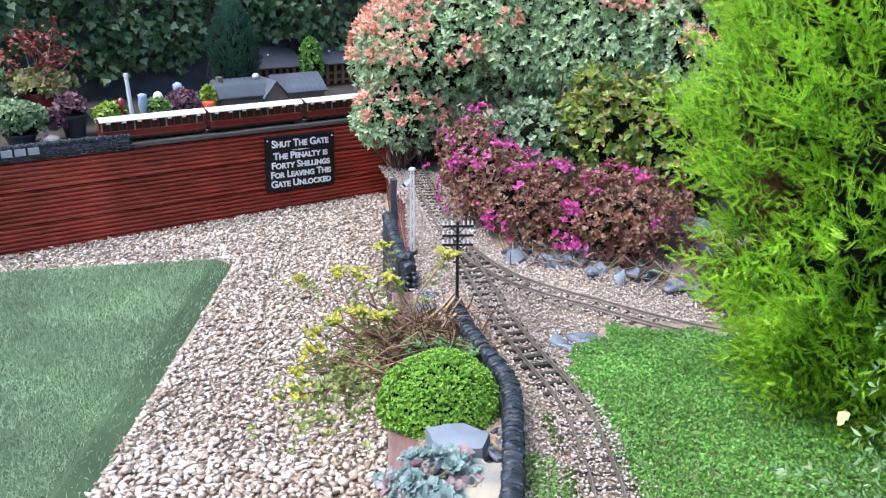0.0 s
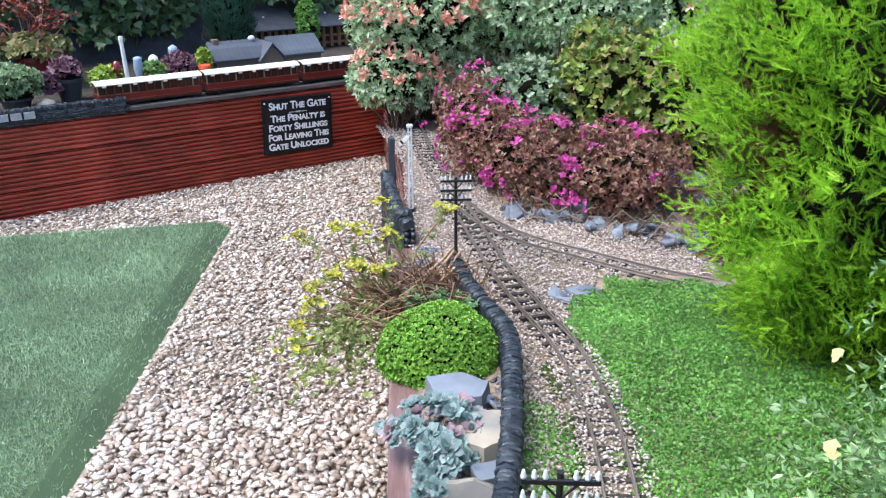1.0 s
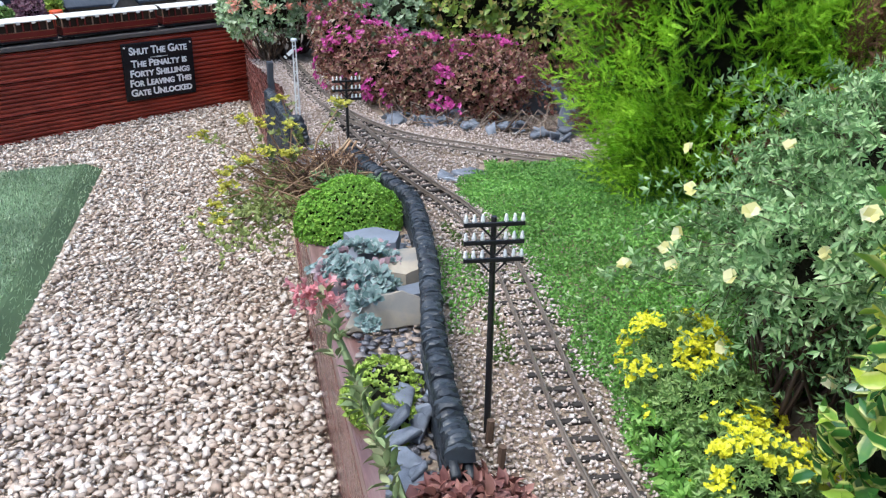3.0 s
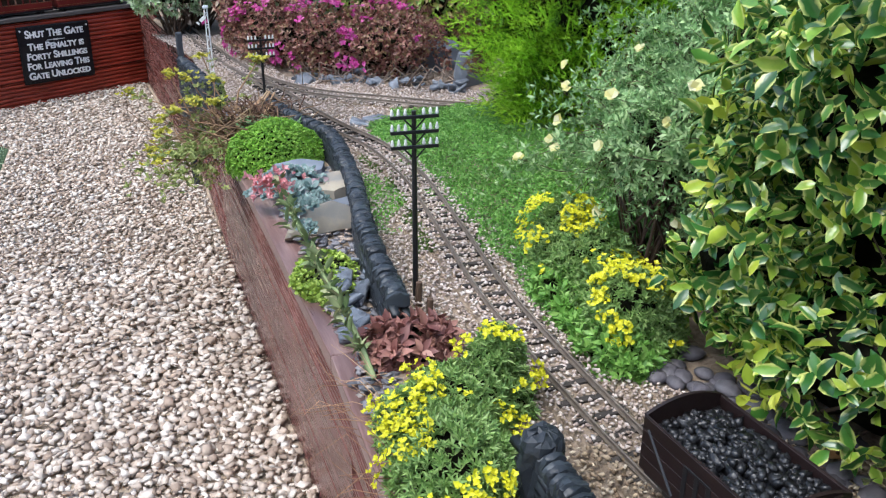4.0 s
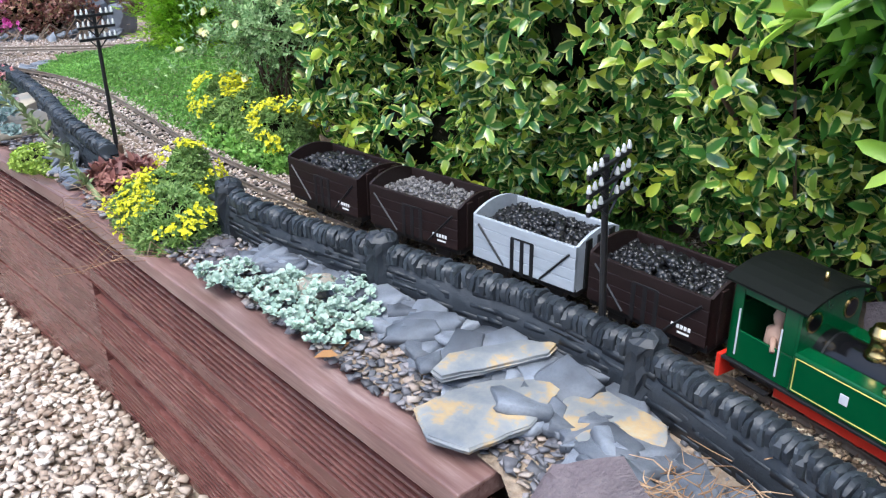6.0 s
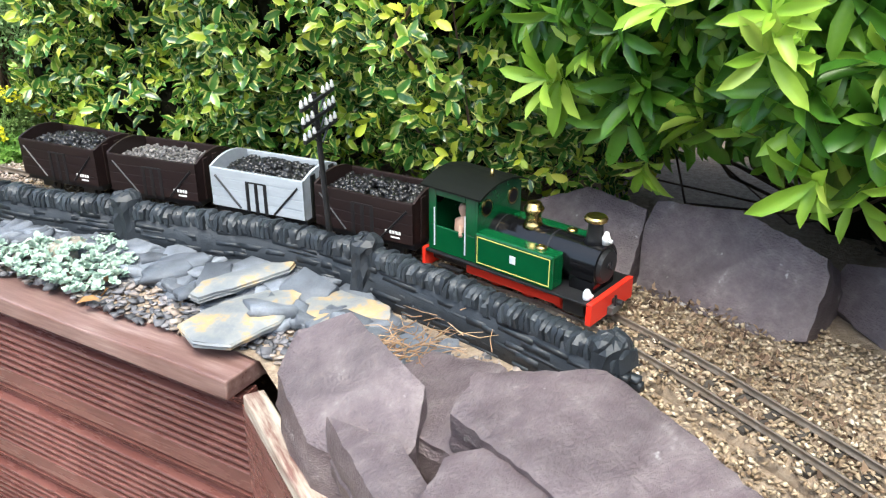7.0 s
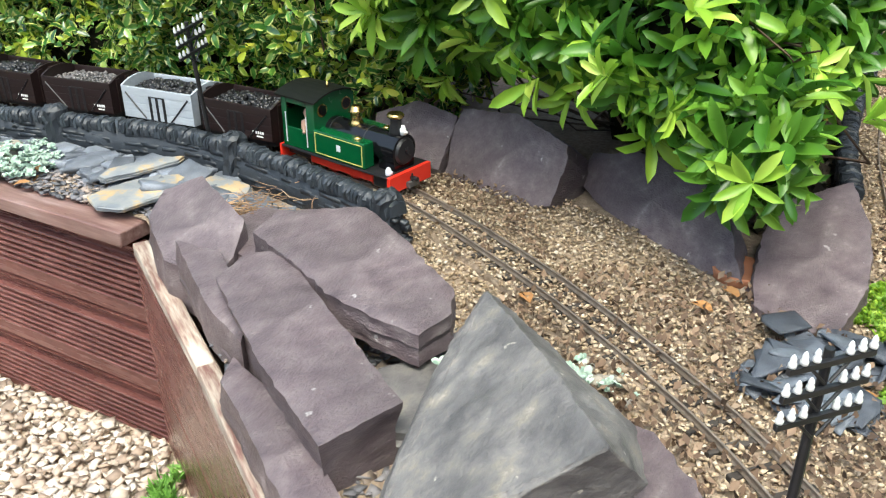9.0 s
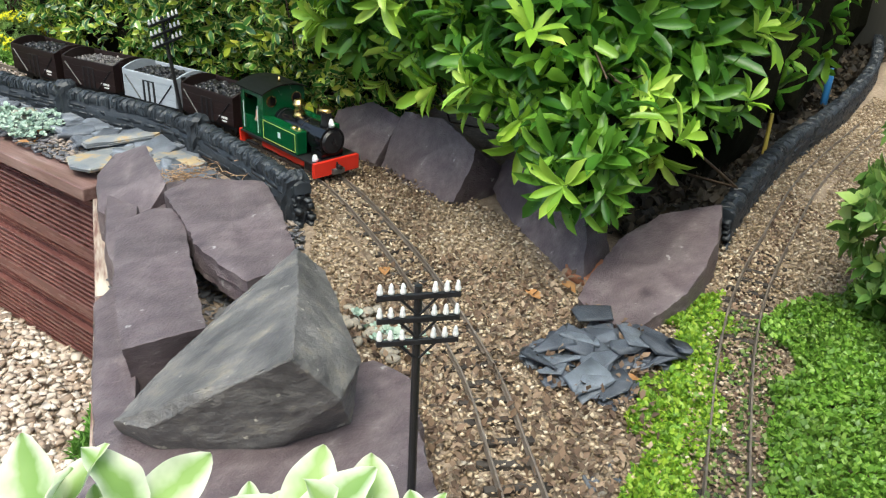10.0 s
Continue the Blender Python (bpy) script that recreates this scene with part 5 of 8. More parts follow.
DARK = [(1.4, -.9, .72, .36, .24, .42), (1.8, -.8, .8, .36, .24, .52), (2.2, -.68, .85, .36, .24, .58), (2.6, -.54, .88, .4, .26, .6)]
P, R, S = coat(RHO, 3300, 7, .068, 81, .15, along=.5, spread=1.05, front=(-.9, -.3, .25), zmin=.56, lump=.18)
g = np.random.default_rng(82)
p2, n2 = surface(RHO, 240, 83, .6, .18, 6, front=(-.9, -.3, .4))
P2, R2, S2 = whorls(p2 + n2 * .045, n2, 8, .063, g, 1.0, .6)
shrub("rhododendron", "large rhododendron with long glossy leaves overhanging rocks", "shrub", RHO,
      [("leaves", P, R, S, M_RHO, T_OVAL, .37, ""), ("young_leaves", P2, R2, S2, M_RHOTIP, T_OVAL, .37, "bright green young leaves")], trunk=(1.32, -.75, BED), k=.72, floor=.62)

# few leaves over a large near-black hull that stands in for deep shade
P, R, S = coat(DARK, 500, 6, .06, 86, .1, front=(-.6, -.7, .3), zmin=.56, lump=.2)
shrub("shade_bush", "sparse bush over a near-black hull, for the deep shade behind the black stone edging", "shrub", DARK, [("leaves", P, R, S, M_RHO, T_OVAL, .46, "")], trunk=(1.8, -.6, BED), k=.92, floor=BED - .03)

# light green bush by the siding
M_LIGHT = leafy("light_green_leaf", [(0, (.09, .2, .04)), (.5, (.2, .36, .08)), (.85, (.36, .5, .13)), (1, (.55, .45, .18))], rough=.4)
RB = [(1.17, -1.8, .68, .33, .31, .34)]
P, R, S = coat(RB, 1500, 6, .031, 91, .1, front=(-.9, .2, .3), lump=.2)
shrub("light_green_bush", "light green leafy bush beside the overgrown siding", "shrub", RB, [("leaves", P, R, S, M_LIGHT, T_LEAF, .85, "")])

# ivy over the dark wall
M_IVY = leafy("ivy_leaf", [(0, (.022, .05, .016)), (.5, (.055, .11, .034)), (.8, (.11, .18, .065)), (.93, (.24, .27, .13)), (1, (.26, .14, .08))], rough=.4, trans=.15, spec=.5)
g = np.random.default_rng(101)
n = 12500
s_, z_ = g.uniform(-1.1, 4.0, n), g.uniform(.5, 1.5, n)
low = .64 + .09 * np.sin(s_ * 5) + .06 * np.sin(s_ * 13 + 1) + np.where((s_ > 1.6) & (s_ < 2.5), .07, 0)
keep = z_ > low
s_, z_ = s_[keep], z_[keep]
d_ = 1.32 - g.uniform(0, .13, len(s_)) - .05 * np.sin(s_ * 7) * np.sin(z_ * 9)
q = FA[None] + FU[None] * s_[:, None] + FN[None] * d_[:, None]
p = np.column_stack([q, z_])
out = np.tile(np.array([-FN[0], -FN[1], 0.25]), (len(p), 1)) + g.normal(0, .35, p.shape)
dn = unit(np.array([0, 0, -1.0]) + g.normal(0, .5, p.shape))
ivy = thing("ivy", "thick dark ivy hanging over the garden wall", "climber")
o = obj("leaves", leaf_mesh("leaves", p, frames_of(dn, out), g.uniform(.032, .06, len(p)), M_IVY, *T_IVY), ivy); o["kind"] = "stuff"
a = np.column_stack([FA[None] + FU[None] * g.uniform(-1, 4, 70)[:, None] + FN[None] * 1.3, g.uniform(.5, .8, 70)])
b = a + np.column_stack([g.normal(0, .12, (70, 2)), g.uniform(.2, .7, 70)])
obj("stems", twigs("stems", a, b, .005, M_TWIG, .12, 2), ivy)["kind"] = "stuff"

# close creeping moss beside the line
M_MOSS = leafy("bright_creeping_moss", [(0, (.06, .15, .026)), (.4, (.145, .32, .055)), (.75, (.24, .455, .09)), (1, (.38, .58, .17))], rough=.5, trans=.3, island=.6, big=6, stain=.3)
M_MOSSDARK = leafy("dull_moss", [(0, (.04, .08, .015)), (.5, (.09, .16, .03)), (1, (.2, .26, .06))], rough=.6, trans=.25)


def carpet(name, label, poly, n, length, mt, seed, up=1.0, lift=.0, cat="ground cover", ragged=.03, tp=T_DIA, width=1.2, hf=bed_z, droop=.9):
    g = np.random.default_rng(seed)
    poly = np.array(poly)
    lo, hi = poly.min(0) - ragged, poly.max(0) + ragged
    p = g.uniform(lo, hi, (n, 2))
    wob = np.column_stack([wobble(np.column_stack([p, p[:, 0] * 0]), 14, seed), wobble(np.column_stack([p, p[:, 0] * 0]), 14, seed + 50)]) * ragged * 1.5
    p = p[inside(poly, p + wob)]
    z = hf(p[:, 0], p[:, 1]) + lift * (1 + .7 * wobble(np.column_stack([p, p[:, 0] * 0]), 22, seed) + 1.1 * wobble(np.column_stack([p, p[:, 0] * 0]), 70, seed + 9))
    pp = np.column_stack([p, z + g.uniform(-.004, .006, len(p))])
    d = unit(g.normal(0, droop, pp.shape) + np.array([0, 0, up]))
    d[:, 2] = np.abs(d[:, 2]) + .05
    o = obj(name, leaf_mesh(name, pp, frames_of(d, g.normal(0, .3, pp.shape) + np.array([0, 0, 1.0])), length * g.uniform(.6, 1.3, len(pp)), mt, *tp, width=width))
    return tagged(o, label, cat, kind="stuff")


MOSS = [(.2, 1.74), (.25, 1.88), (.3, 1.945), (.5, 1.93), (.75, 1.9), (.9, 1.5), (.85, 1.0), (.52, .8), (.425, .84), (.368, 1.05), (.328, 1.25), (.303, 1.42), (.27, 1.55), (.223, 1.66)]
carpet("moss", "bright green creeping moss on a low mound beside the track", MOSS, 215000, .0052, M_MOSS, 5, .32, .004, width=1.45)
carpet("moss", "thin dull moss between the rails", [(.2, 1.62), (.31, 1.45), (.36, 1.2), (.34, 1.0), (.27, 1.0), (.26, 1.25), (.2, 1.5)], 24000, .006, M_MOSSDARK, 6, .7, .0)
carpet("moss", "small moss patch beside the black wall", [(.168, 1.4), (.21, 1.38), (.255, 1.33), (.25, 1.2), (.24, 1.1), (.19, 1.1)], 5000, .006, M_MOSS, 7, .7, .002)
carpet("grass_patch", "short green grass below the hedge", [(.6, .2), (.66, .23), (.78, .18), (.9, .03), (.92, -.2), (.8, -.28), (.73, -.2), (.68, -.07), (.63, .08)], 26000, .016, M_MOSS, 8, 1.3, .002, "grass", width=.5)
carpet("moss", "yellow-green moss beside the siding", [(.79, -1.335), (.92, -1.38), (.88, -1.41), (.72, -1.49), (.56, -1.57), (.38, -1.68), (.3, -1.74), (.25, -1.66), (.4, -1.56), (.52, -1.495), (.6, -1.47), (.69, -1.43)], 110000, .0075, leafy("yellow_green_moss", [(0, (.07, .17, .015)), (.5, (.2, .36, .03)), (1, (.42, .54, .06))], rough=.5), 9, .8, .004)
carpet("ground_cover", "dark green leafy ground cover beyond the siding", [(.9, -1.47), (.83, -1.5), (.67, -1.59), (.5, -1.68), (.36, -1.8), (.7, -2.0), (1.3, -1.9), (1.15, -1.5)], 120000, .0085, leafy("clover_leaf", [(0, (.06, .14, .016)), (.5, (.15, .3, .035)), (1, (.3, .46, .08))], rough=.45, stain=.45, big=12), 10, .6, .008)
carpet("grass_patch", "small tuft of grass at the foot of the decking", [(.3, -.47), (.2, -.53), (.14, -.66), (.19, -.74), (.24, -.62)], 7000, .03, M_MOSS, 12, 1.3, 0, "grass", width=.35, hf=ground_z)

carpet("moss", "thin moss creeping over the siding sleepers", [(.3, -1.8), (.55, -1.66), (.85, -1.51), (.9, -1.41), (.6, -1.54), (.35, -1.69)], 9000, .007, M_MOSSDARK, 14, .8, .009)
carpet("leaf_litter", "brown litter and grit between the siding rails", [(.28, -1.81), (.55, -1.645), (.85, -1.49), (1.1, -1.37), (1.4, -1.27), (1.4, -1.22), (1.0, -1.34), (.6, -1.545), (.35, -1.68)], 26000, .008, leafy("brown_litter", [(0, (.05, .03, .02)), (.5, (.13, .08, .055)), (1, (.3, .21, .15))], rough=.85, trans=.05), 16, .3, .003, "leaf litter")

# made-up carpet, coloured near-black to darken the lit soil like shade
carpet("leaf_litter", "near-black leaf carpet painting the shade behind the black stone edging", [(1.1, -1.235), (1.3, -1.165), (1.6, -1.09), (2.3, -.94), (3.2, -.7), (3.2, -.3), (2.4, -.6), (1.2, -.85), (.95, -.95), (.98, -1.18)], 26000, .026, leafy("shade_dark_leaves", [(0, (.012, .01, .007)), (.6, (.035, .026, .016)), (1, (.08, .055, .03))], rough=.8, trans=.05), 15, .25, .004, "leaf litter")

M_LITTER = leafy("dry_brown_litter", [(0, (.045, .028, .018)), (.45, (.12, .075, .048)), (.8, (.23, .155, .1)), (1, (.46, .37, .27))], rough=.85, trans=.05)
carpet("leaf_litter", "dry brown litter scattered on the gravel by the line", [(.3, -1.36), (.42, -1.05), (.5, -.98), (.66, -1.0), (.76, -1.2), (.7, -1.31), (.75, -1.36), (.6, -1.47), (.35, -1.62), (.1, -1.9), (-.05, -1.85)], 9500, .013, M_LITTER, 17, .12, .009, "leaf litter", width=.9)
carpet("leaf_litter", "brown crumbs between the rails under the rocks", [(.6, -.6), (.62, -.8), (.52, -1.1), (.62, -1.1), (.74, -.86), (.84, -.8), (.84, -.6), (.74, -.4)], 4200, .01, M_LITTER, 18, .12, .008, "leaf litter", width=.9)

# artificial turf pile
g = np.random.default_rng(13)
lw = np.array(LAWN)
p = g.uniform(lw.min(0), lw.max(0), (260000, 2))
p = p[inside(lw, p) & (p[:, 1] > 1.2)]
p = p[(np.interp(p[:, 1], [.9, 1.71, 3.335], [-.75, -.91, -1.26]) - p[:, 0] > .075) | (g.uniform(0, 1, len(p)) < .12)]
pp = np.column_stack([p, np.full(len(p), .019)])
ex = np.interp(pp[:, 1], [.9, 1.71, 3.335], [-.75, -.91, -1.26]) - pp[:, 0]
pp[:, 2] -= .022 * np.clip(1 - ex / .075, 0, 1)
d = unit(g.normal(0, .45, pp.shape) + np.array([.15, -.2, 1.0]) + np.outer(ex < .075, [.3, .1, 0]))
blade = np.array([(-.08, 0, 0), (.08, 0, 0), (0, 1, .12)])
v, f = scatter(blade, np.array([(0, 1, 2)]), frames_of(d, g.normal(size=pp.shape)), pp, g.uniform(.012, .022, len(pp)))
tagged(obj("lawn", mesh_of("lawn", v, f, M_TURF)), "flat artificial turf lawn with a dark cut edge", "lawn", kind="stuff")

# ---------------------------------------------------------------- rocks and slates
def rock(name, label, at, size, yaw, mt, seed, tilt=(0, 0), cuts=(), rough=.0035, bevel=.0022, category="rock", group="slate rocks"):
    """A split boulder: a block trimmed by planes (point, normal in its own axes), edges worn, faces uneven."""
    g = np.random.default_rng(seed)
    bm = bmesh.new()
    bmesh.ops.create_cube(bm, size=1)
    for v in bm.verts:
        v.co = Vector((v.co.x * size[0] * (1 + g.uniform(-.12, .12)), v.co.y * size[1] * (1 + g.uniform(-.12, .12)), v.co.z * size[2]))
    for sx in (-1, 1):
        for sy in (-1, 1):
            n_ = Vector((sx * g.uniform(.5, 1), sy * g.uniform(.5, 1), g.uniform(-.15, .35)))
            cuts = (*cuts, ((sx * size[0] * .5 * g.uniform(.86, .97), sy * size[1] * .5 * g.uniform(.84, .97), 0), n_))
    for co, no in cuts:
        r = bmesh.ops.bisect_plane(bm, geom=bm.verts[:] + bm.edges[:] + bm.faces[:], plane_co=co, plane_no=no, clear_outer=True)
        es = [e for e in r["geom_cut"] if isinstance(e, bmesh.types.BMEdge)]
        if es:
            bmesh.ops.contextual_create(bm, geom=es)
    bmesh.ops.bevel(bm, geom=bm.edges[:], offset=bevel, segments=2, affect="EDGES", profile=.6)
    bmesh.ops.triangulate(bm, faces=bm.faces[:])
    for _ in range(4):
        long = [e for e in bm.edges if e.calc_length() > .015]
        if long:
            bmesh.ops.subdivide_edges(bm, edges=long, cuts=1)
            bmesh.ops.triangulate(bm, faces=[f for f in bm.faces if len(f.verts) > 3])
    bm.normal_update()
    for v in bm.verts:
        q = v.co * 14 + Vector((seed, 0, 0))
        v.co += v.normal * rough * (.7 * noise.noise(q) + .6 * noise.noise(q * 2.7) + .5 * noise.noise(q * 7)) + Vector((0, 0, rough * .35 * noise.noise(Vector((q.x * .3, q.y * .3, q.z * 6)))))
    me = from_bm(name, bm, mt, True)
    me.set_sharp_from_angle(angle=radians(34))
    o = obj(name, me, m=Matrix.Translation(at) @ Matrix.Rotation(radians(yaw), 4, "Z") @ Matrix.Rotation(radians(tilt[0]), 4, "X") @ Matrix.Rotation(radians(tilt[1]), 4, "Y"))
    return tagged(o, label, category, group)


def split_rock(name, label, top, thick, mt, seed, flare=.01, jag=.005, step=.003, down=None, category="rock", group="slate rocks"):
    """A riven slate block: a top face of the given corners with split layers, and broken sides below it."""
    g = np.random.default_rng(seed)
    c = np.array(top, float)
    o_ = c.mean(0)
    nrm = np.zeros(3)
    for a, b in zip(c, np.roll(c, -1, 0)):
        nrm += np.cross(a - o_, b - o_)
    nrm = unit(nrm)
    if nrm @ np.array([-.4, -.1, 1]) < 0:
        nrm, c = -nrm, c[::-1]
    u_ = unit(c[1] - c[0] - nrm * ((c[1] - c[0]) @ nrm))
    v_ = np.cross(nrm, u_)
    q = np.column_stack([(c - o_) @ u_, (c - o_) @ v_])
    dn = np.array([0, 0, -1.0]) if down is None else unit(np.array(down, float))
    dl = np.array([dn @ u_, dn @ v_, dn @ nrm])
    ring = []
    for a, b in zip(q, np.roll(q, -1, 0)):
        L = np.linalg.norm(b - a)
        k = max(int(L / .011), 1)
        n2 = np.array([b[1] - a[1], a[0] - b[0]]) / L
        for t in np.arange(k) / k:
            w = jag * (.6 * noise.noise(Vector(((a + (b - a) * t)[0] * 22, (a + (b - a) * t)[1] * 22, seed))) + .4 * noise.noise(Vector(((a + (b - a) * t)[0] * 70, (a + (b - a) * t)[1] * 70, seed))) + .4 * g.normal(0, .6)) * (math.sin(math.pi * t) * .7 + .3)
            ring.append(a + (b - a) * t + n2 * w)
    ring = np.array(ring)
    m = len(ring)
    pts = fill(ring * .97, .012, g, .35)
    d = np.sqrt(((pts[:, None] - ring[None]) ** 2).sum(-1)).min(1)
    pts = pts[d > .006]
    allp = [Vector((float(x), float(y))) for x, y in np.vstack([ring, pts])]
    vo, _, fo, _, _, _ = geometry.delaunay_2d_cdt(allp, [], [list(range(m))], 1, 1e-6)
    ax = g.uniform(0, 3.14)
    ca, sa = math.cos(ax), math.sin(ax)
    V3 = []
    for p in vo:
        gx_, gy_ = (p.x * ca + p.y * sa), (-p.x * sa + p.y * ca)
        t = noise.noise(Vector((gx_ * 5, gy_ * 11, seed * 1.7))) + .35 * noise.noise(Vector((gx_ * 18, gy_ * 30, seed)))
        lay = math.floor(t * 4) / 4 + .25 * min(1, max(0, (t * 4 - math.floor(t * 4)) * 3 - 1))
        e = float(np.sqrt(((ring - np.array([p.x, p.y])) ** 2).sum(1)).min())
        V3.append((p.x, p.y, step * (.9 * lay + .3 * t + .35 * noise.noise(Vector((p.x * 60, p.y * 60, seed)))) - (.002 * max(0, 1 - e / .006) * (1 + noise.noise(Vector((p.x * 30, p.y * 30, seed + 5)))))))
    F3 = [tuple(f) for f in fo]
    prev, K = list(range(m)), 8
    mid = ring.mean(0)
    outd = unit(np.column_stack([np.roll(ring, -1, 0)[:, 1] - np.roll(ring, 1, 0)[:, 1], np.roll(ring, 1, 0)[:, 0] - np.roll(ring, -1, 0)[:, 0]]))
    for k in range(1, K + 1):
        s_ = k / K + (g.uniform(-.05, .05) if k < K else 0)
        cur = []
        ledge = g.uniform(-.0028, .0028) if k > 1 else 0
        for i in range(m):
            w = flare * math.sin(s_ * 2.2) + ledge * (.5 + noise.noise(Vector((ring[i, 0] * 9, ring[i, 1] * 9, k * 3.1)))) + jag * (.5 * noise.noise(Vector((ring[i, 0] * 14, ring[i, 1] * 14, k * .35 + seed))) + .3 * noise.noise(Vector((ring[i, 0] * 40, ring[i, 1] * 40, k * 2.1))))
            x, y = ring[i] + outd[i] * w
            V3.append((x + dl[0] * thick * s_, y + dl[1] * thick * s_, V3[i][2] + dl[2] * thick * s_))
            cur.append(len(V3) - 1)
        for i in range(m):
            a, b = i, (i + 1) % m
            F3 += [(prev[a], cur[a], cur[b]), (prev[a], cur[b], prev[b])]
        prev = cur
    V3.append((mid[0] + dl[0] * thick, mid[1] + dl[1] * thick, dl[2] * thick))
    F3 += [(prev[(i + 1) % m], prev[i], len(V3) - 1) for i in range(m)]
    W = o_ + np.array([x * u_ + y * v_ + z * nrm for x, y, z in V3])
    bm = bmesh.new()
    bv = [bm.verts.new(p - o_) for p in W]
    for f in F3:
        if len(set(f)) == 3:
            bm.faces.new([bv[i] for i in f])
    me = from_bm(name, bm, mt, True)
    me.set_sharp_from_angle(angle=radians(27))
    return tagged(obj(name, me, m=Matrix.Translation(o_)), label, category, group)


BLOCK = [(.304, -.5, .526), (.345, -.488, .556), (.386, -.53, .574), (.36, -.656, .55), (.315, -.684, .52), (.283, -.682, .498), (.27, -.585, .498)]
split_rock("slate_block", "purple slate block on the corner of the bed", BLOCK, .075, M_PURPLE, 1, .002, .003, .002)
split_rock("slate_block", "long grey-purple slate block along the board edge", [(.234, -.76, .549), (.29, -.742, .551), (.337, -.765, .552), (.283, -.893, .55), (.203, -1.098, .547), (.107, -1.082, .545), (.155, -.94, .547)], .08, M_PURPLE, 2, -.008, .0035, .0018)
split_rock("slate_slab", "broad purple slate slab with a split grain", [(.332, -.712, .558), (.395, -.69, .566), (.468, -.79, .572), (.436, -.89, .568), (.384, -1.015, .562), (.345, -1.042, .556), (.292, -1.04, .554), (.286, -.93, .556), (.314, -.8, .558)], .04, M_PURPLE, 3, .0, .005, .003)
split_rock("slate_slab", "flat purple slate slab tucked under larger ones", [(.4, -.575, .515), (.455, -.585, .517), (.48, -.66, .518), (.43, -.74, .52), (.33, -.75, .52), (.33, -.66, .516)], .05, M_PURPLE, 4, .004)
split_rock("slate_slab", "thin slate shard leaning against the board edge", [(.284, -.6, .53), (.3, -.68, .532), (.235, -.82, .524), (.19, -.86, .52), (.215, -.76, .522)], .055, M_PURPLE, 12, .004, .003, .002)
split_rock("slate_slab", "purple slate slab under the grey boulder", [(.35, -1.235, .512), (.362, -1.29, .512), (.29, -1.4, .51), (.24, -1.5, .507), (.1, -1.52, .505), (-.075, -1.4, .507), (-.02, -1.24, .51), (.06, -1.17, .51), (.2, -1.16, .51)], .06, M_PURPLE, 5, .006, .008, .003)
split_rock("slate_slab", "thin slate filling below the block", [(.27, -1.0, .505), (.36, -1.04, .505), (.34, -1.12, .5), (.24, -1.13, .5), (.2, -1.08, .5)], .04, M_GREYROCK, 7, .004)
split_rock("slate_rock", "purple slate rock leaning under the hedge", [(.8, -.47, .47), (.87, -.42, .53), (.91, -.5, .56), (.9, -.6, .555), (.82, -.625, .475)], .07, M_PURPLE, 8, .004, .005, .003, (.5, 0, -1))
split_rock("slate_rock", "square purple slate rock behind the track", [(.826, -.635, .462), (.88, -.61, .54), (.9, -.615, .572), (.9, -.74, .586), (.87, -.862, .566), (.85, -.872, .54), (.812, -.872, .478), (.806, -.8, .46)], .09, M_PURPLE, 9, .004, .005, .003, (.8, 0, -.6))
split_rock("slate_rock", "long grey slate rock below the rhododendron", [(.925, -.848, .49), (.952, -.865, .53), (.942, -.946, .556), (.92, -1.03, .568), (.86, -1.135, .55), (.768, -1.218, .478), (.784, -1.138, .462), (.842, -.988, .46)], .08, M_PURPLE, 10, .004, .006, .003, (.8, 0, -.6))
split_rock("slate_rock", "flat dark slate rock at the foot of the rhododendron", [(.69, -1.309, .482), (.71, -1.257, .484), (.76, -1.235, .489), (.873, -1.2, .51), (.98, -1.2, .53), (1.07, -1.262, .548), (.975, -1.317, .53), (.9, -1.345, .51), (.826, -1.363, .5), (.714, -1.362, .487)], .06, M_PURPLE, 11, .004, .006, .003)


split_rock("slate_slab", "narrow slate strip wedged beside the board edge", [(.185, -.85, .498), (.165, -.96, .5), (.11, -1.1, .5), (.07, -1.19, .498), (.035, -1.17, .494), (.07, -1.07, .494), (.12, -.95, .494), (.15, -.87, .494)], .045, M_PURPLE, 19, .003, .004, .002)


def hull_rock(name, label, pts, mt, seed, rough=.003):
    """A split boulder: the hull of a few corners, broken along its faces."""
    bm = bmesh.new()
    c = np.array(pts).mean(0)
    for p in pts:
        bm.verts.new(np.array(p) - c)
    r = bmesh.ops.convex_hull(bm, input=bm.verts[:])
    bmesh.ops.delete(bm, geom=[v for v in bm.verts if not v.link_faces], context="VERTS")
    bmesh.ops.dissolve_limit(bm, angle_limit=radians(3), verts=bm.verts[:], edges=bm.edges[:])
    bmesh.ops.bevel(bm, geom=bm.edges[:], offset=.0012, segments=1, affect="EDGES")
    bmesh.ops.triangulate(bm, faces=bm.faces[:])
    for _ in range(6):
        long = [e for e in bm.edges if e.calc_length() > .0075]
        if long:
            bmesh.ops.subdivide_edges(bm, edges=long, cuts=1)
            bmesh.ops.triangulate(bm, faces=[f for f in bm.faces if len(f.verts) > 3])
    bm.normal_update()
    for v in bm.verts:
        q = v.co * 9 + Vector((seed, 0, 0))
        t = noise.noise(Vector((q.x, q.y * 1.5, q.z * 2))) + .4 * noise.noise(q * 3.3)
        lay = math.floor(t * 3) / 3
        v.co += v.normal * rough * (.7 * lay + .5 * t + .45 * noise.noise(q * 5) + .4 * noise.noise(q * 11) + .3 * noise.noise(q * 22))
    me = from_bm(name, bm, mt, True)
    me.set_sharp_from_angle(angle=radians(24))
    return tagged(obj(name, me, m=Matrix.Translation(c)), label, "rock", "slate rocks")


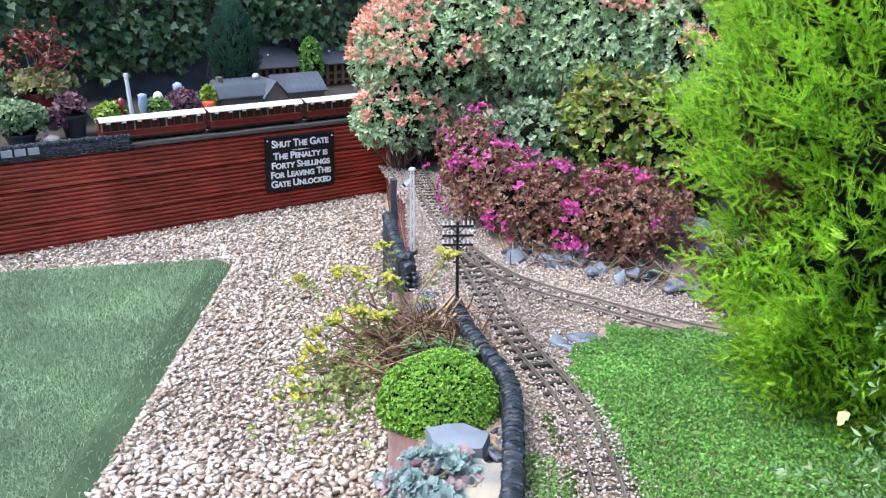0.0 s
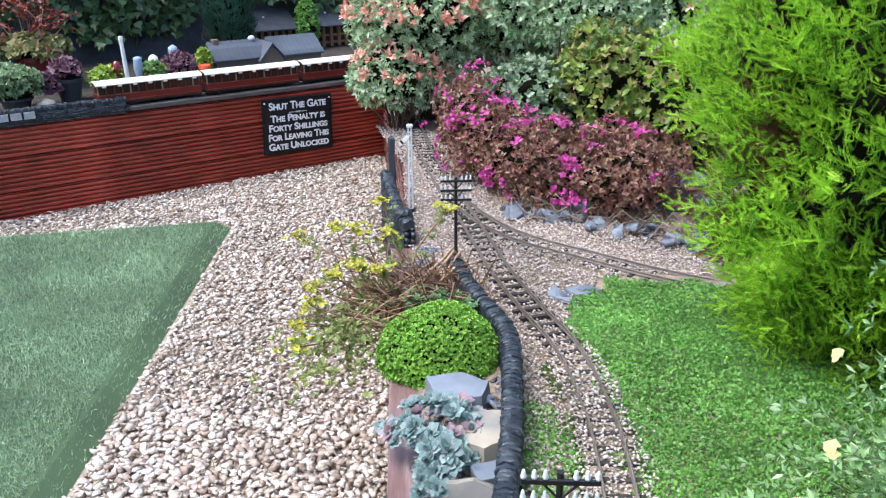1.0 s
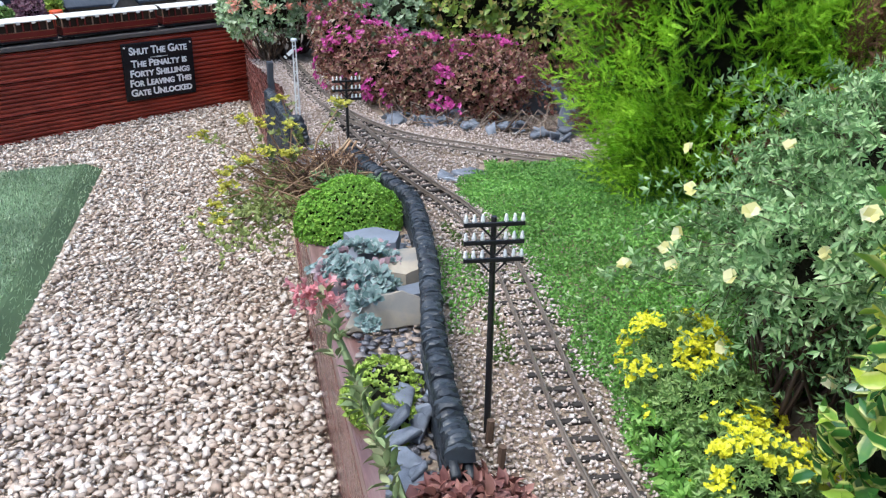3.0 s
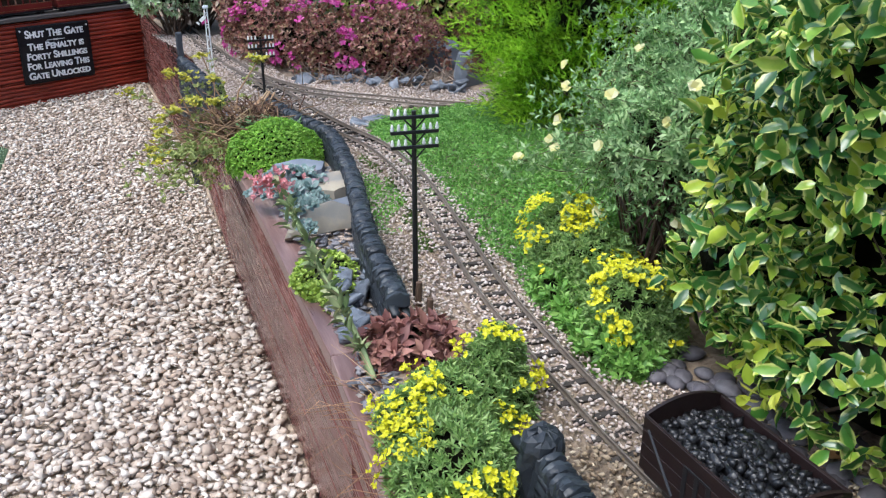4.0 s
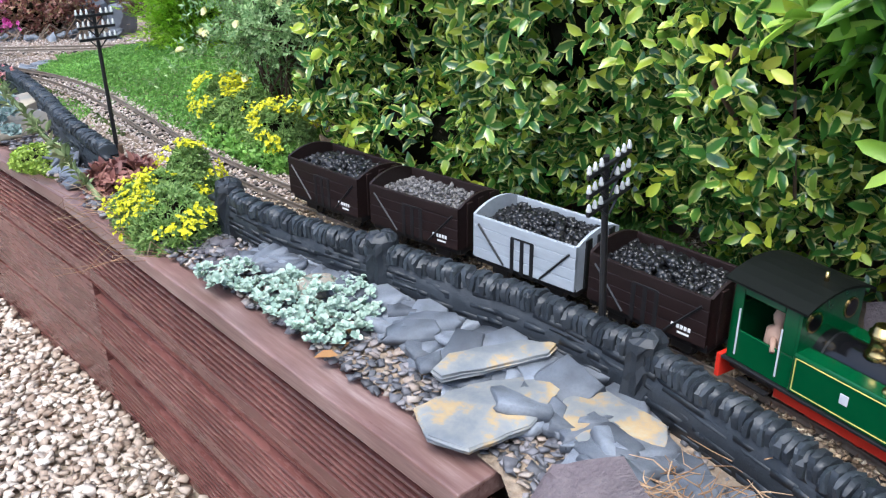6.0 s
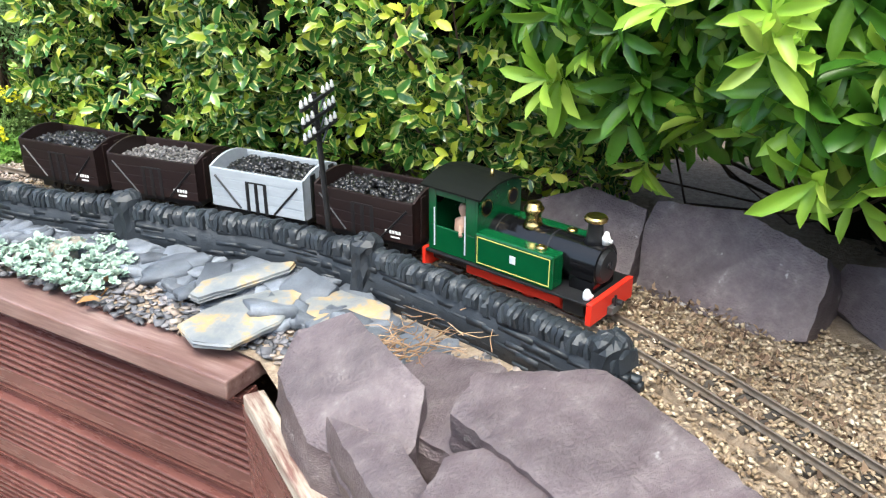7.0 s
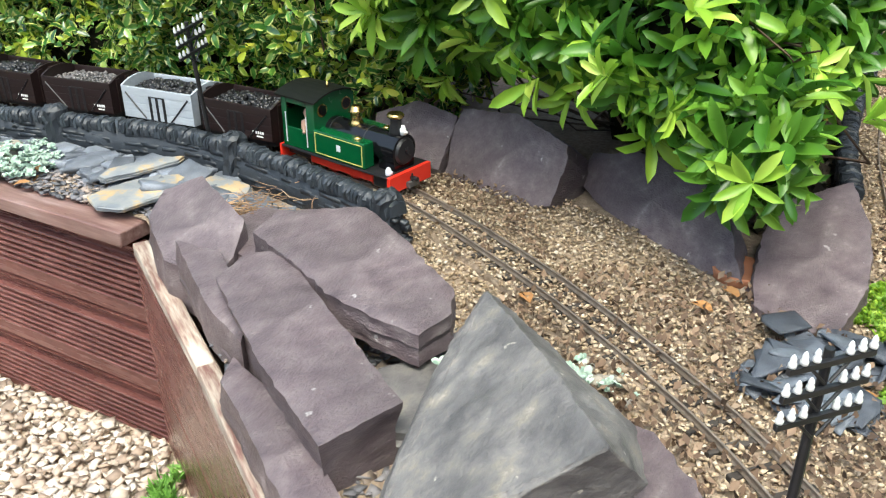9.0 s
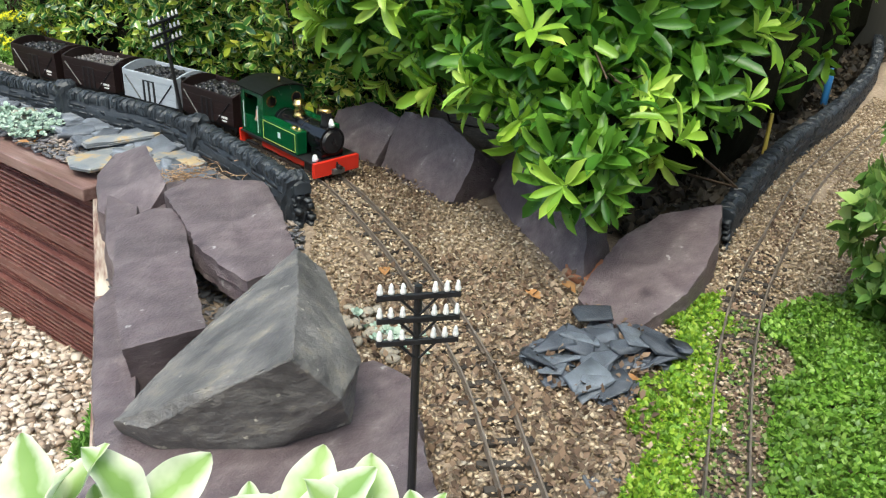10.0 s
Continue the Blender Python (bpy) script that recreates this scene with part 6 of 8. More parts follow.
hull_rock("slate_boulder", "large grey angular slate boulder with a buff streak",
          [(.332, -1.1, .613), (.362, -1.12, .58), (.26, -1.215, .627), (.177, -1.332, .632), (.13, -1.292, .6), (.278, -1.308, .576), (.222, -1.35, .575), (.064, -1.24, .546), (.046, -1.2, .542), (.221, -1.12, .575), (.3, -1.085, .57),
           (.256, -1.318, .508), (.17, -1.3, .508), (.078, -1.23, .508), (.058, -1.183, .508), (.33, -1.12, .508), (.29, -1.07, .508), (.14, -1.13, .508)], M_GREYROCK, 6)
rock("slate_rock", "grey rock behind the pink azaleas", (.47, 2.5, .5), (.16, .1, .1), 10, M_SLATE, 13, (10, 0))
rock("slate_rock", "dark upright slate beside the cypress", (.56, 2.28, .5), (.11, .05, .13), 40, M_SLATE, 14, (8, 0))
split_rock("pale_stone", "pale sandy stone block between the succulents", [(.075, 1.295, .515), (.15, 1.305, .519), (.158, 1.24, .512), (.125, 1.215, .508), (.07, 1.235, .506)], .05, M_PALESTONE, 15, .004, .004, .002, group="bed stones")
split_rock("arched_stone", "arched pale grey stone on edge", [(.035, 1.07, .472), (.05, 1.085, .5), (.085, 1.105, .522), (.125, 1.11, .526), (.155, 1.115, .51), (.168, 1.1, .476)], .035, M_PALESTONE, 16, .002, .004, .0025, (0, .8, -.5), group="bed stones")
rock("small_stone", "small dark grey stone beside the black wall", (.14, 1.18, .478), (.05, .04, .04), 30, M_SLATE, 17, group="bed stones", rough=.003)
split_rock("pale_stone", "flat pale blue stone behind the echeverias", [(.0, 1.4, .508), (.06, 1.418, .512), (.105, 1.4, .51), (.1, 1.36, .505), (.03, 1.35, .502)], .05, M_SLATE, 18, .003, .004, .002, group="bed stones")


def slate_mesh(g, mt, n=7, thick=.1):
    """A split piece of slate about one metre across, lying flat."""
    a = np.sort(g.uniform(0, 2 * math.pi, n) * .5 + np.linspace(0, 2 * math.pi, n, endpoint=False) * .75)
    r = g.uniform(.36, .55, n)
    el = g.uniform(.5, .95)
    x, y = r * np.cos(a), r * np.sin(a) * el
    rings = []
    for s_, z in ((.94, -thick / 2), (1.0, -thick * .15), (.985, thick * .3), (.9, thick / 2)):
        rings.append(np.column_stack([x * s_ + g.normal(0, .012, n), y * s_ + g.normal(0, .012, n), np.full(n, z) + g.normal(0, thick * .07, n)]))
    v = np.vstack(rings + [[[0, 0, thick * .5]], [[0, 0, -thick * .5]]])
    f = []
    for q in range(3):
        for k in range(n):
            b = (k + 1) % n
            f += [(q * n + k, q * n + b, (q + 1) * n + b), (q * n + k, (q + 1) * n + b, (q + 1) * n + k)]
    for k in range(n):
        f += [(3 * n + k, 3 * n + (k + 1) % n, 4 * n), ((k + 1) % n, k, 4 * n + 1)]
    return mesh_of("slate_piece", v, np.array(f), mt)


# darkened copy of the slate colour, with the pile's shade in it
M_SLATESHADED = material("shaded_blue_slate", [(0, (.035, .04, .05)), (.5, (.085, .096, .118)), (.85, (.15, .17, .2)), (1, (.33, .35, .36))], scale=35, rough=.42, bump=.5, rnd=.8, stain=.4, dist=.003, fine=120)
gs = np.random.default_rng(77)
SLATES = [slate_mesh(gs, M_SLATE, int(gs.integers(5, 9)), gs.uniform(.09, .16)) for _ in range(10)]
FLAKES = [slate_mesh(gs, M_SLATESHADED, int(gs.integers(5, 8)), gs.uniform(.035, .06)) for _ in range(9)]


def slate(x, y, size, z=None, yaw=None, tilt=8, pool=None, label="loose piece of blue-grey slate", long=1.0):
    me = (pool or SLATES)[gs.integers(len(pool or SLATES))]
    o = obj("slate_piece", me, m=Matrix.Translation((x, y, (BED if z is None else z) + size * .045)) @ Matrix.Rotation(gs.uniform(0, 6.28) if yaw is None else radians(yaw), 4, "Z")
            @ Matrix.Rotation(radians(gs.normal(0, tilt)), 4, "X") @ Matrix.Rotation(radians(gs.normal(0, tilt)), 4, "Y") @ Matrix.Diagonal((size * long, size, size, 1)))
    return tagged(o, label, "slate", "loose slates")


def w3x(y):
    return float(np.interp(-y, [-p[1] for p in WALL3], [p[0] for p in WALL3]))


def capx(y):
    return float(np.interp(-y, [-p[1] for p in FRONT[2:5]], [p[0] for p in FRONT[2:5]])) + .07


# loose slates between the near cap board and the curved wall
for k in range(240):
    y = gs.uniform(-.56, .24)
    a, b = capx(y) + .02, w3x(y) - .03
    x = a + (b - a) * (gs.uniform(0, 1) ** .7)
    if y > -.02 and x < a + (b - a) * .5:
        continue
    slate(x, y, gs.uniform(.03, .1), BED + gs.uniform(-.002, .014), label="loose piece of blue-grey slate in the bed")
def thin_slab(label, pts, z, seed, tilt=0.0):
    split_rock("slate_slab", label, [(x, y, z + tilt * (x - pts[0][0])) for x, y in pts], .009, M_SLATERUST, seed, 0, .003, .0012, category="slate", group="loose slates")


thin_slab("long flat rust-tinged slate slab", [(.379, -.228), (.411, -.21), (.5, -.229), (.536, -.255), (.509, -.271), (.381, -.245)], .497, 31)
thin_slab("broad rust-stained slate slab", [(.331, -.272), (.405, -.265), (.507, -.3), (.496, -.32), (.419, -.361), (.344, -.361), (.32, -.321)], .488, 32)
thin_slab("grey slate slab with yellow rust stains", [(.496, -.32), (.53, -.349), (.543, -.43), (.519, -.455), (.48, -.47), (.44, -.42), (.46, -.36)], .484, 33)
slate(.43, -.06, .07, .478, 30, 5)
slate(.44, -.12, .09, .478, -10, 5)
slate(.40, .05, .075, .474, 60, 6)
slate(.36, .2, .08, .476, -60, 10)
slate(.345, .12, .06, .48, 20, 10)
for k in range(14):
    slate(gs.uniform(.12, .19), gs.uniform(.72, .98), gs.uniform(.03, .07), BED + gs.uniform(0, .015), tilt=18)
for k in range(10):
    slate(gs.uniform(.07, .13), gs.uniform(1.28, 1.42), gs.uniform(.03, .06), BED + gs.uniform(0, .02), tilt=25)
for x, y, s_ in ((.185, 1.86, .075), (.245, 1.875, .09), (.21, 1.83, .05), (.29, 1.87, .05)):
    slate(x, y, s_, tilt=4, label="flat blue slate beside the moss")
for k in range(46):
    u_ = gs.uniform(0, 1)
    slate(.02 + .5 * u_ + gs.normal(0, .02), 2.34 - .2 * u_ + abs(gs.normal(0, .06)), gs.uniform(.03, .085), BED + gs.uniform(0, .02), tilt=20, label="blue-grey slate edging the azalea bank")
for k in range(50):
    slate(.618 + gs.uniform(-.085, .085), -1.372 + gs.uniform(-.065, .065), gs.uniform(.05, .1), BED + .005 + .02 * k / 50, tilt=5, pool=FLAKES, label="thin slate flake, coloured darker for shade, in a small pile by the track")
for k in range(8):
    slate(gs.uniform(-.16, -.08), gs.uniform(1.93, 2.08), gs.uniform(.03, .07), tilt=8)
for k in range(7):
    slate(gs.uniform(.3, .5), gs.uniform(-1.6, -1.5), gs.uniform(.02, .035), tilt=10)

M_PEBBLE = material("dark_pebble", [(0, (.05, .045, .05)), (.6, (.11, .1, .115)), (1, (.2, .19, .2))], scale=50, rough=.6, bump=.2, rnd=.5)


def pebble_mesh(mt, seed):
    g = np.random.default_rng(seed)
    bm = bmesh.new()
    bmesh.ops.create_icosphere(bm, subdivisions=2, radius=.5)
    for v in bm.verts:
        v.co *= 1 + .22 * noise.noise(v.co * 2.5 + Vector((seed, 0, 0)))
        v.co.z *= .5
        v.co.y *= .8
    return from_bm("pebble", bm, mt, True)


PEB = [pebble_mesh(M_PEBBLE, k) for k in range(3)]
PALE = [pebble_mesh(M_PALESTONE, k + 9) for k in range(3)]


def pebble(x, y, size, pool, label, z=BED):
    o = obj("pebble", pool[gs.integers(3)], m=Matrix.Translation((x, y, z + size * .15)) @ Matrix.Rotation(gs.uniform(0, 6.28), 4, "Z") @ Matrix.Diagonal((size, size, size, 1)))
    tagged(o, label, "pebble", "pebbles")


for k in range(70):
    u_ = gs.uniform(0, 1)
    pebble(.525 + .11 * u_ + abs(gs.normal(0, .045)), .6 - .27 * u_ + gs.normal(0, .03), gs.uniform(.02, .042), PEB, "smooth dark pebble below the hedge")
for k in range(40):
    pebble(gs.normal(.43, .02), gs.normal(-1.13, .05), gs.uniform(.012, .024), PALE, "small white pebble beside the track", BED + .008)
for k in range(16):
    pebble(gs.uniform(.4, .52), gs.uniform(-.42, -.28), gs.uniform(.008, .018), PALE, "small cream pebble between slates", BED + .006)
for k in range(18):
    pebble(gs.normal(.345, .02), gs.normal(-1.075, .02), gs.uniform(.008, .018), PALE, "small pale pebble between the rocks", BED + .03)
pebble(.36, .055, .07, PALE, "large pale blue pebble among pale succulents", BED + .004)
pebble(.33, .09, .05, PALE, "pale rounded pebble among succulents", BED + .004)
for k in range(9):
    pebble(gs.uniform(.24, .32), gs.uniform(.2, .32), gs.uniform(.018, .032), PEB, "grey pebble beside the cap board", BED)


# ---------------------------------------------------------------- succulents and low flowers
def rosette(g, at, r, up, mt, rings=((5, .35, .55), (7, .75, .8), (8, 1.15, 1.0)), width=1.0):
    P, R, S = [], [], []
    at, up = np.array([at], float), np.array([up], float)
    for k, sp, ln in rings:
        p, rr, s_ = whorls(at, up, k, r * ln, g, sp, 0, 0, .03)
        P.append(p); R.append(rr); S.append(s_)
    return leaf_mesh("rosette", np.vstack(P), np.vstack(R), np.concatenate(S), mt, *T_OVAL, width=width)


M_ECH = leafy("powdery_blue_echeveria", [(0, (.08, .14, .125)), (.5, (.17, .25, .235)), (.85, (.28, .37, .345)), (1, (.36, .3, .3))], rough=.6, trans=.1, margin=(.85, 1.0, (.44, .4, .4)))
M_ECHPINK = leafy("pinkish_echeveria", [(0, (.2, .13, .145)), (.6, (.33, .22, .235)), (1, (.42, .37, .37))], rough=.6, trans=.1)
M_ECHFL = leafy("coral_pink_flower", [(0, (.6, .18, .2)), (.6, (.72, .32, .34)), (1, (.8, .5, .48))], rough=.5, trans=.3)
M_STALK = leafy("pale_green_stalk", [(0, (.12, .18, .06)), (.6, (.24, .3, .13)), (1, (.38, .34, .2))], rough=.6, trans=.1)
ge = np.random.default_rng(88)
ech = thing("echeveria_clump", "blue-grey echeveria rosettes spilling over the cap board", "succulent")
for k in range(64):
    a, r = ge.uniform(0, 6.28), math.sqrt(ge.uniform(0, 1))
    x, y = .01 + .085 * r * math.cos(a) + .03, 1.27 + .085 * r * math.sin(a)
    if k > 46:
        x, y = ge.uniform(.035, .1), ge.uniform(1.06, 1.2)
    z = BED + .045 * (1 - r * r) + .02
    up = unit(np.array([(x - .03) * 3 - .25, (y - 1.27) * 3 - .3, .8]))
    obj("rosette", rosette(ge, (x, y, z), ge.uniform(.014, .0225), up, M_ECHPINK if (k < 9) else M_ECH, ((5, .25, .45), (6, .6, .7), (8, .95, .9), (9, 1.25, 1.0)), .85), ech)["kind"] = "stuff"
fl_at = np.array([.045, .813, .667])
stalk = thing("succulent_stalk", "leaning succulent stalk with a coral-pink flower head", "succulent")
pa = np.array([[.17, .6, BED], [.14, .67, .525], [.085, .75, .61]]); pb = np.array([[.14, .67, .525], [.085, .75, .61], fl_at])
obj("stem", twigs("stem", pa, pb, np.array([.008, .0075, .006]), M_STALK, .03, 1), stalk)
tt = ge.uniform(0, 1, 46)
sp = pa[0] * (1 - tt)[:, None] + fl_at * tt[:, None] + ge.normal(0, .004, (46, 3)) + np.array([0, 0, .012]) * np.sin(tt * 3.1)[:, None]
P, R, S = whorls(sp, np.tile(unit(fl_at - pa[0]), (46, 1)), 3, .024, ge, .8, 0)
o = obj("stem_foliage", leaf_mesh("stem_foliage", P, R, S, M_STALK, *T_LEAF, width=.5), stalk); o["kind"] = "stuff"
q = fl_at + ge.normal(0, .0125, (60, 3)) * np.array([1.2, 1, .7])
P, R, S = whorls(q, unit(q - fl_at + np.array([0, 0, .01])), 5, .0095, ge, .7, .3)
o = obj("flower_head", leaf_mesh("flower_head", P, R, S, M_ECHFL, *T_LEAF, width=.7), stalk, "coral pink flower head"); o["kind"] = "stuff"


def clump(name, label, ells, n, k, length, mt, seed, category="sedum", tp=T_DIA, width=1.1, flowers=None, dark=True, lump=.15, spread=.8, depth=.02, zmin=None):
    """A low cushion plant: dense small leaf whorls over a mound, and flower heads."""
    t = thing(name, label, category)
    zm = BED - .02 if zmin is None else zmin
    # near-black hull again, painting shade between the cushion's leaves
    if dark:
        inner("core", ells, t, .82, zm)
    P, R, S = coat(ells, n, k, length, seed, depth, spread, .4, lump, 12, zm + .005)
    o = obj("leaves", leaf_mesh("leaves", P, R, S, mt, *tp, width=width), t); o["kind"] = "stuff"
    if flowers:
        fm, fn, fl, lift, thr = flowers
        g = np.random.default_rng(seed + 1)
        p, nn = surface(ells, fn, seed + 2, zm + .02, lump, 12)
        sel = (nn[:, 2] > .12) & (wobble(p, 24, seed) > thr)
        p, nn = p[sel] + nn[sel] * lift * g.uniform(.4, 1.2, (sel.sum(), 1)), nn[sel]
        P, R, S = whorls(p, nn, 5, fl, g, 1.0, .5, 0)
        o = obj("blossom", leaf_mesh("blossom", P, R, S, fm, *T_DIA, width=1.3), t, "bright yellow blossom"); o["kind"] = "stuff"
    return t


M_SEDUM = leafy("bright_green_sedum", [(0, (.12, .27, .025)), (.5, (.25, .48, .05)), (.85, (.4, .62, .09)), (1, (.5, .68, .17))], rough=.5, trans=.3)
clump("sedum_mound", "dome of bright green sedum", [(-.008, 1.545, BED + .005, .112, .12, .088)], 9500, 6, .0056, M_SEDUM, 201, lump=.12, width=1.1)
M_LIME = leafy("lime_sedum", [(0, (.16, .26, .03)), (.5, (.33, .46, .06)), (1, (.52, .6, .13))], rough=.5, trans=.25)
clump("lime_sedum", "patch of lime-green sedum beside the slates", [(.105, .925, BED, .05, .085, .014), (.13, .84, BED, .03, .05, .012)], 1600, 6, .0085, M_LIME, 203)
M_FERNY = leafy("ferny_green_sedum", [(0, (.09, .18, .04)), (.5, (.2, .33, .08)), (1, (.36, .48, .17))], rough=.5, trans=.25)
M_YFL = leafy("yellow_blossom", [(0, (.62, .58, .015)), (.5, (.8, .77, .02)), (1, (.86, .84, .08))], rough=.5, trans=.35)
clump("yellow_sedum", "bushy green sedum covered in yellow flowers", [(.25, .4, BED, .075, .09, .075), (.27, .5, BED, .07, .08, .07), (.315, .53, BED, .05, .06, .095), (.22, .47, BED, .05, .07, .06)], 7600, 7, .0115, M_FERNY, 205, width=.4, flowers=(M_YFL, 9000, .0052, .018, .17), lump=.3)
clump("yellow_sedum", "green sedum with yellow flowers below the potentilla", [(.5, .9, .5, .055, .075, .085), (.53, .82, .49, .07, .065, .08), (.54, .66, .49, .065, .075, .08), (.52, .74, .48, .05, .06, .06)], 7400, 7, .0115, M_FERNY, 207, width=.4, flowers=(M_YFL, 10000, .0056, .02, .07), lump=.3)
M_FERN = leafy("feathery_green", [(0, (.1, .24, .035)), (.6, (.21, .41, .07)), (1, (.35, .54, .14))], rough=.5, trans=.3)
clump("feathery_groundcover", "feathery bright green plant spilling to the track", [(.49, .8, BED, .06, .16, .045), (.51, .63, BED, .06, .08, .05)], 1800, 6, .017, M_FERN, 209, "ground cover", width=.6)
M_PALESED = leafy("pale_blue_green_sedum", [(0, (.26, .38, .3)), (.5, (.42, .54, .45)), (.9, (.58, .66, .56)), (1, (.6, .5, .42))], rough=.65, trans=.1)
gp = np.random.default_rng(211)
pale = thing("pale_sedum", "mat of pale blue-green sedum rosettes", "succulent")
SEDUM_MAT = [(.215, .165), (.265, .2), (.3, .15), (.335, .1), (.37, .05), (.42, .03), (.4, -.06), (.345, -.1), (.29, -.08), (.265, .04)]
for x, y in fill(SEDUM_MAT, .0086, gp, .5):
    if noise.noise(Vector((x * 22, y * 22, 1))) < -.28:
        continue
    z = BED + .014 + .014 * noise.noise(Vector((x * 30, y * 30, 4))) + gp.uniform(0, .012)
    obj("rosette", rosette(gp, (x, y, z), gp.uniform(.0075, .0115), unit(np.array([gp.normal(-.15, .3), gp.normal(-.1, .3), 1])), M_PALESED, ((4, .4, .7), (5, 1.0, 1.0)), 1.05), pale)["kind"] = "stuff"
few = thing("pale_sedum", "few pale sedum rosettes between rocks and track", "succulent")
for k in range(34):
    x, y = (gp.normal(.43, .014), gp.normal(-1.17, .03)) if k < 20 else (gp.normal(.33, .018), gp.normal(-1.08, .014))
    obj("rosette", rosette(gp, (x, y, BED + (.014 if k < 20 else .05)), gp.uniform(.008, .013), unit(np.array([gp.normal(0, .3), gp.normal(-.2, .3), 1])), M_PALESED, ((4, .4, .7), (5, 1.0, 1.0)), 1.05), few)["kind"] = "stuff"
M_REDSUC = leafy("red_brown_succulent", [(0, (.1, .035, .03)), (.5, (.22, .09, .075)), (.85, (.36, .18, .14)), (1, (.45, .3, .24))], rough=.55, trans=.15)
clump("red_succulent", "red-brown succulent with dried leaves by the pole", [(.225, .665, BED, .06, .055, .04)], 190, 7, .026, M_REDSUC, 213, "succulent", T_LEAF, .6, spread=.9)
for k in range(3):
    bm = bmesh.new(); rod(bm, (0, 0, -.02), (.003, .002, .038 - .006 * k), .0055, .005, 8)
    o = obj("wooden_stub", from_bm("wooden_stub", bm, M_TWIG), m=pose(.247 + .012 * k, .80 - .045 * k, BED)); tagged(o, "short weathered wooden stub beside the pole", "stake", "stubs")

# dry flowering sedum over the cap board
gd = np.random.default_rng(221)
dry = thing("dry_sedum", "leggy sedum with straw stems and yellow flower heads", "sedum")
n = 260
a = np.column_stack([gd.normal(-.07, .05, n), gd.normal(1.74, .05, n), np.full(n, BED)])
b = a + np.column_stack([gd.normal(-.06, .07, n), gd.normal(-.05, .06, n), gd.uniform(.0, .1, n)])
obj("dry_straw", twigs("dry_straw", a, b, gd.uniform(.0012, .003, n), M_DRY, .2, 3), dry)["kind"] = "stuff"
a = np.column_stack([gd.normal(-.045, .035, 330), gd.normal(1.755, .045, 330), np.full(330, BED)])
b = a + np.column_stack([gd.normal(-.03, .05, 330), gd.normal(-.02, .05, 330), gd.uniform(.02, .1, 330)])
obj("dead_growth", twigs("dead_growth", a, b, gd.uniform(.0012, .0026, 330), M_DEADSTEM, .22, 13), dry, "brown dead stems")["kind"] = "stuff"
heads = np.array([(-.255, 1.735, .633), (-.38, 1.85, .56), (-.053, 1.892, .635), (-.27, 1.62, .55), (-.196, 1.885, .644), (-.2, 1.68, .575), (-.28, 1.55, .5), (-.25, 1.47, .5), (-.14, 1.66, .58), (-.26, 1.58, .53), (-.22, 1.79, .61), (-.24, 1.66, .56), (-.16, 1.8, .6)])
foot = np.column_stack([gd.normal(-.09, .03, len(heads)), gd.normal(1.73, .03, len(heads)), np.full(len(heads), BED)])
obj("flowering_straw", twigs("flowering_straw", foot, heads, .0034, M_DRY, .12, 5), dry)["kind"] = "stuff"
q = np.repeat(heads, 17, 0) + gd.normal(0, .011, (len(heads) * 17, 3)) * np.array([1, 1, .5])
P, R, S = whorls(q, np.tile([0, 0, 1.0], (len(q), 1)), 5, .0105, gd, 1.0, .5)
M_OLIVEFL = leafy("olive_yellow_flower", [(0, (.28, .27, .03)), (.6, (.5, .47, .05)), (1, (.68, .62, .08))], rough=.6, trans=.25)
obj("blossom", leaf_mesh("blossom", P, R, S, M_OLIVEFL, *T_DIA, width=1.2), dry)["kind"] = "stuff"
tt = gd.uniform(.45, .97, len(heads) * 9)
ix = gd.integers(0, len(heads), len(tt))
q = np.vstack([foot[ix] * (1 - tt)[:, None] + heads[ix] * tt[:, None] + gd.normal(0, .007, (len(tt), 3)), np.column_stack([gd.normal(-.2, .05, 260), gd.normal(1.57, .08, 260), gd.uniform(.42, .51, 260)])])
P, R, S = whorls(q, np.tile([-.2, -.2, .8], (len(q), 1)), 6, .014, gd, .9, .3)
obj("leaves", leaf_mesh("leaves", P, R, S, leafy("olive_green_sedum", [(0, (.13, .17, .04)), (.6, (.28, .33, .09)), (1, (.42, .44, .17))], rough=.6), *T_DIA, width=.8), dry)["kind"] = "stuff"
q = np.column_stack([gd.uniform(-.1, .06, 160), gd.normal(1.675, .02, 160), gd.uniform(BED, BED + .06, 160)])
P, R, S = whorls(q, np.tile([-.1, -.2, 1.0], (len(q), 1)), 7, .015, gd, .8, .4)
obj("fleshy_foliage", leaf_mesh("fleshy_foliage", P, R, S, leafy("fleshy_green_sedum", [(0, (.1, .19, .07)), (.6, (.22, .36, .15)), (1, (.34, .46, .24))], rough=.5), *T_LEAF, width=.5), dry, "fleshy green shoots")["kind"] = "stuff"
q = np.column_stack([gd.uniform(-.12, .06, 20), gd.normal(1.69, .03, 20), gd.uniform(BED, BED + .03, 20)])
a = np.array([(-.02, 1.86, .55), (-.05, 1.8, .55), (-.03, 1.83, .56), (-.07, 1.82, .54), (0, 1.84, .53), (-.04, 1.88, .55), (-.02, 1.79, .54)]); b = a + np.array([-.13, -.26, -.1]) + gd.normal(0, .035, a.shape)
obj("bent_straw", twigs("bent_straw", a, b, .0035, M_DRY, .06, 7), dry, "bent straw-coloured dead stems")["kind"] = "stuff"

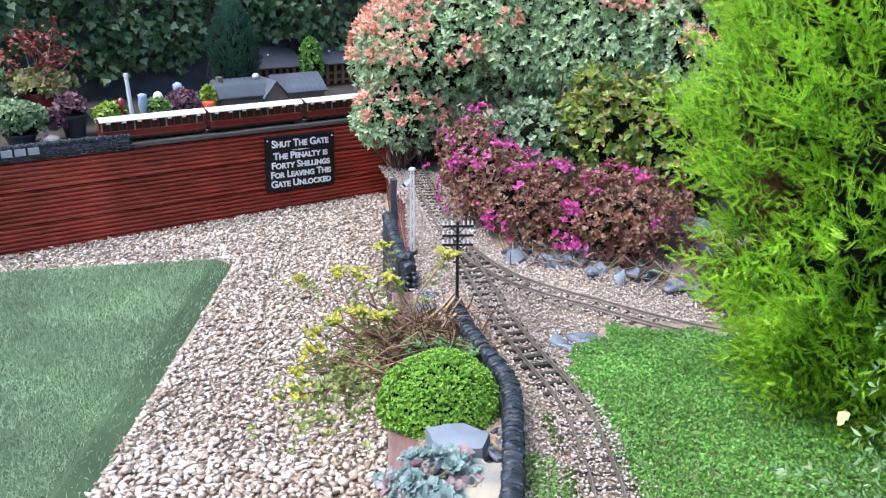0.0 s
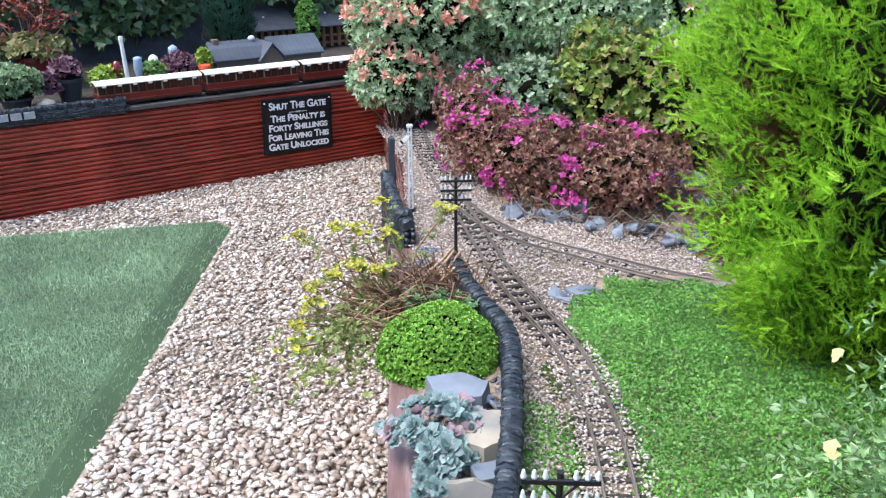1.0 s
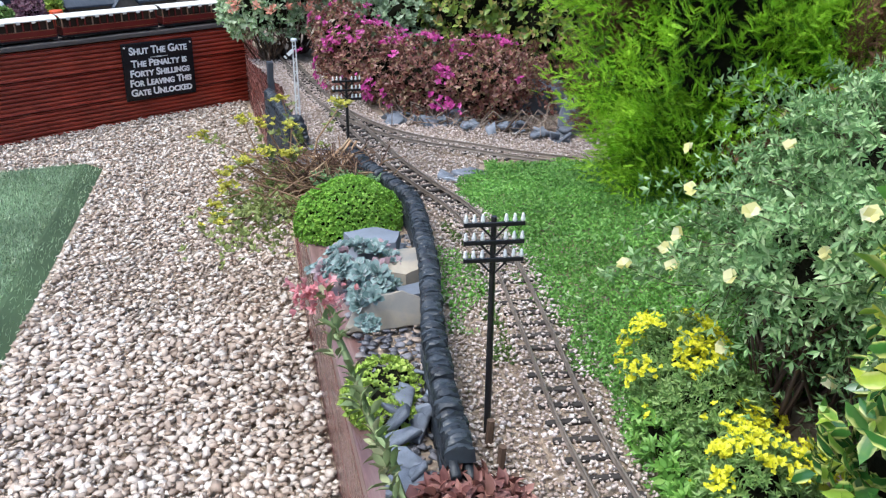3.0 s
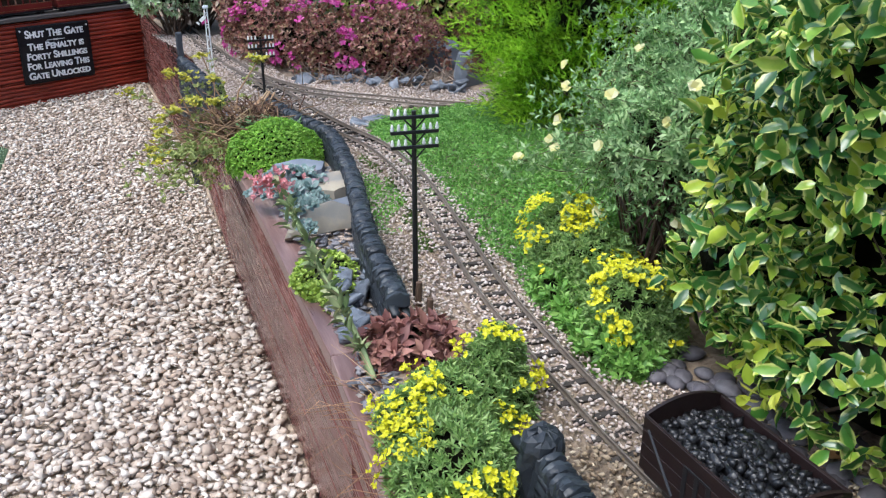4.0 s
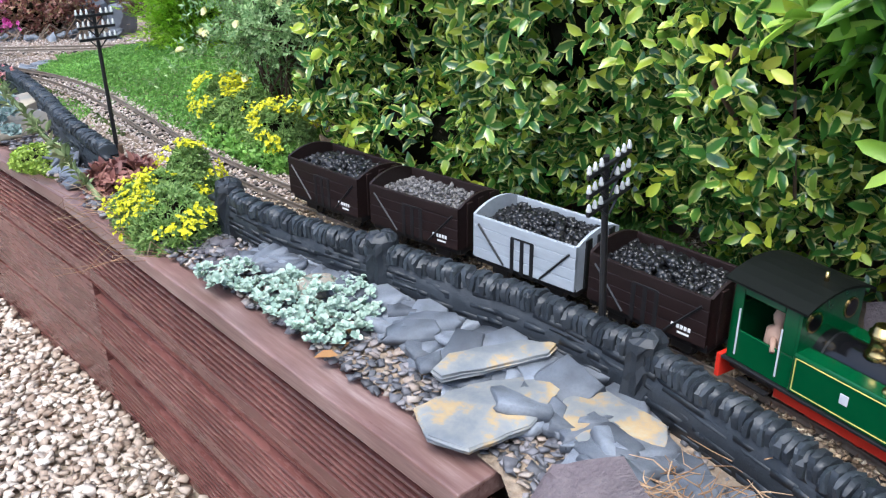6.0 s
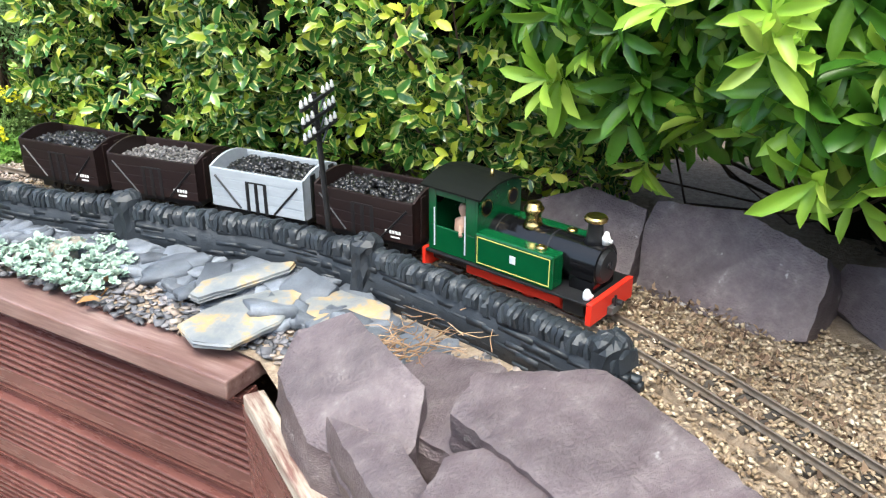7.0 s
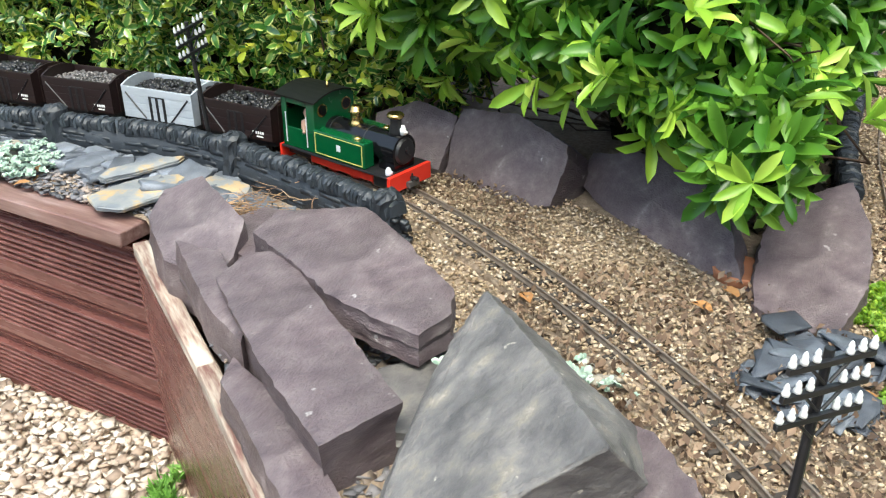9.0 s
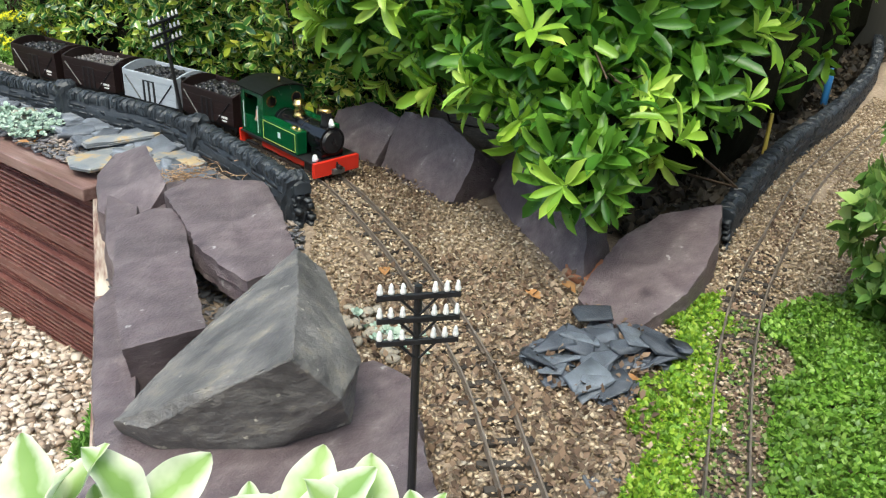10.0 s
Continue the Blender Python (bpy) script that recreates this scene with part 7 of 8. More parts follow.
# dry grass hanging over the cap, straw and fallen leaves
gg = np.random.default_rng(231)
n = 46
a = np.column_stack([gg.normal(.19, .02, n), gg.uniform(.3, .62, n), np.full(n, BED)])
b = a + np.column_stack([-gg.uniform(.02, .13, n), gg.normal(0, .05, n), gg.uniform(-.02, .05, n)])
o = obj("dry_grass", twigs("dry_grass", a, b, .0007, M_DRY, .18, 9)); tagged(o, "wisps of dry grass over the cap board", "grass", kind="stuff")
n = 130
a = np.column_stack([gg.normal(.44, .04, n), gg.normal(-.55, .025, n), gg.uniform(BED + .025, BED + .055, n)])
ang = gg.uniform(0, 6.28, n)
b = a + np.column_stack([np.cos(ang), np.sin(ang), gg.normal(0, .12, n)]) * gg.uniform(.02, .05, (n, 1))
o = obj("straw", twigs("straw", a, b, .0009, M_DRY, .1, 10)); tagged(o, "scattered straw on the slates", "straw", kind="stuff")
M_DEAD = leafy("dead_leaf", [(0, (.16, .06, .02)), (.5, (.36, .17, .06)), (1, (.55, .36, .16))], rough=.7, trans=.2)
for k, (x, y) in enumerate([(.335, -.1), (.31, -.12), (.36, -.05), (.42, .02), (.43, -.3), (.4, -.48), (.8, -.02), (.84, -.1), (.7, .36), (.67, -1.22), (.74, -1.2), (.78, .15), (.6, -1.42), (.47, -.52), (.85, .1), (.66, -.42), (.55, -1.0)]):
    z = BED + .012
    d = unit(np.array([[gg.normal(), gg.normal(), gg.normal(0, .15)]]))
    me = leaf_mesh("fallen_leaf", np.array([[x, y, z]]), frames_of(d, np.array([[0, 0, 1.0]])), np.array([gg.uniform(.025, .045)]), M_DEAD, *T_LEAF, width=.8)
    tagged(obj("fallen_leaf", me), "curled brown fallen leaf", "leaf", "fallen leaves")
# bright leaf on the slab
me = leaf_mesh("fallen_leaf", np.array([[.352, -.735, .535]]), frames_of(np.array([[.6, -.75, .05]]), np.array([[0, 0, 1.0]])), np.array([.028]), M_RHOTIP, *T_LEAF, width=.5)
tagged(obj("fallen_leaf", me), "fresh green fallen leaf on the slate", "leaf", "fallen leaves")

# variegated shrub tip close to the end of the walk
M_VAR = leafy("cream_edged_sage_leaf", [(0, (.16, .3, .07)), (.6, (.26, .42, .11)), (1, (.38, .52, .18))], rough=.5, trans=.35, margin=(.6, 1.0, (.8, .84, .66)))
var = thing("variegated_sage", "cream-edged green leaves of a potted shrub", "shrub")
gv = np.random.default_rng(241)
tips = np.array([0, 0, -.018]) + np.array([(-.112, -1.593, .8), (-.093, -1.605, .795), (-.076, -1.603, .8), (-.13, -1.6, .79), (-.04, -1.651, .79), (-.022, -1.659, .795), (-.008, -1.669, .79), (.001, -1.679, .785), (.022, -1.697, .795), (-.06, -1.64, .77)])
P, R, S = whorls(tips, np.tile([0, 0, 1.0], (len(tips), 1)), 5, .045, gv, .8, .5)
# a rounded leaf, cupped along its middle and drooping to the tip
a_, b_ = np.meshgrid(np.linspace(-1, 1, 9), np.linspace(0, 1, 15))
half = .36 * np.sin(math.pi * np.clip(b_, 0, 1) ** .8) ** .7 + .02
sv = np.column_stack([(a_ * half).ravel(), b_.ravel(), (.1 * a_ ** 2 * np.sin(math.pi * b_) - .2 * b_ ** 2 + .02 * np.sin(b_ * 17) * a_).ravel()])
sf = np.array([q for i in range(14) for j in range(8) for q in ((i * 9 + j, i * 9 + j + 1, i * 9 + j + 10), (i * 9 + j, i * 9 + j + 10, i * 9 + j + 9))])
obj("leaves", leaf_mesh("leaves", P, R, S, M_VAR, sv, sf, np.column_stack([(a_ * .5 + .5).ravel(), b_.ravel()]), width=.75), var)["kind"] = "stuff"
obj("stems", twigs("stems", np.tile([-.2, -1.62, .02], (len(tips), 1)) + gv.normal(0, .03, tips.shape) * np.array([1, 1, 0]), tips, .003, M_TWIG, .05, 1), var)

# slim things standing in the dark planting
M_BLUEP = material("blue_plastic", [(0, (.02, .12, .3)), (1, (.05, .2, .42))], scale=30, rough=.35, bump=.05)
M_CANE = material("yellow_cane", [(0, (.35, .26, .04)), (1, (.6, .48, .1))], scale=40, rough=.6, bump=.2)
bm = bmesh.new(); lathe(bm, [(.008, 0), (.0095, .003), (.0095, .075), (.0055, .088), (.0055, .096), (.0045, .098)], 14)
tagged(obj("blue_bottle", from_bm("blue_bottle", bm, M_BLUEP, True), m=pose(2.05, -.97, BED + .02)), "blue plastic bottle in the dark planting", "bottle")
bm = bmesh.new(); rod(bm, (0, 0, -.02), (.006, .003, .105), .005, .0045, 8)
tagged(obj("garden_cane", from_bm("garden_cane", bm, M_CANE), m=pose(1.56, -1.075, BED)), "short yellow garden cane behind the edging", "cane")

# clay pot half hidden under the rhododendron
M_CLAY = material("terracotta_clay", [(0, (.26, .1, .05)), (.6, (.4, .17, .09)), (1, (.5, .27, .17))], scale=40, rough=.8, bump=.3)
pot = thing("clay_pot", "small terracotta pot half buried under the rhododendron", "pot", m=pose(.81, -1.2, BED - .03))
bm = bmesh.new(); lathe(bm, [(.026, 0), (.036, .035), (.036, .04), (.032, .04), (.03, .03)], 24)
body = part("pot_body", bm, M_CLAY, pot, smooth=True)
bm = bmesh.new(); lathe(bm, [(.0355, .028), (.04, .028), (.041, .042), (.038, .044), (.0355, .042)], 24)
part("rim", bm, M_CLAY, pot, smooth=True)

# ---------------------------------------------------------------- sign on the red wall
M_LETTER = material("white_raised_lettering", [(0, (.84, .84, .82)), (1, (.94, .94, .92))], scale=50, rough=.5, bump=0, stain=.05)
M_SIGN = material("black_sign_paint", [(0, (.003, .003, .004)), (1, (.009, .009, .012))], scale=30, rough=.5, bump=.05)
sign = thing("warning_sign", "black cast sign with raised white lettering on the red wall", "sign", m=Matrix.Translation(far(1.418, -.008, .236)) @ Matrix.Rotation(FAR_TURN, 4, "Z") @ Matrix.Rotation(radians(90), 4, "X") @ Matrix.Rotation(radians(-1.2), 4, "Z") @ Matrix.Diagonal((1.07, 1.03, 1, 1)))
bm = bmesh.new(); box(bm, -.178, .178, -.137, .137, -.006, .006, .004)
part("plate", bm, M_SIGN, sign)
bm = bmesh.new()
for x0, x1, y0, y1 in ((-.176, .176, .128, .131), (-.176, .176, -.131, -.128), (-.176, -.173, -.131, .131), (.173, .176, -.131, .131)):
    box(bm, x0, x1, y0, y1, .006, .008)
part("border", bm, M_SIGN, sign)
for x in (-.165, .165):
    bm = bmesh.new(); rod(bm, (x, .118, .006), (x, .118, .01), .005, .004, 12)
    part("bolt", bm, M_WHITE, sign)
bm = bmesh.new()
box(bm, -.045, .045, .063, .0655, .006, .009); box(bm, -.012, .012, .0605, .068, .006, .009, .001)
part("divider", bm, M_WHITE, sign)


def words(text, y, width, cap_h):
    x = -width / 2
    cu = bpy.data.curves.new("letter", "FONT")
    cu.body = text
    cu.align_x, cu.align_y = "CENTER", "BOTTOM_BASELINE"
    cu.size, cu.extrude, cu.offset = cap_h / .62, .0018, .0014
    cu.small_caps_scale = .78
    for fm in cu.body_format:
        fm.use_small_caps = True
    o = new("text_line", cu)
    bpy.context.view_layer.update()
    dg = bpy.context.evaluated_depsgraph_get()
    me = bpy.data.meshes.new_from_object(o.evaluated_get(dg))
    bpy.data.objects.remove(o)
    me.name = "lettering"
    me.materials.clear(); me.materials.append(M_LETTER)
    co = np.zeros(len(me.vertices) * 3, np.float32); me.vertices.foreach_get("co", co); co = co.reshape(-1, 3)
    k = width / (co[:, 0].max() - co[:, 0].min())
    co[:, 0] *= k
    co[:, 1] += y; co[:, 2] += .0075
    me.vertices.foreach_set("co", co.ravel())
    obj("lettering", me, sign, "raised white lettering")


for text, y, w, h in (("Shut The Gate", .083, .29, .031), ("The Penalty is", .024, .28, .029), ("Forty Shillings", -.022, .3, .029), ("For Leaving This", -.068, .31, .029), ("Gate Unlocked", -.114, .31, .029)):
    words(text, y, w, h)

# ---------------------------------------------------------------- coaches on the ledge
M_MAROON = material("maroon_coach", [(0, (.08, .009, .008)), (.6, (.16, .018, .014)), (1, (.26, .04, .025))], scale=30, rough=.35, bump=.05, stain=.2)
M_CREAM = material("cream_coach_roof", [(0, (.6, .57, .5)), (.6, (.74, .71, .64)), (1, (.8, .78, .72))], scale=20, rough=.6, bump=.1, stain=.25)
M_TAN = material("tan_pillar", [(0, (.2, .1, .06)), (1, (.36, .22, .14))], scale=30, rough=.5, bump=0)
M_GOLD = material("dull_gold_lining", [(0, (.22, .1, .03)), (1, (.34, .18, .06))], scale=30, rough=.4, bump=0)
M_DARKGLASS = material("dark_window", [(0, (.02, .016, .012)), (1, (.06, .045, .03))], scale=20, rough=.15, bump=0)
CZ = .425


def coach(s0, s1):
    L = s1 - s0
    t = thing("passenger_coach", "maroon open-sided model coach with a cream roof", "coach", "coaches on the ledge", m=Matrix.Translation(far(s0, .06, CZ)) @ Matrix.Rotation(FAR_TURN, 4, "Z"))
    bm = bmesh.new(); box(bm, 0, L, -.04, .04, .012, .022, .002)
    part("underframe", bm, M_BLACK, t)
    bm = bmesh.new(); box(bm, .004, L - .004, -.043, .043, .022, .058, .002)
    part("lower_body", bm, M_MAROON, t)
    bm = bmesh.new(); box(bm, .01, L - .01, -.036, .036, .058, .095)
    part("interior", bm, M_DARKGLASS, t)
    n = int(L / .035)
    for k in range(n + 1):
        for sg in (-1, 1):
            bm = bmesh.new()
            x = .006 + (L - .012) * k / n
            box(bm, x - .003, x + .003, sg * .042 - .002, sg * .042 + .002, .056, .1)
            part("pillar", bm, M_MAROON if k % 4 else M_TAN, t)
    bm = bmesh.new()
    for sg in (-1, 1):
        for z in (.03, .055):
            box(bm, .006, L - .006, sg * .0435 - .0006, sg * .0435 + .0006, z, z + .0012)
    part("lining", bm, M_GOLD, t)
    bm = bmesh.new()
    for x in (-.003, L + .003):
        for k in range(9):
            y = -.05 + .1 * k / 8
            for dz in (0, .004):
                bm.verts.new((x, y, .112 - (y / .05) ** 2 * .013 + dz))
    bm.verts.ensure_lookup_table()
    q = lambda a, i, j: bm.verts[a * 18 + i * 2 + j]
    for i in range(8):
        bm.faces.new((q(0, i, 1), q(0, i + 1, 1), q(1, i + 1, 1), q(1, i, 1))); bm.faces.new((q(0, i, 0), q(1, i, 0), q(1, i + 1, 0), q(0, i + 1, 0)))
        for a in (0, 1):
            bm.faces.new((q(a, i, 0), q(a, i + 1, 0), q(a, i + 1, 1), q(a, i, 1)))
    for i in (0, 8):
        bm.faces.new((q(0, i, 0), q(0, i, 1), q(1, i, 1), q(1, i, 0)))
    roof = part("roof", bm, M_CREAM, t, "cream curved roof")
    for k in range(7):
        bm = bmesh.new(); x = L * (k + .5) / 7
        box(bm, x - .009, x + .009, -.052, -.0475, .091, .099, .001)
        part("gutter_tab", bm, M_CREAM, roof)
    for x in (.05, L - .05):
        for sg in (-1, 1):
            bm = bmesh.new(); rod(bm, (x, sg * .02, .008), (x, sg * .024, .008), .011, .011, 14)
            part("wheel", bm, M_BLACK, t)
    for x in (-.004, L + .004):
        bm = bmesh.new(); rod(bm, (x - .006, 0, .018), (x + .006, 0, .018), .005, .005, 8)
        part("coupling", bm, M_BLACK, t)


coach(.48, .955); coach(.975, 1.455); coach(1.478, 1.9)
stone_wall("stone_wall", "black model stone wall on the far ledge", [tuple(far(s_, .005, 0)[:2]) for s_ in (.0, .15, .3, .45, .6)], .475, .4)
M_FENCEW = material("grey_panel", [(0, (.3, .31, .33)), (1, (.5, .5, .52))], scale=20, rough=.7, bump=.1)
fen = thing("model_fence", "pale grey model fence panels on the far ledge", "fence")
for k in range(6):
    bm = bmesh.new(); box(bm, 0, .045, -.002, .002, 0, .03, .0008)
    part("panel", bm, M_FENCEW, fen, m=Matrix.Translation(far(-.09 + k * .052, -.012, .425)) @ Matrix.Rotation(FAR_TURN, 4, "Z"))
    bm = bmesh.new(); box(bm, -.004, .004, -.004, .004, 0, .036)
    part("post", bm, M_BLACK, fen, m=Matrix.Translation(far(-.094 + k * .052, -.012, .425)) @ Matrix.Rotation(FAR_TURN, 4, "Z"))

# ---------------------------------------------------------------- station house and lean-tos
M_ROOFSLATE = material("weathered_slate_roof", [(0, (.035, .04, .05)), (.5, (.075, .085, .105)), (1, (.15, .17, .2))], scale=40, rough=.5, bump=.4, stain=.25, rnd=.4)
M_STONEWALL = material("buff_stone_wall", [(0, (.08, .06, .045)), (.5, (.16, .13, .1)), (1, (.27, .23, .18))], scale=60, rough=.85, bump=.6)
M_TIMBER = material("brown_timber", [(0, (.1, .05, .025)), (.6, (.2, .11, .055)), (1, (.3, .18, .1))], scale=20, rough=.7, bump=.3, stretch=(4, 4, .8))


def gable(bm, x0, x1, y0, y1, z0, z1, over=.015, t=.006):
    """A ridged roof along x."""
    ym = (y0 + y1) / 2
    for ya, yb in ((y0 - over, ym), (y1 + over, ym)):
        v = [bm.verts.new(p) for p in ((x0 - over, ya, z0), (x1 + over, ya, z0), (x1 + over, yb, z1), (x0 - over, yb, z1), (x0 - over, ya, z0 + t), (x1 + over, ya, z0 + t), (x1 + over, yb, z1 + t), (x0 - over, yb, z1 + t))]
        for q in ((0, 1, 2, 3), (4, 5, 6, 7), (0, 1, 5, 4), (2, 3, 7, 6), (0, 3, 7, 4), (1, 2, 6, 5)):
            bm.faces.new([v[i] for i in q])


st = thing("station_house", "low model station with grey slate roofs and a gabled porch", "model building", m=Matrix.Translation(far(1.18, .42, .415)) @ Matrix.Rotation(FAR_TURN, 4, "Z"))
bm = bmesh.new(); box(bm, 0, .6, 0, .2, 0, .1)
part("wall", bm, M_STONEWALL, st)
for a, b, h in ((0, .27, .175), (.33, .6, .18)):
    bm = bmesh.new(); gable(bm, a, b, 0, .2, .095, h)
    rf = part("roof", bm, M_ROOFSLATE, st, "grey slate roof")
    for r_ in range(5):
        bm = bmesh.new()
        f0 = r_ / 5
        z0, y0 = .105 + (h - .095) * f0, -.015 + .115 * f0
        for k in range(11):
            x = a - .012 + (b - a + .024) * k / 11
            v = [bm.verts.new(p) for p in ((x, y0 - .002, z0), (x + (b - a) / 11 - .001, y0 - .002, z0), (x + (b - a) / 11 - .001, y0 + .024, z0 + .019), (x, y0 + .024, z0 + .019))]
            bm.faces.new(v)
        part("slate_course", bm, M_ROOFSLATE, rf)["kind"] = "stuff"
bm = bmesh.new()
v = [bm.verts.new(p) for p in ((.235, -.03, 0), (.365, -.03, 0), (.365, -.03, .09), (.3, -.03, .165), (.235, -.03, .09))]
fc = bm.faces.new(v)
r = bmesh.ops.extrude_face_region(bm, geom=[fc])
bmesh.ops.translate(bm, vec=(0, .14, 0), verts=[q for q in r["geom"] if isinstance(q, bmesh.types.BMVert)])
part("porch", bm, M_STONEWALL, st)
for sg in (-1, 1):
    bm = bmesh.new()
    v = [bm.verts.new(p) for p in ((.3 + sg * .078, -.042, .08), (.3, -.042, .17), (.3, .12, .17), (.3 + sg * .078, .12, .08), (.3 + sg * .078, -.042, .087), (.3, -.042, .178), (.3, .12, .178), (.3 + sg * .078, .12, .087))]
    for q in ((0, 1, 2, 3), (4, 5, 6, 7), (0, 1, 5, 4), (2, 3, 7, 6), (0, 3, 7, 4), (1, 2, 6, 5)):
        bm.faces.new([v[i] for i in q])
    part("porch_roof", bm, M_ROOFSLATE, st)
bm = bmesh.new(); lathe(bm, [(.018, 0), (.02, .012), (.014, .024), (.004, .028)], 14, (.24, .1, .178))
part("ventilator", bm, M_STEEL, st, smooth=True)
bm = bmesh.new(); box(bm, .02, .05, .08, .12, .15, .2, .002)
part("chimney", bm, M_STONEWALL, st)


def leanto(s0, s1):
    L = s1 - s0
    t = thing("lean_to_shed", "brown timber model shed with a dark slate roof under the ivy", "model building", "lean-to sheds", m=Matrix.Translation(far(s0, 1.1, .43)) @ Matrix.Rotation(FAR_TURN, 4, "Z"))
    bm = bmesh.new(); box(bm, 0, L, .02, .18, 0, .13)
    part("wall", bm, M_DARKGLASS, t)
    n = 6
    for k in range(n + 1):
        bm = bmesh.new(); x = L * k / n
        box(bm, x - .011, x + .011, .0, .02, 0, .135, .002)
        part("post", bm, M_TIMBER, t)
    for z in (.02, .065, .125):
        bm = bmesh.new(); box(bm, 0, L, .004, .016, z, z + .014, .001)
        part("rail", bm, M_TIMBER, t)
    bm = bmesh.new()
    v = [bm.verts.new(p) for p in ((-.015, -.03, .128), (L + .015, -.03, .128), (L + .015, .2, .235), (-.015, .2, .235), (-.015, -.03, .136), (L + .015, -.03, .136), (L + .015, .2, .243), (-.015, .2, .243))]
    for q in ((0, 1, 2, 3), (4, 5, 6, 7), (0, 1, 5, 4), (2, 3, 7, 6), (0, 3, 7, 4), (1, 2, 6, 5)):
        bm.faces.new([v[i] for i in q])
    part("roof", bm, M_DARKWALL, t, "dark slate lean-to roof")
    bm = bmesh.new(); box(bm, L * .35, L * .35 + .012, .1, .112, .19, .205, .001)
    part("lamp", bm, M_WHITE, t)


leanto(1.68, 1.96); leanto(2.09, 2.42)

# ---------------------------------------------------------------- pots and plants of the far bed
M_REDPOT = material("red_glazed_pot", [(0, (.12, .01, .012)), (1, (.22, .025, .022))], scale=10, rough=.25, bump=.05, coat=.4)
M_DARKPOT = material("dark_plastic_pot", [(0, (.02, .023, .028)), (1, (.05, .055, .062))], scale=20, rough=.5, bump=.05)


def pot(name, label, s_, d, r, h, mt, z=.41):
    t = thing(name, label, "plant pot", "pots in the far bed", m=Matrix.Translation(far(s_, d, z)))
    bm = bmesh.new(); lathe(bm, [(r * .7, 0), (r * .95, h * .85), (r * 1.06, h * .86), (r * 1.06, h), (r * .95, h), (r * .9, h * .93)], 24)
    part("body", bm, mt, t, smooth=False)
    bm = bmesh.new(); lathe(bm, [(r * .88, h * .9), (r * .86, h * .94)], 20)
    part("compost", bm, M_DARKSOIL, t)
    return t


pot("red_pot", "large dark red glazed plant pot", .385, .75, .1, .17, M_REDPOT)
pot("dark_pot", "dark grey plastic plant pot", .435, .35, .062, .11, M_DARKPOT)
pot("green_pot", "dark green plant pot at the ledge", .19, .27, .07, .06, M_DARKPOT)
pot("dark_pot", "small dark pot among heathers", .84, .4, .045, .08, M_DARKPOT)


def farclump(name, label, s_, d, z, rs, rz, n, k, length, mt, seed, tp=T_DIA, width=1.0):
    p = far(s_, d, z)
    return clump(name, label, [(p.x, p.y, z, rs, rs, rz)], n, k, length, mt, seed, "plant", tp, width, zmin=z - rz * .6, lump=.3, depth=rs * .4)


M_COTTON = leafy("pale_green_foliage", [(0, (.14, .22, .1)), (.6, (.3, .4, .2)), (1, (.46, .52, .3))], rough=.6)
M_AUTUMN = leafy("autumn_foliage", [(0, (.16, .2, .06)), (.5, (.3, .32, .12)), (.8, (.42, .3, .14)), (1, (.4, .12, .08))], rough=.55)
M_PURPLEH = leafy("purple_heather", [(0, (.1, .03, .05)), (.5, (.22, .1, .14)), (1, (.38, .25, .28))], rough=.6)
M_BLUECON = leafy("blue_green_conifer", [(0, (.02, .06, .04)), (.5, (.05, .13, .085)), (1, (.12, .23, .15))], rough=.6)
farclump("autumn_plant", "autumn-tinted plant filling the red pot", .385, .75, .615, .14, .06, 420, 5, .04, M_AUTUMN, 301, T_LEAF, .8)
farclump("pale_plant", "pale green bushy plant at the far ledge", .19, .27, .53, .105, .085, 800, 6, .022, M_COTTON, 303)
farclump("bronze_plant", "bronze plant in the dark pot", .435, .35, .56, .06, .045, 260, 5, .025, M_PURPLEH, 305)
farclump("pale_plant", "yellow-green plant beside the coaches", .6, .36, .5, .07, .05, 320, 5, .022, M_LIME, 307)
farclump("purple_heather", "purple heather beside the station", .985, .42, .51, .085, .06, 520, 5, .02, M_PURPLEH, 309)
farclump("green_plant", "small green plant beside a dark pot", .84, .4, .51, .05, .04, 220, 5, .02, M_FERNY, 311)
farclump("purple_plant", "dark purple plant at the bed edge", .33, .3, .5, .05, .05, 220, 5, .025, M_PURPLEH, 313)
farclump("yellow_plant", "yellow-green tuft beside the station", 1.13, .45, .52, .03, .05, 160, 5, .025, M_LIME, 317)
farclump("pale_plant", "pale shrub beside the red pot", .1, .8, .6, .14, .12, 500, 5, .03, M_COTTON, 319)
p = far(1.44, .88, .0)
CON = [(p.x, p.y, .68, .125, .125, .26)]
g = np.random.default_rng(321)
q, nn = surface(CON, 2600, 321, .45, .12, 9)
ax = unit(nn * .6 + np.array([0, 0, .9]) + g.normal(0, .25, q.shape))
shrub("blue_conifer", "upright blue-green dwarf conifer behind the station", "conifer", CON, [("foliage", q, frames_of(ax, nn), g.uniform(.03, .055, len(q)), M_BLUECON, T_SPRAY, 1.0, "")], k=.85, zmin=.43)
p = far(2.02, 1.08, .0)
CON = [(p.x, p.y, .58, .065, .065, .16)]
P, R, S = coat(CON, 500, 5, .025, 323, .02)
shrub("small_conifer", "small bright green conifer between the sheds", "conifer", CON, [("foliage", P, R, S, M_FERN, T_DIA, .8, "")], k=.85, zmin=.43)
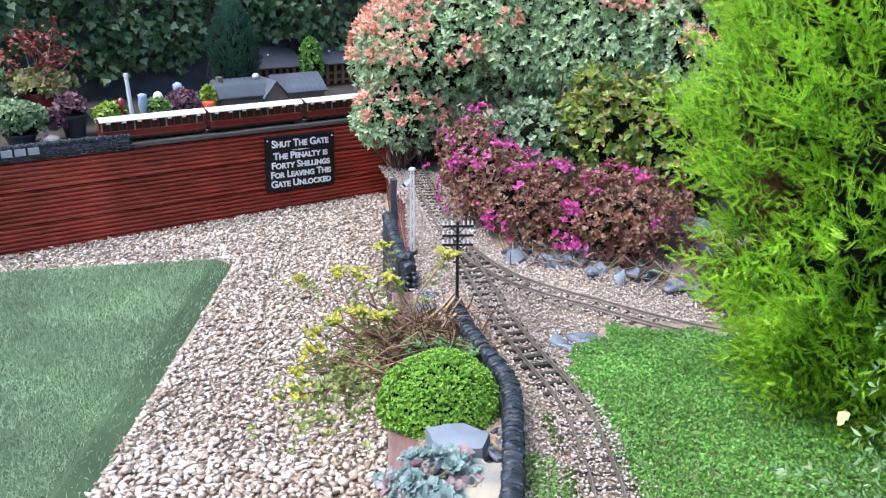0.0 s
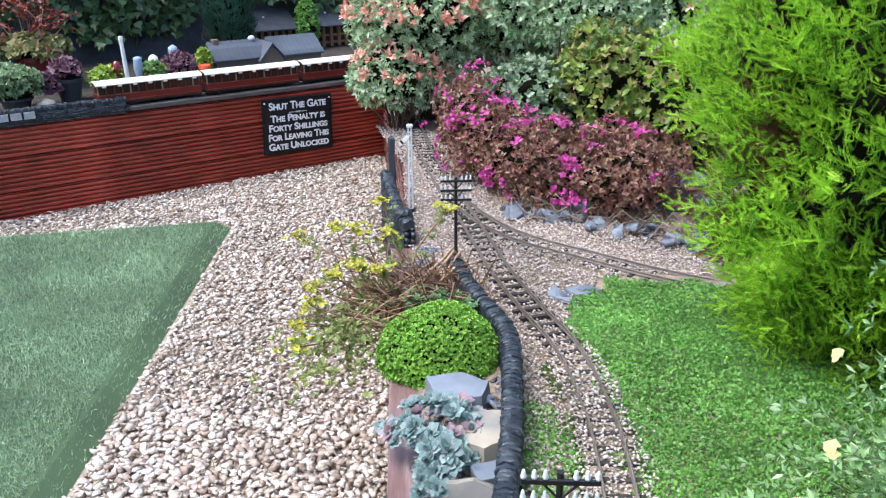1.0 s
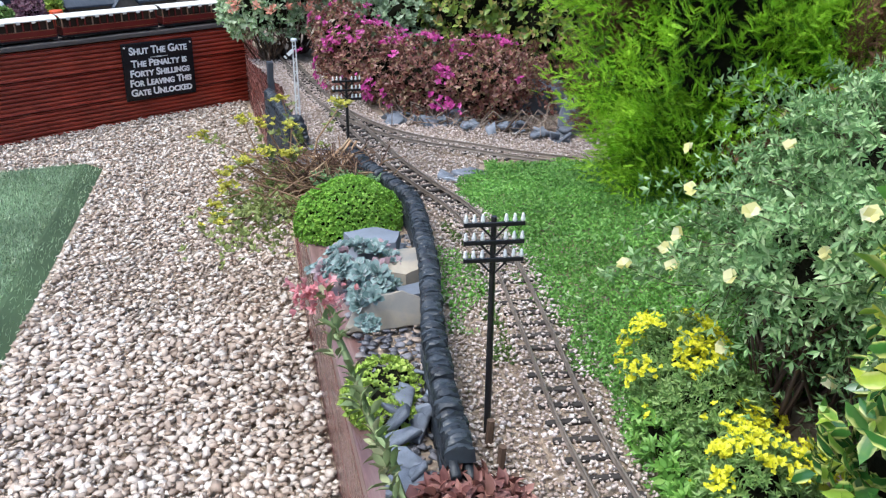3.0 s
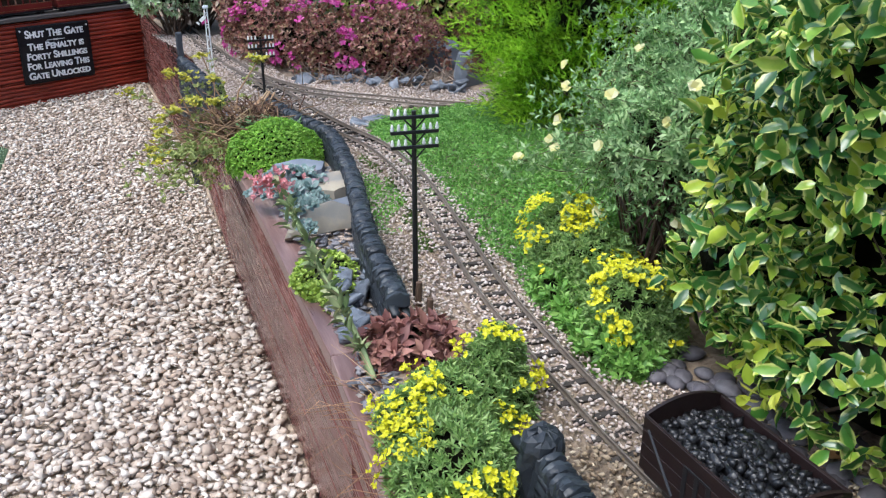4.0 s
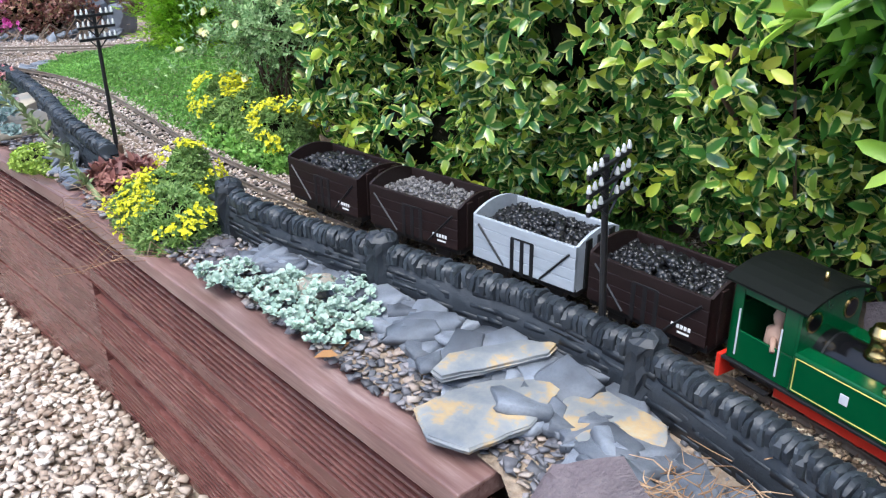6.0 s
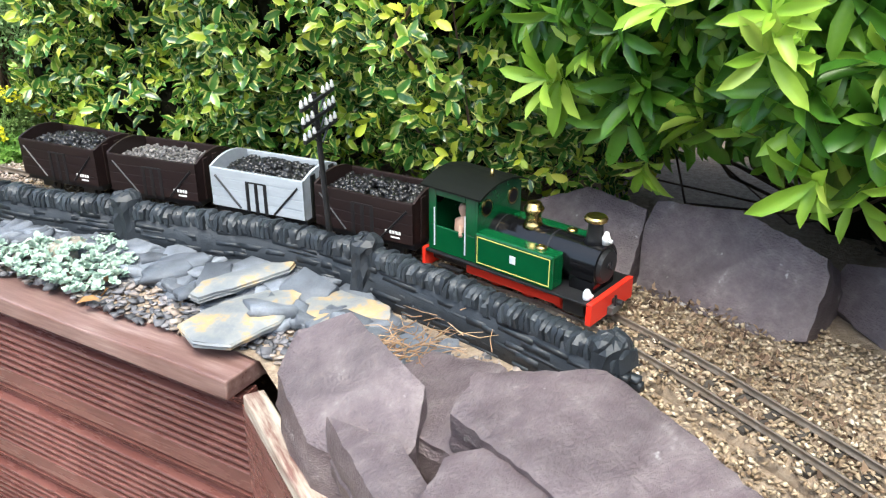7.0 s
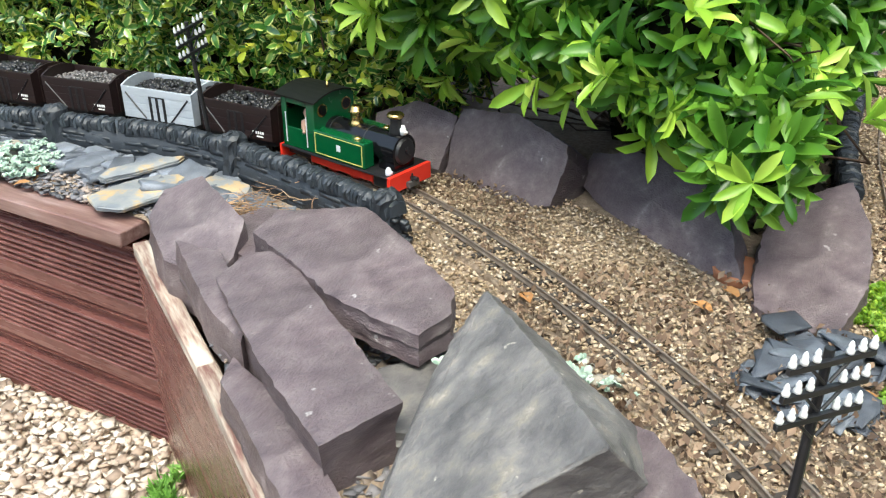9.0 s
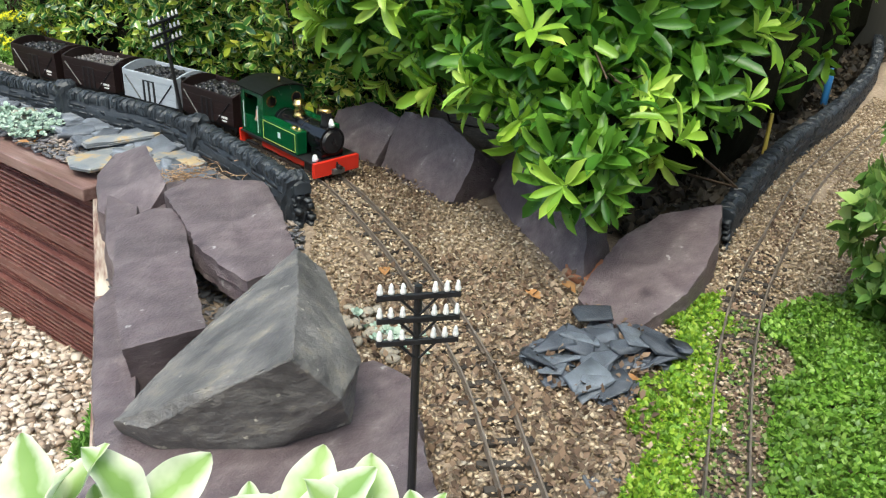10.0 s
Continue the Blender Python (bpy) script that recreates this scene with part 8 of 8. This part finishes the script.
# bare twigs and red leaves over the red pot
g = np.random.default_rng(331)
b0 = np.array(far(.385, .75, .6))
n = 16
tw_b = b0 + np.column_stack([g.normal(0, .07, (n, 2)), g.uniform(.12, .28, n)])
rp = thing("twiggy_acer", "bare twiggy shrub with a few dark red leaves", "shrub")
obj("twigs", twigs("twigs", np.tile(b0, (n, 1)), tw_b, .0035, M_DRY, .1, 3), rp)["kind"] = "stuff"
q = np.repeat(tw_b, 12, 0) + g.normal(0, .035, (n * 12, 3))
P, R, S = whorls(q, np.tile([0, 0, -1.0], (len(q), 1)), 3, .03, g, 1, 0)
obj("leaves", leaf_mesh("leaves", P, R, S, leafy("dark_red_leaf", [(0, (.09, .02, .018)), (.6, (.2, .05, .04)), (1, (.4, .1, .06))]), *T_LEAF, width=.8), rp)["kind"] = "stuff"
# upright bits behind the coaches
bm = bmesh.new(); rod(bm, (0, 0, 0), (-.012, 0, .26), .011, .009, 12); rod(bm, (-.012, 0, .26), (-.0125, 0, .275), .012, .01, 12)
o = obj("white_post", from_bm("white_post", bm, M_WHITE), m=Matrix.Translation(far(.695, .3, .42))); tagged(o, "leaning white post behind the coaches", "post")
M_BLUEG = material("pale_blue_glaze", [(0, (.3, .4, .55)), (1, (.5, .6, .72))], scale=30, rough=.3, bump=.05)
M_REDG = material("orange_red_plastic", [(0, (.6, .07, .02)), (1, (.75, .14, .05))], scale=30, rough=.4, bump=.05)
for nm, lab, s_, d, z, prof, mt in (("glass_ornament", "pale blue glazed garden ornament", .775, .4, .43, [(.012, 0), (.014, .05), (.024, .09), (.02, .13), (.022, .145), (.01, .15)], M_BLUEG),
                                    ("orange_ornament", "small orange-red clay plant pot", 1.09, .35, .43, [(.022, 0), (.03, .05), (.032, .085), (.028, .09)], M_REDG),
                                    ("red_ornament", "slim dark red ornament", .655, .33, .43, [(.018, 0), (.02, .1), (.022, .13), (.01, .15)], M_REDPOT),
                                    ("white_ornament", "small white stone ornament", .88, .5, .5, [(.02, 0), (.03, .03), (.02, .06), (.004, .07)], M_WHITE),
                                    ("lilac_ornament", "small lilac glazed ornament", .99, .52, .55, [(.01, 0), (.024, .02), (.022, .045), (.006, .055)], M_BLUEG)):
    bm = bmesh.new(); lathe(bm, prof, 16)
    o = obj(nm, from_bm(nm, bm, mt, True), m=Matrix.Translation(far(s_, d, z))); tagged(o, lab, "ornament")
pebble(far(.3, .2, 0).x, far(.3, .2, 0).y, .11, PALE, "flat pale stone on the far ledge", .42)

# ---------------------------------------------------------------- loose gravel
g = np.random.default_rng(401)
GRAV = [(-2.5, 2.95), (-.93, 4.55), (-.4, 2.85), (-.21, 2.06), (.13, .69), (.32, -.385), (.2, -.76), (-.1, -1.3), (-.6, -1.3), (-.9, .2), (-.72, .85), (-.9, 1.7), (-1.25, 3.36), (-2.1, 3.02)]
p = np.vstack([fill(GRAV, .0138, g, .6), fill(GRAV, .032, g, .6)])
z = ground_z(p[:, 0], p[:, 1]) + g.uniform(-.006, .006, len(p))
size = g.uniform(.012, .0255, len(p)) * g.uniform(.75, 1.2, len(p))
near = p[:, 1] < 2.0
for sel, lo_, txt in ((near, 2, "cream and buff angular gravel beside the raised bed"), (~near, 1, "cream and buff angular gravel below the red wall")):
    tagged(obj("gravel", stones("gravel", np.column_stack([p, z])[sel], size[sel] * (1 if lo_ == 2 else 1.15), M_GRAVEL, 403 + lo_, .4, lo=lo_)), txt, "gravel", kind="stuff")
M_CHIP = material("slate_chips", [(0, (.06, .06, .065)), (.45, (.14, .138, .152)), (.72, (.24, .225, .235)), (.86, (.32, .25, .2)), (1, (.5, .46, .42))], scale=60, rough=.6, island=.85, bump=.2)
# finer gravel on the bed along the lines
g = np.random.default_rng(405)
bed_poly = [(-.6, 3.3), (-.36, 2.75), (-.2, 2.1), (-.03, 1.8), (.1, 1.6), (.16, 1.3), (.2, .85), (.24, .62), (.33, .38), (.38, .2), (.47, 0), (.54, -.2), (.58, -.4), (.57, -.78), (.43, -.95), (.39, -1.1),
            (.3, -1.38), (.1, -1.6), (-.1, -1.9), (.1, -2.0), (.45, -1.75), (.9, -1.5), (1.5, -1.42), (2.3, -1.2), (2.3, -1.0), (1.58, -1.13), (1.3, -1.2), (1.08, -1.27), (.7, -1.3), (.76, -1.2), (.84, -1.0), (.87, -.85), (.86, -.55), (.76, -.3), (.95, -.1), (.75, .3),
            (.62, .48), (.45, .6), (.43, 1.0), (.37, 1.4), (.22, 1.75), (.28, 1.95), (.55, 2.0), (.6, 2.15), (.2, 2.3), (-.02, 2.42), (-.15, 2.8), (-.25, 3.2)]
p = fill(bed_poly, .0066, g, .7)
d = np.full(len(p), 9.0)
for line in (TRACK, BRANCH, SIDING):
    r, h = curve_pts(line, .02)
    for k in range(0, len(p), 4000):
        d[k:k + 4000] = np.minimum(d[k:k + 4000], np.sqrt(((p[k:k + 4000, None] - r[None]) ** 2).sum(-1)).min(1))
z = bed_z(p[:, 0], p[:, 1]) + .0048 + g.uniform(-.0035, .003, len(p)) + np.where(d < .05, shoulder(p[:, 1]) * (1 + .35 * wobble(np.column_stack([p, p[:, 0] * 0]), 9, 2)), 0)
z = z - np.where(np.abs(d - .0225) < .005, .0012, 0)
keep = np.abs(d - .0225) > .0015
size = g.uniform(.0055, .0105, len(p))
north = p[:, 1] + .12 * wobble(np.column_stack([p, z * 0]), 5, 3) > .42
for sel, mt, txt in ((keep & ~north, M_BALLAST, "fine sandy brown gravel along the railway"), (keep & north, M_BALLASTPALE, "fine pale pinkish gravel along the railway")):
    tagged(obj("ballast", stones("ballast", np.column_stack([p, z])[sel], size[sel], mt, 407, .5, lo=1)), txt, "gravel", kind="stuff")
# slate chippings filling the bed beside the curved wall and round the rocks
g = np.random.default_rng(409)
chip = [(.16, .7), (.3, .4), (.36, .2), (.44, .02), (.53, -.2), (.55, -.45), (.54, -.78), (.42, -1.0), (.33, -1.2), (.1, -1.2), (.2, -.8), (.37, -.4), (.3, -.1), (.24, .2), (.14, .6)]
p = np.vstack([fill(chip, .0095, g, .7), fill([(.03, 1.45), (.13, 1.5), (.16, 1.2), (.17, .9), (.2, .7), (.13, .7), (.08, .95), (.0, 1.3)], .011, g, .7)])
me = stones("slate_chippings", np.column_stack([p, BED + g.uniform(0, .006, len(p))]), g.uniform(.007, .017, len(p)), M_CHIP, 411, .22, lo=2)
tagged(obj("slate_chippings", me), "grey and purple slate chippings in the bed", "gravel", kind="stuff")
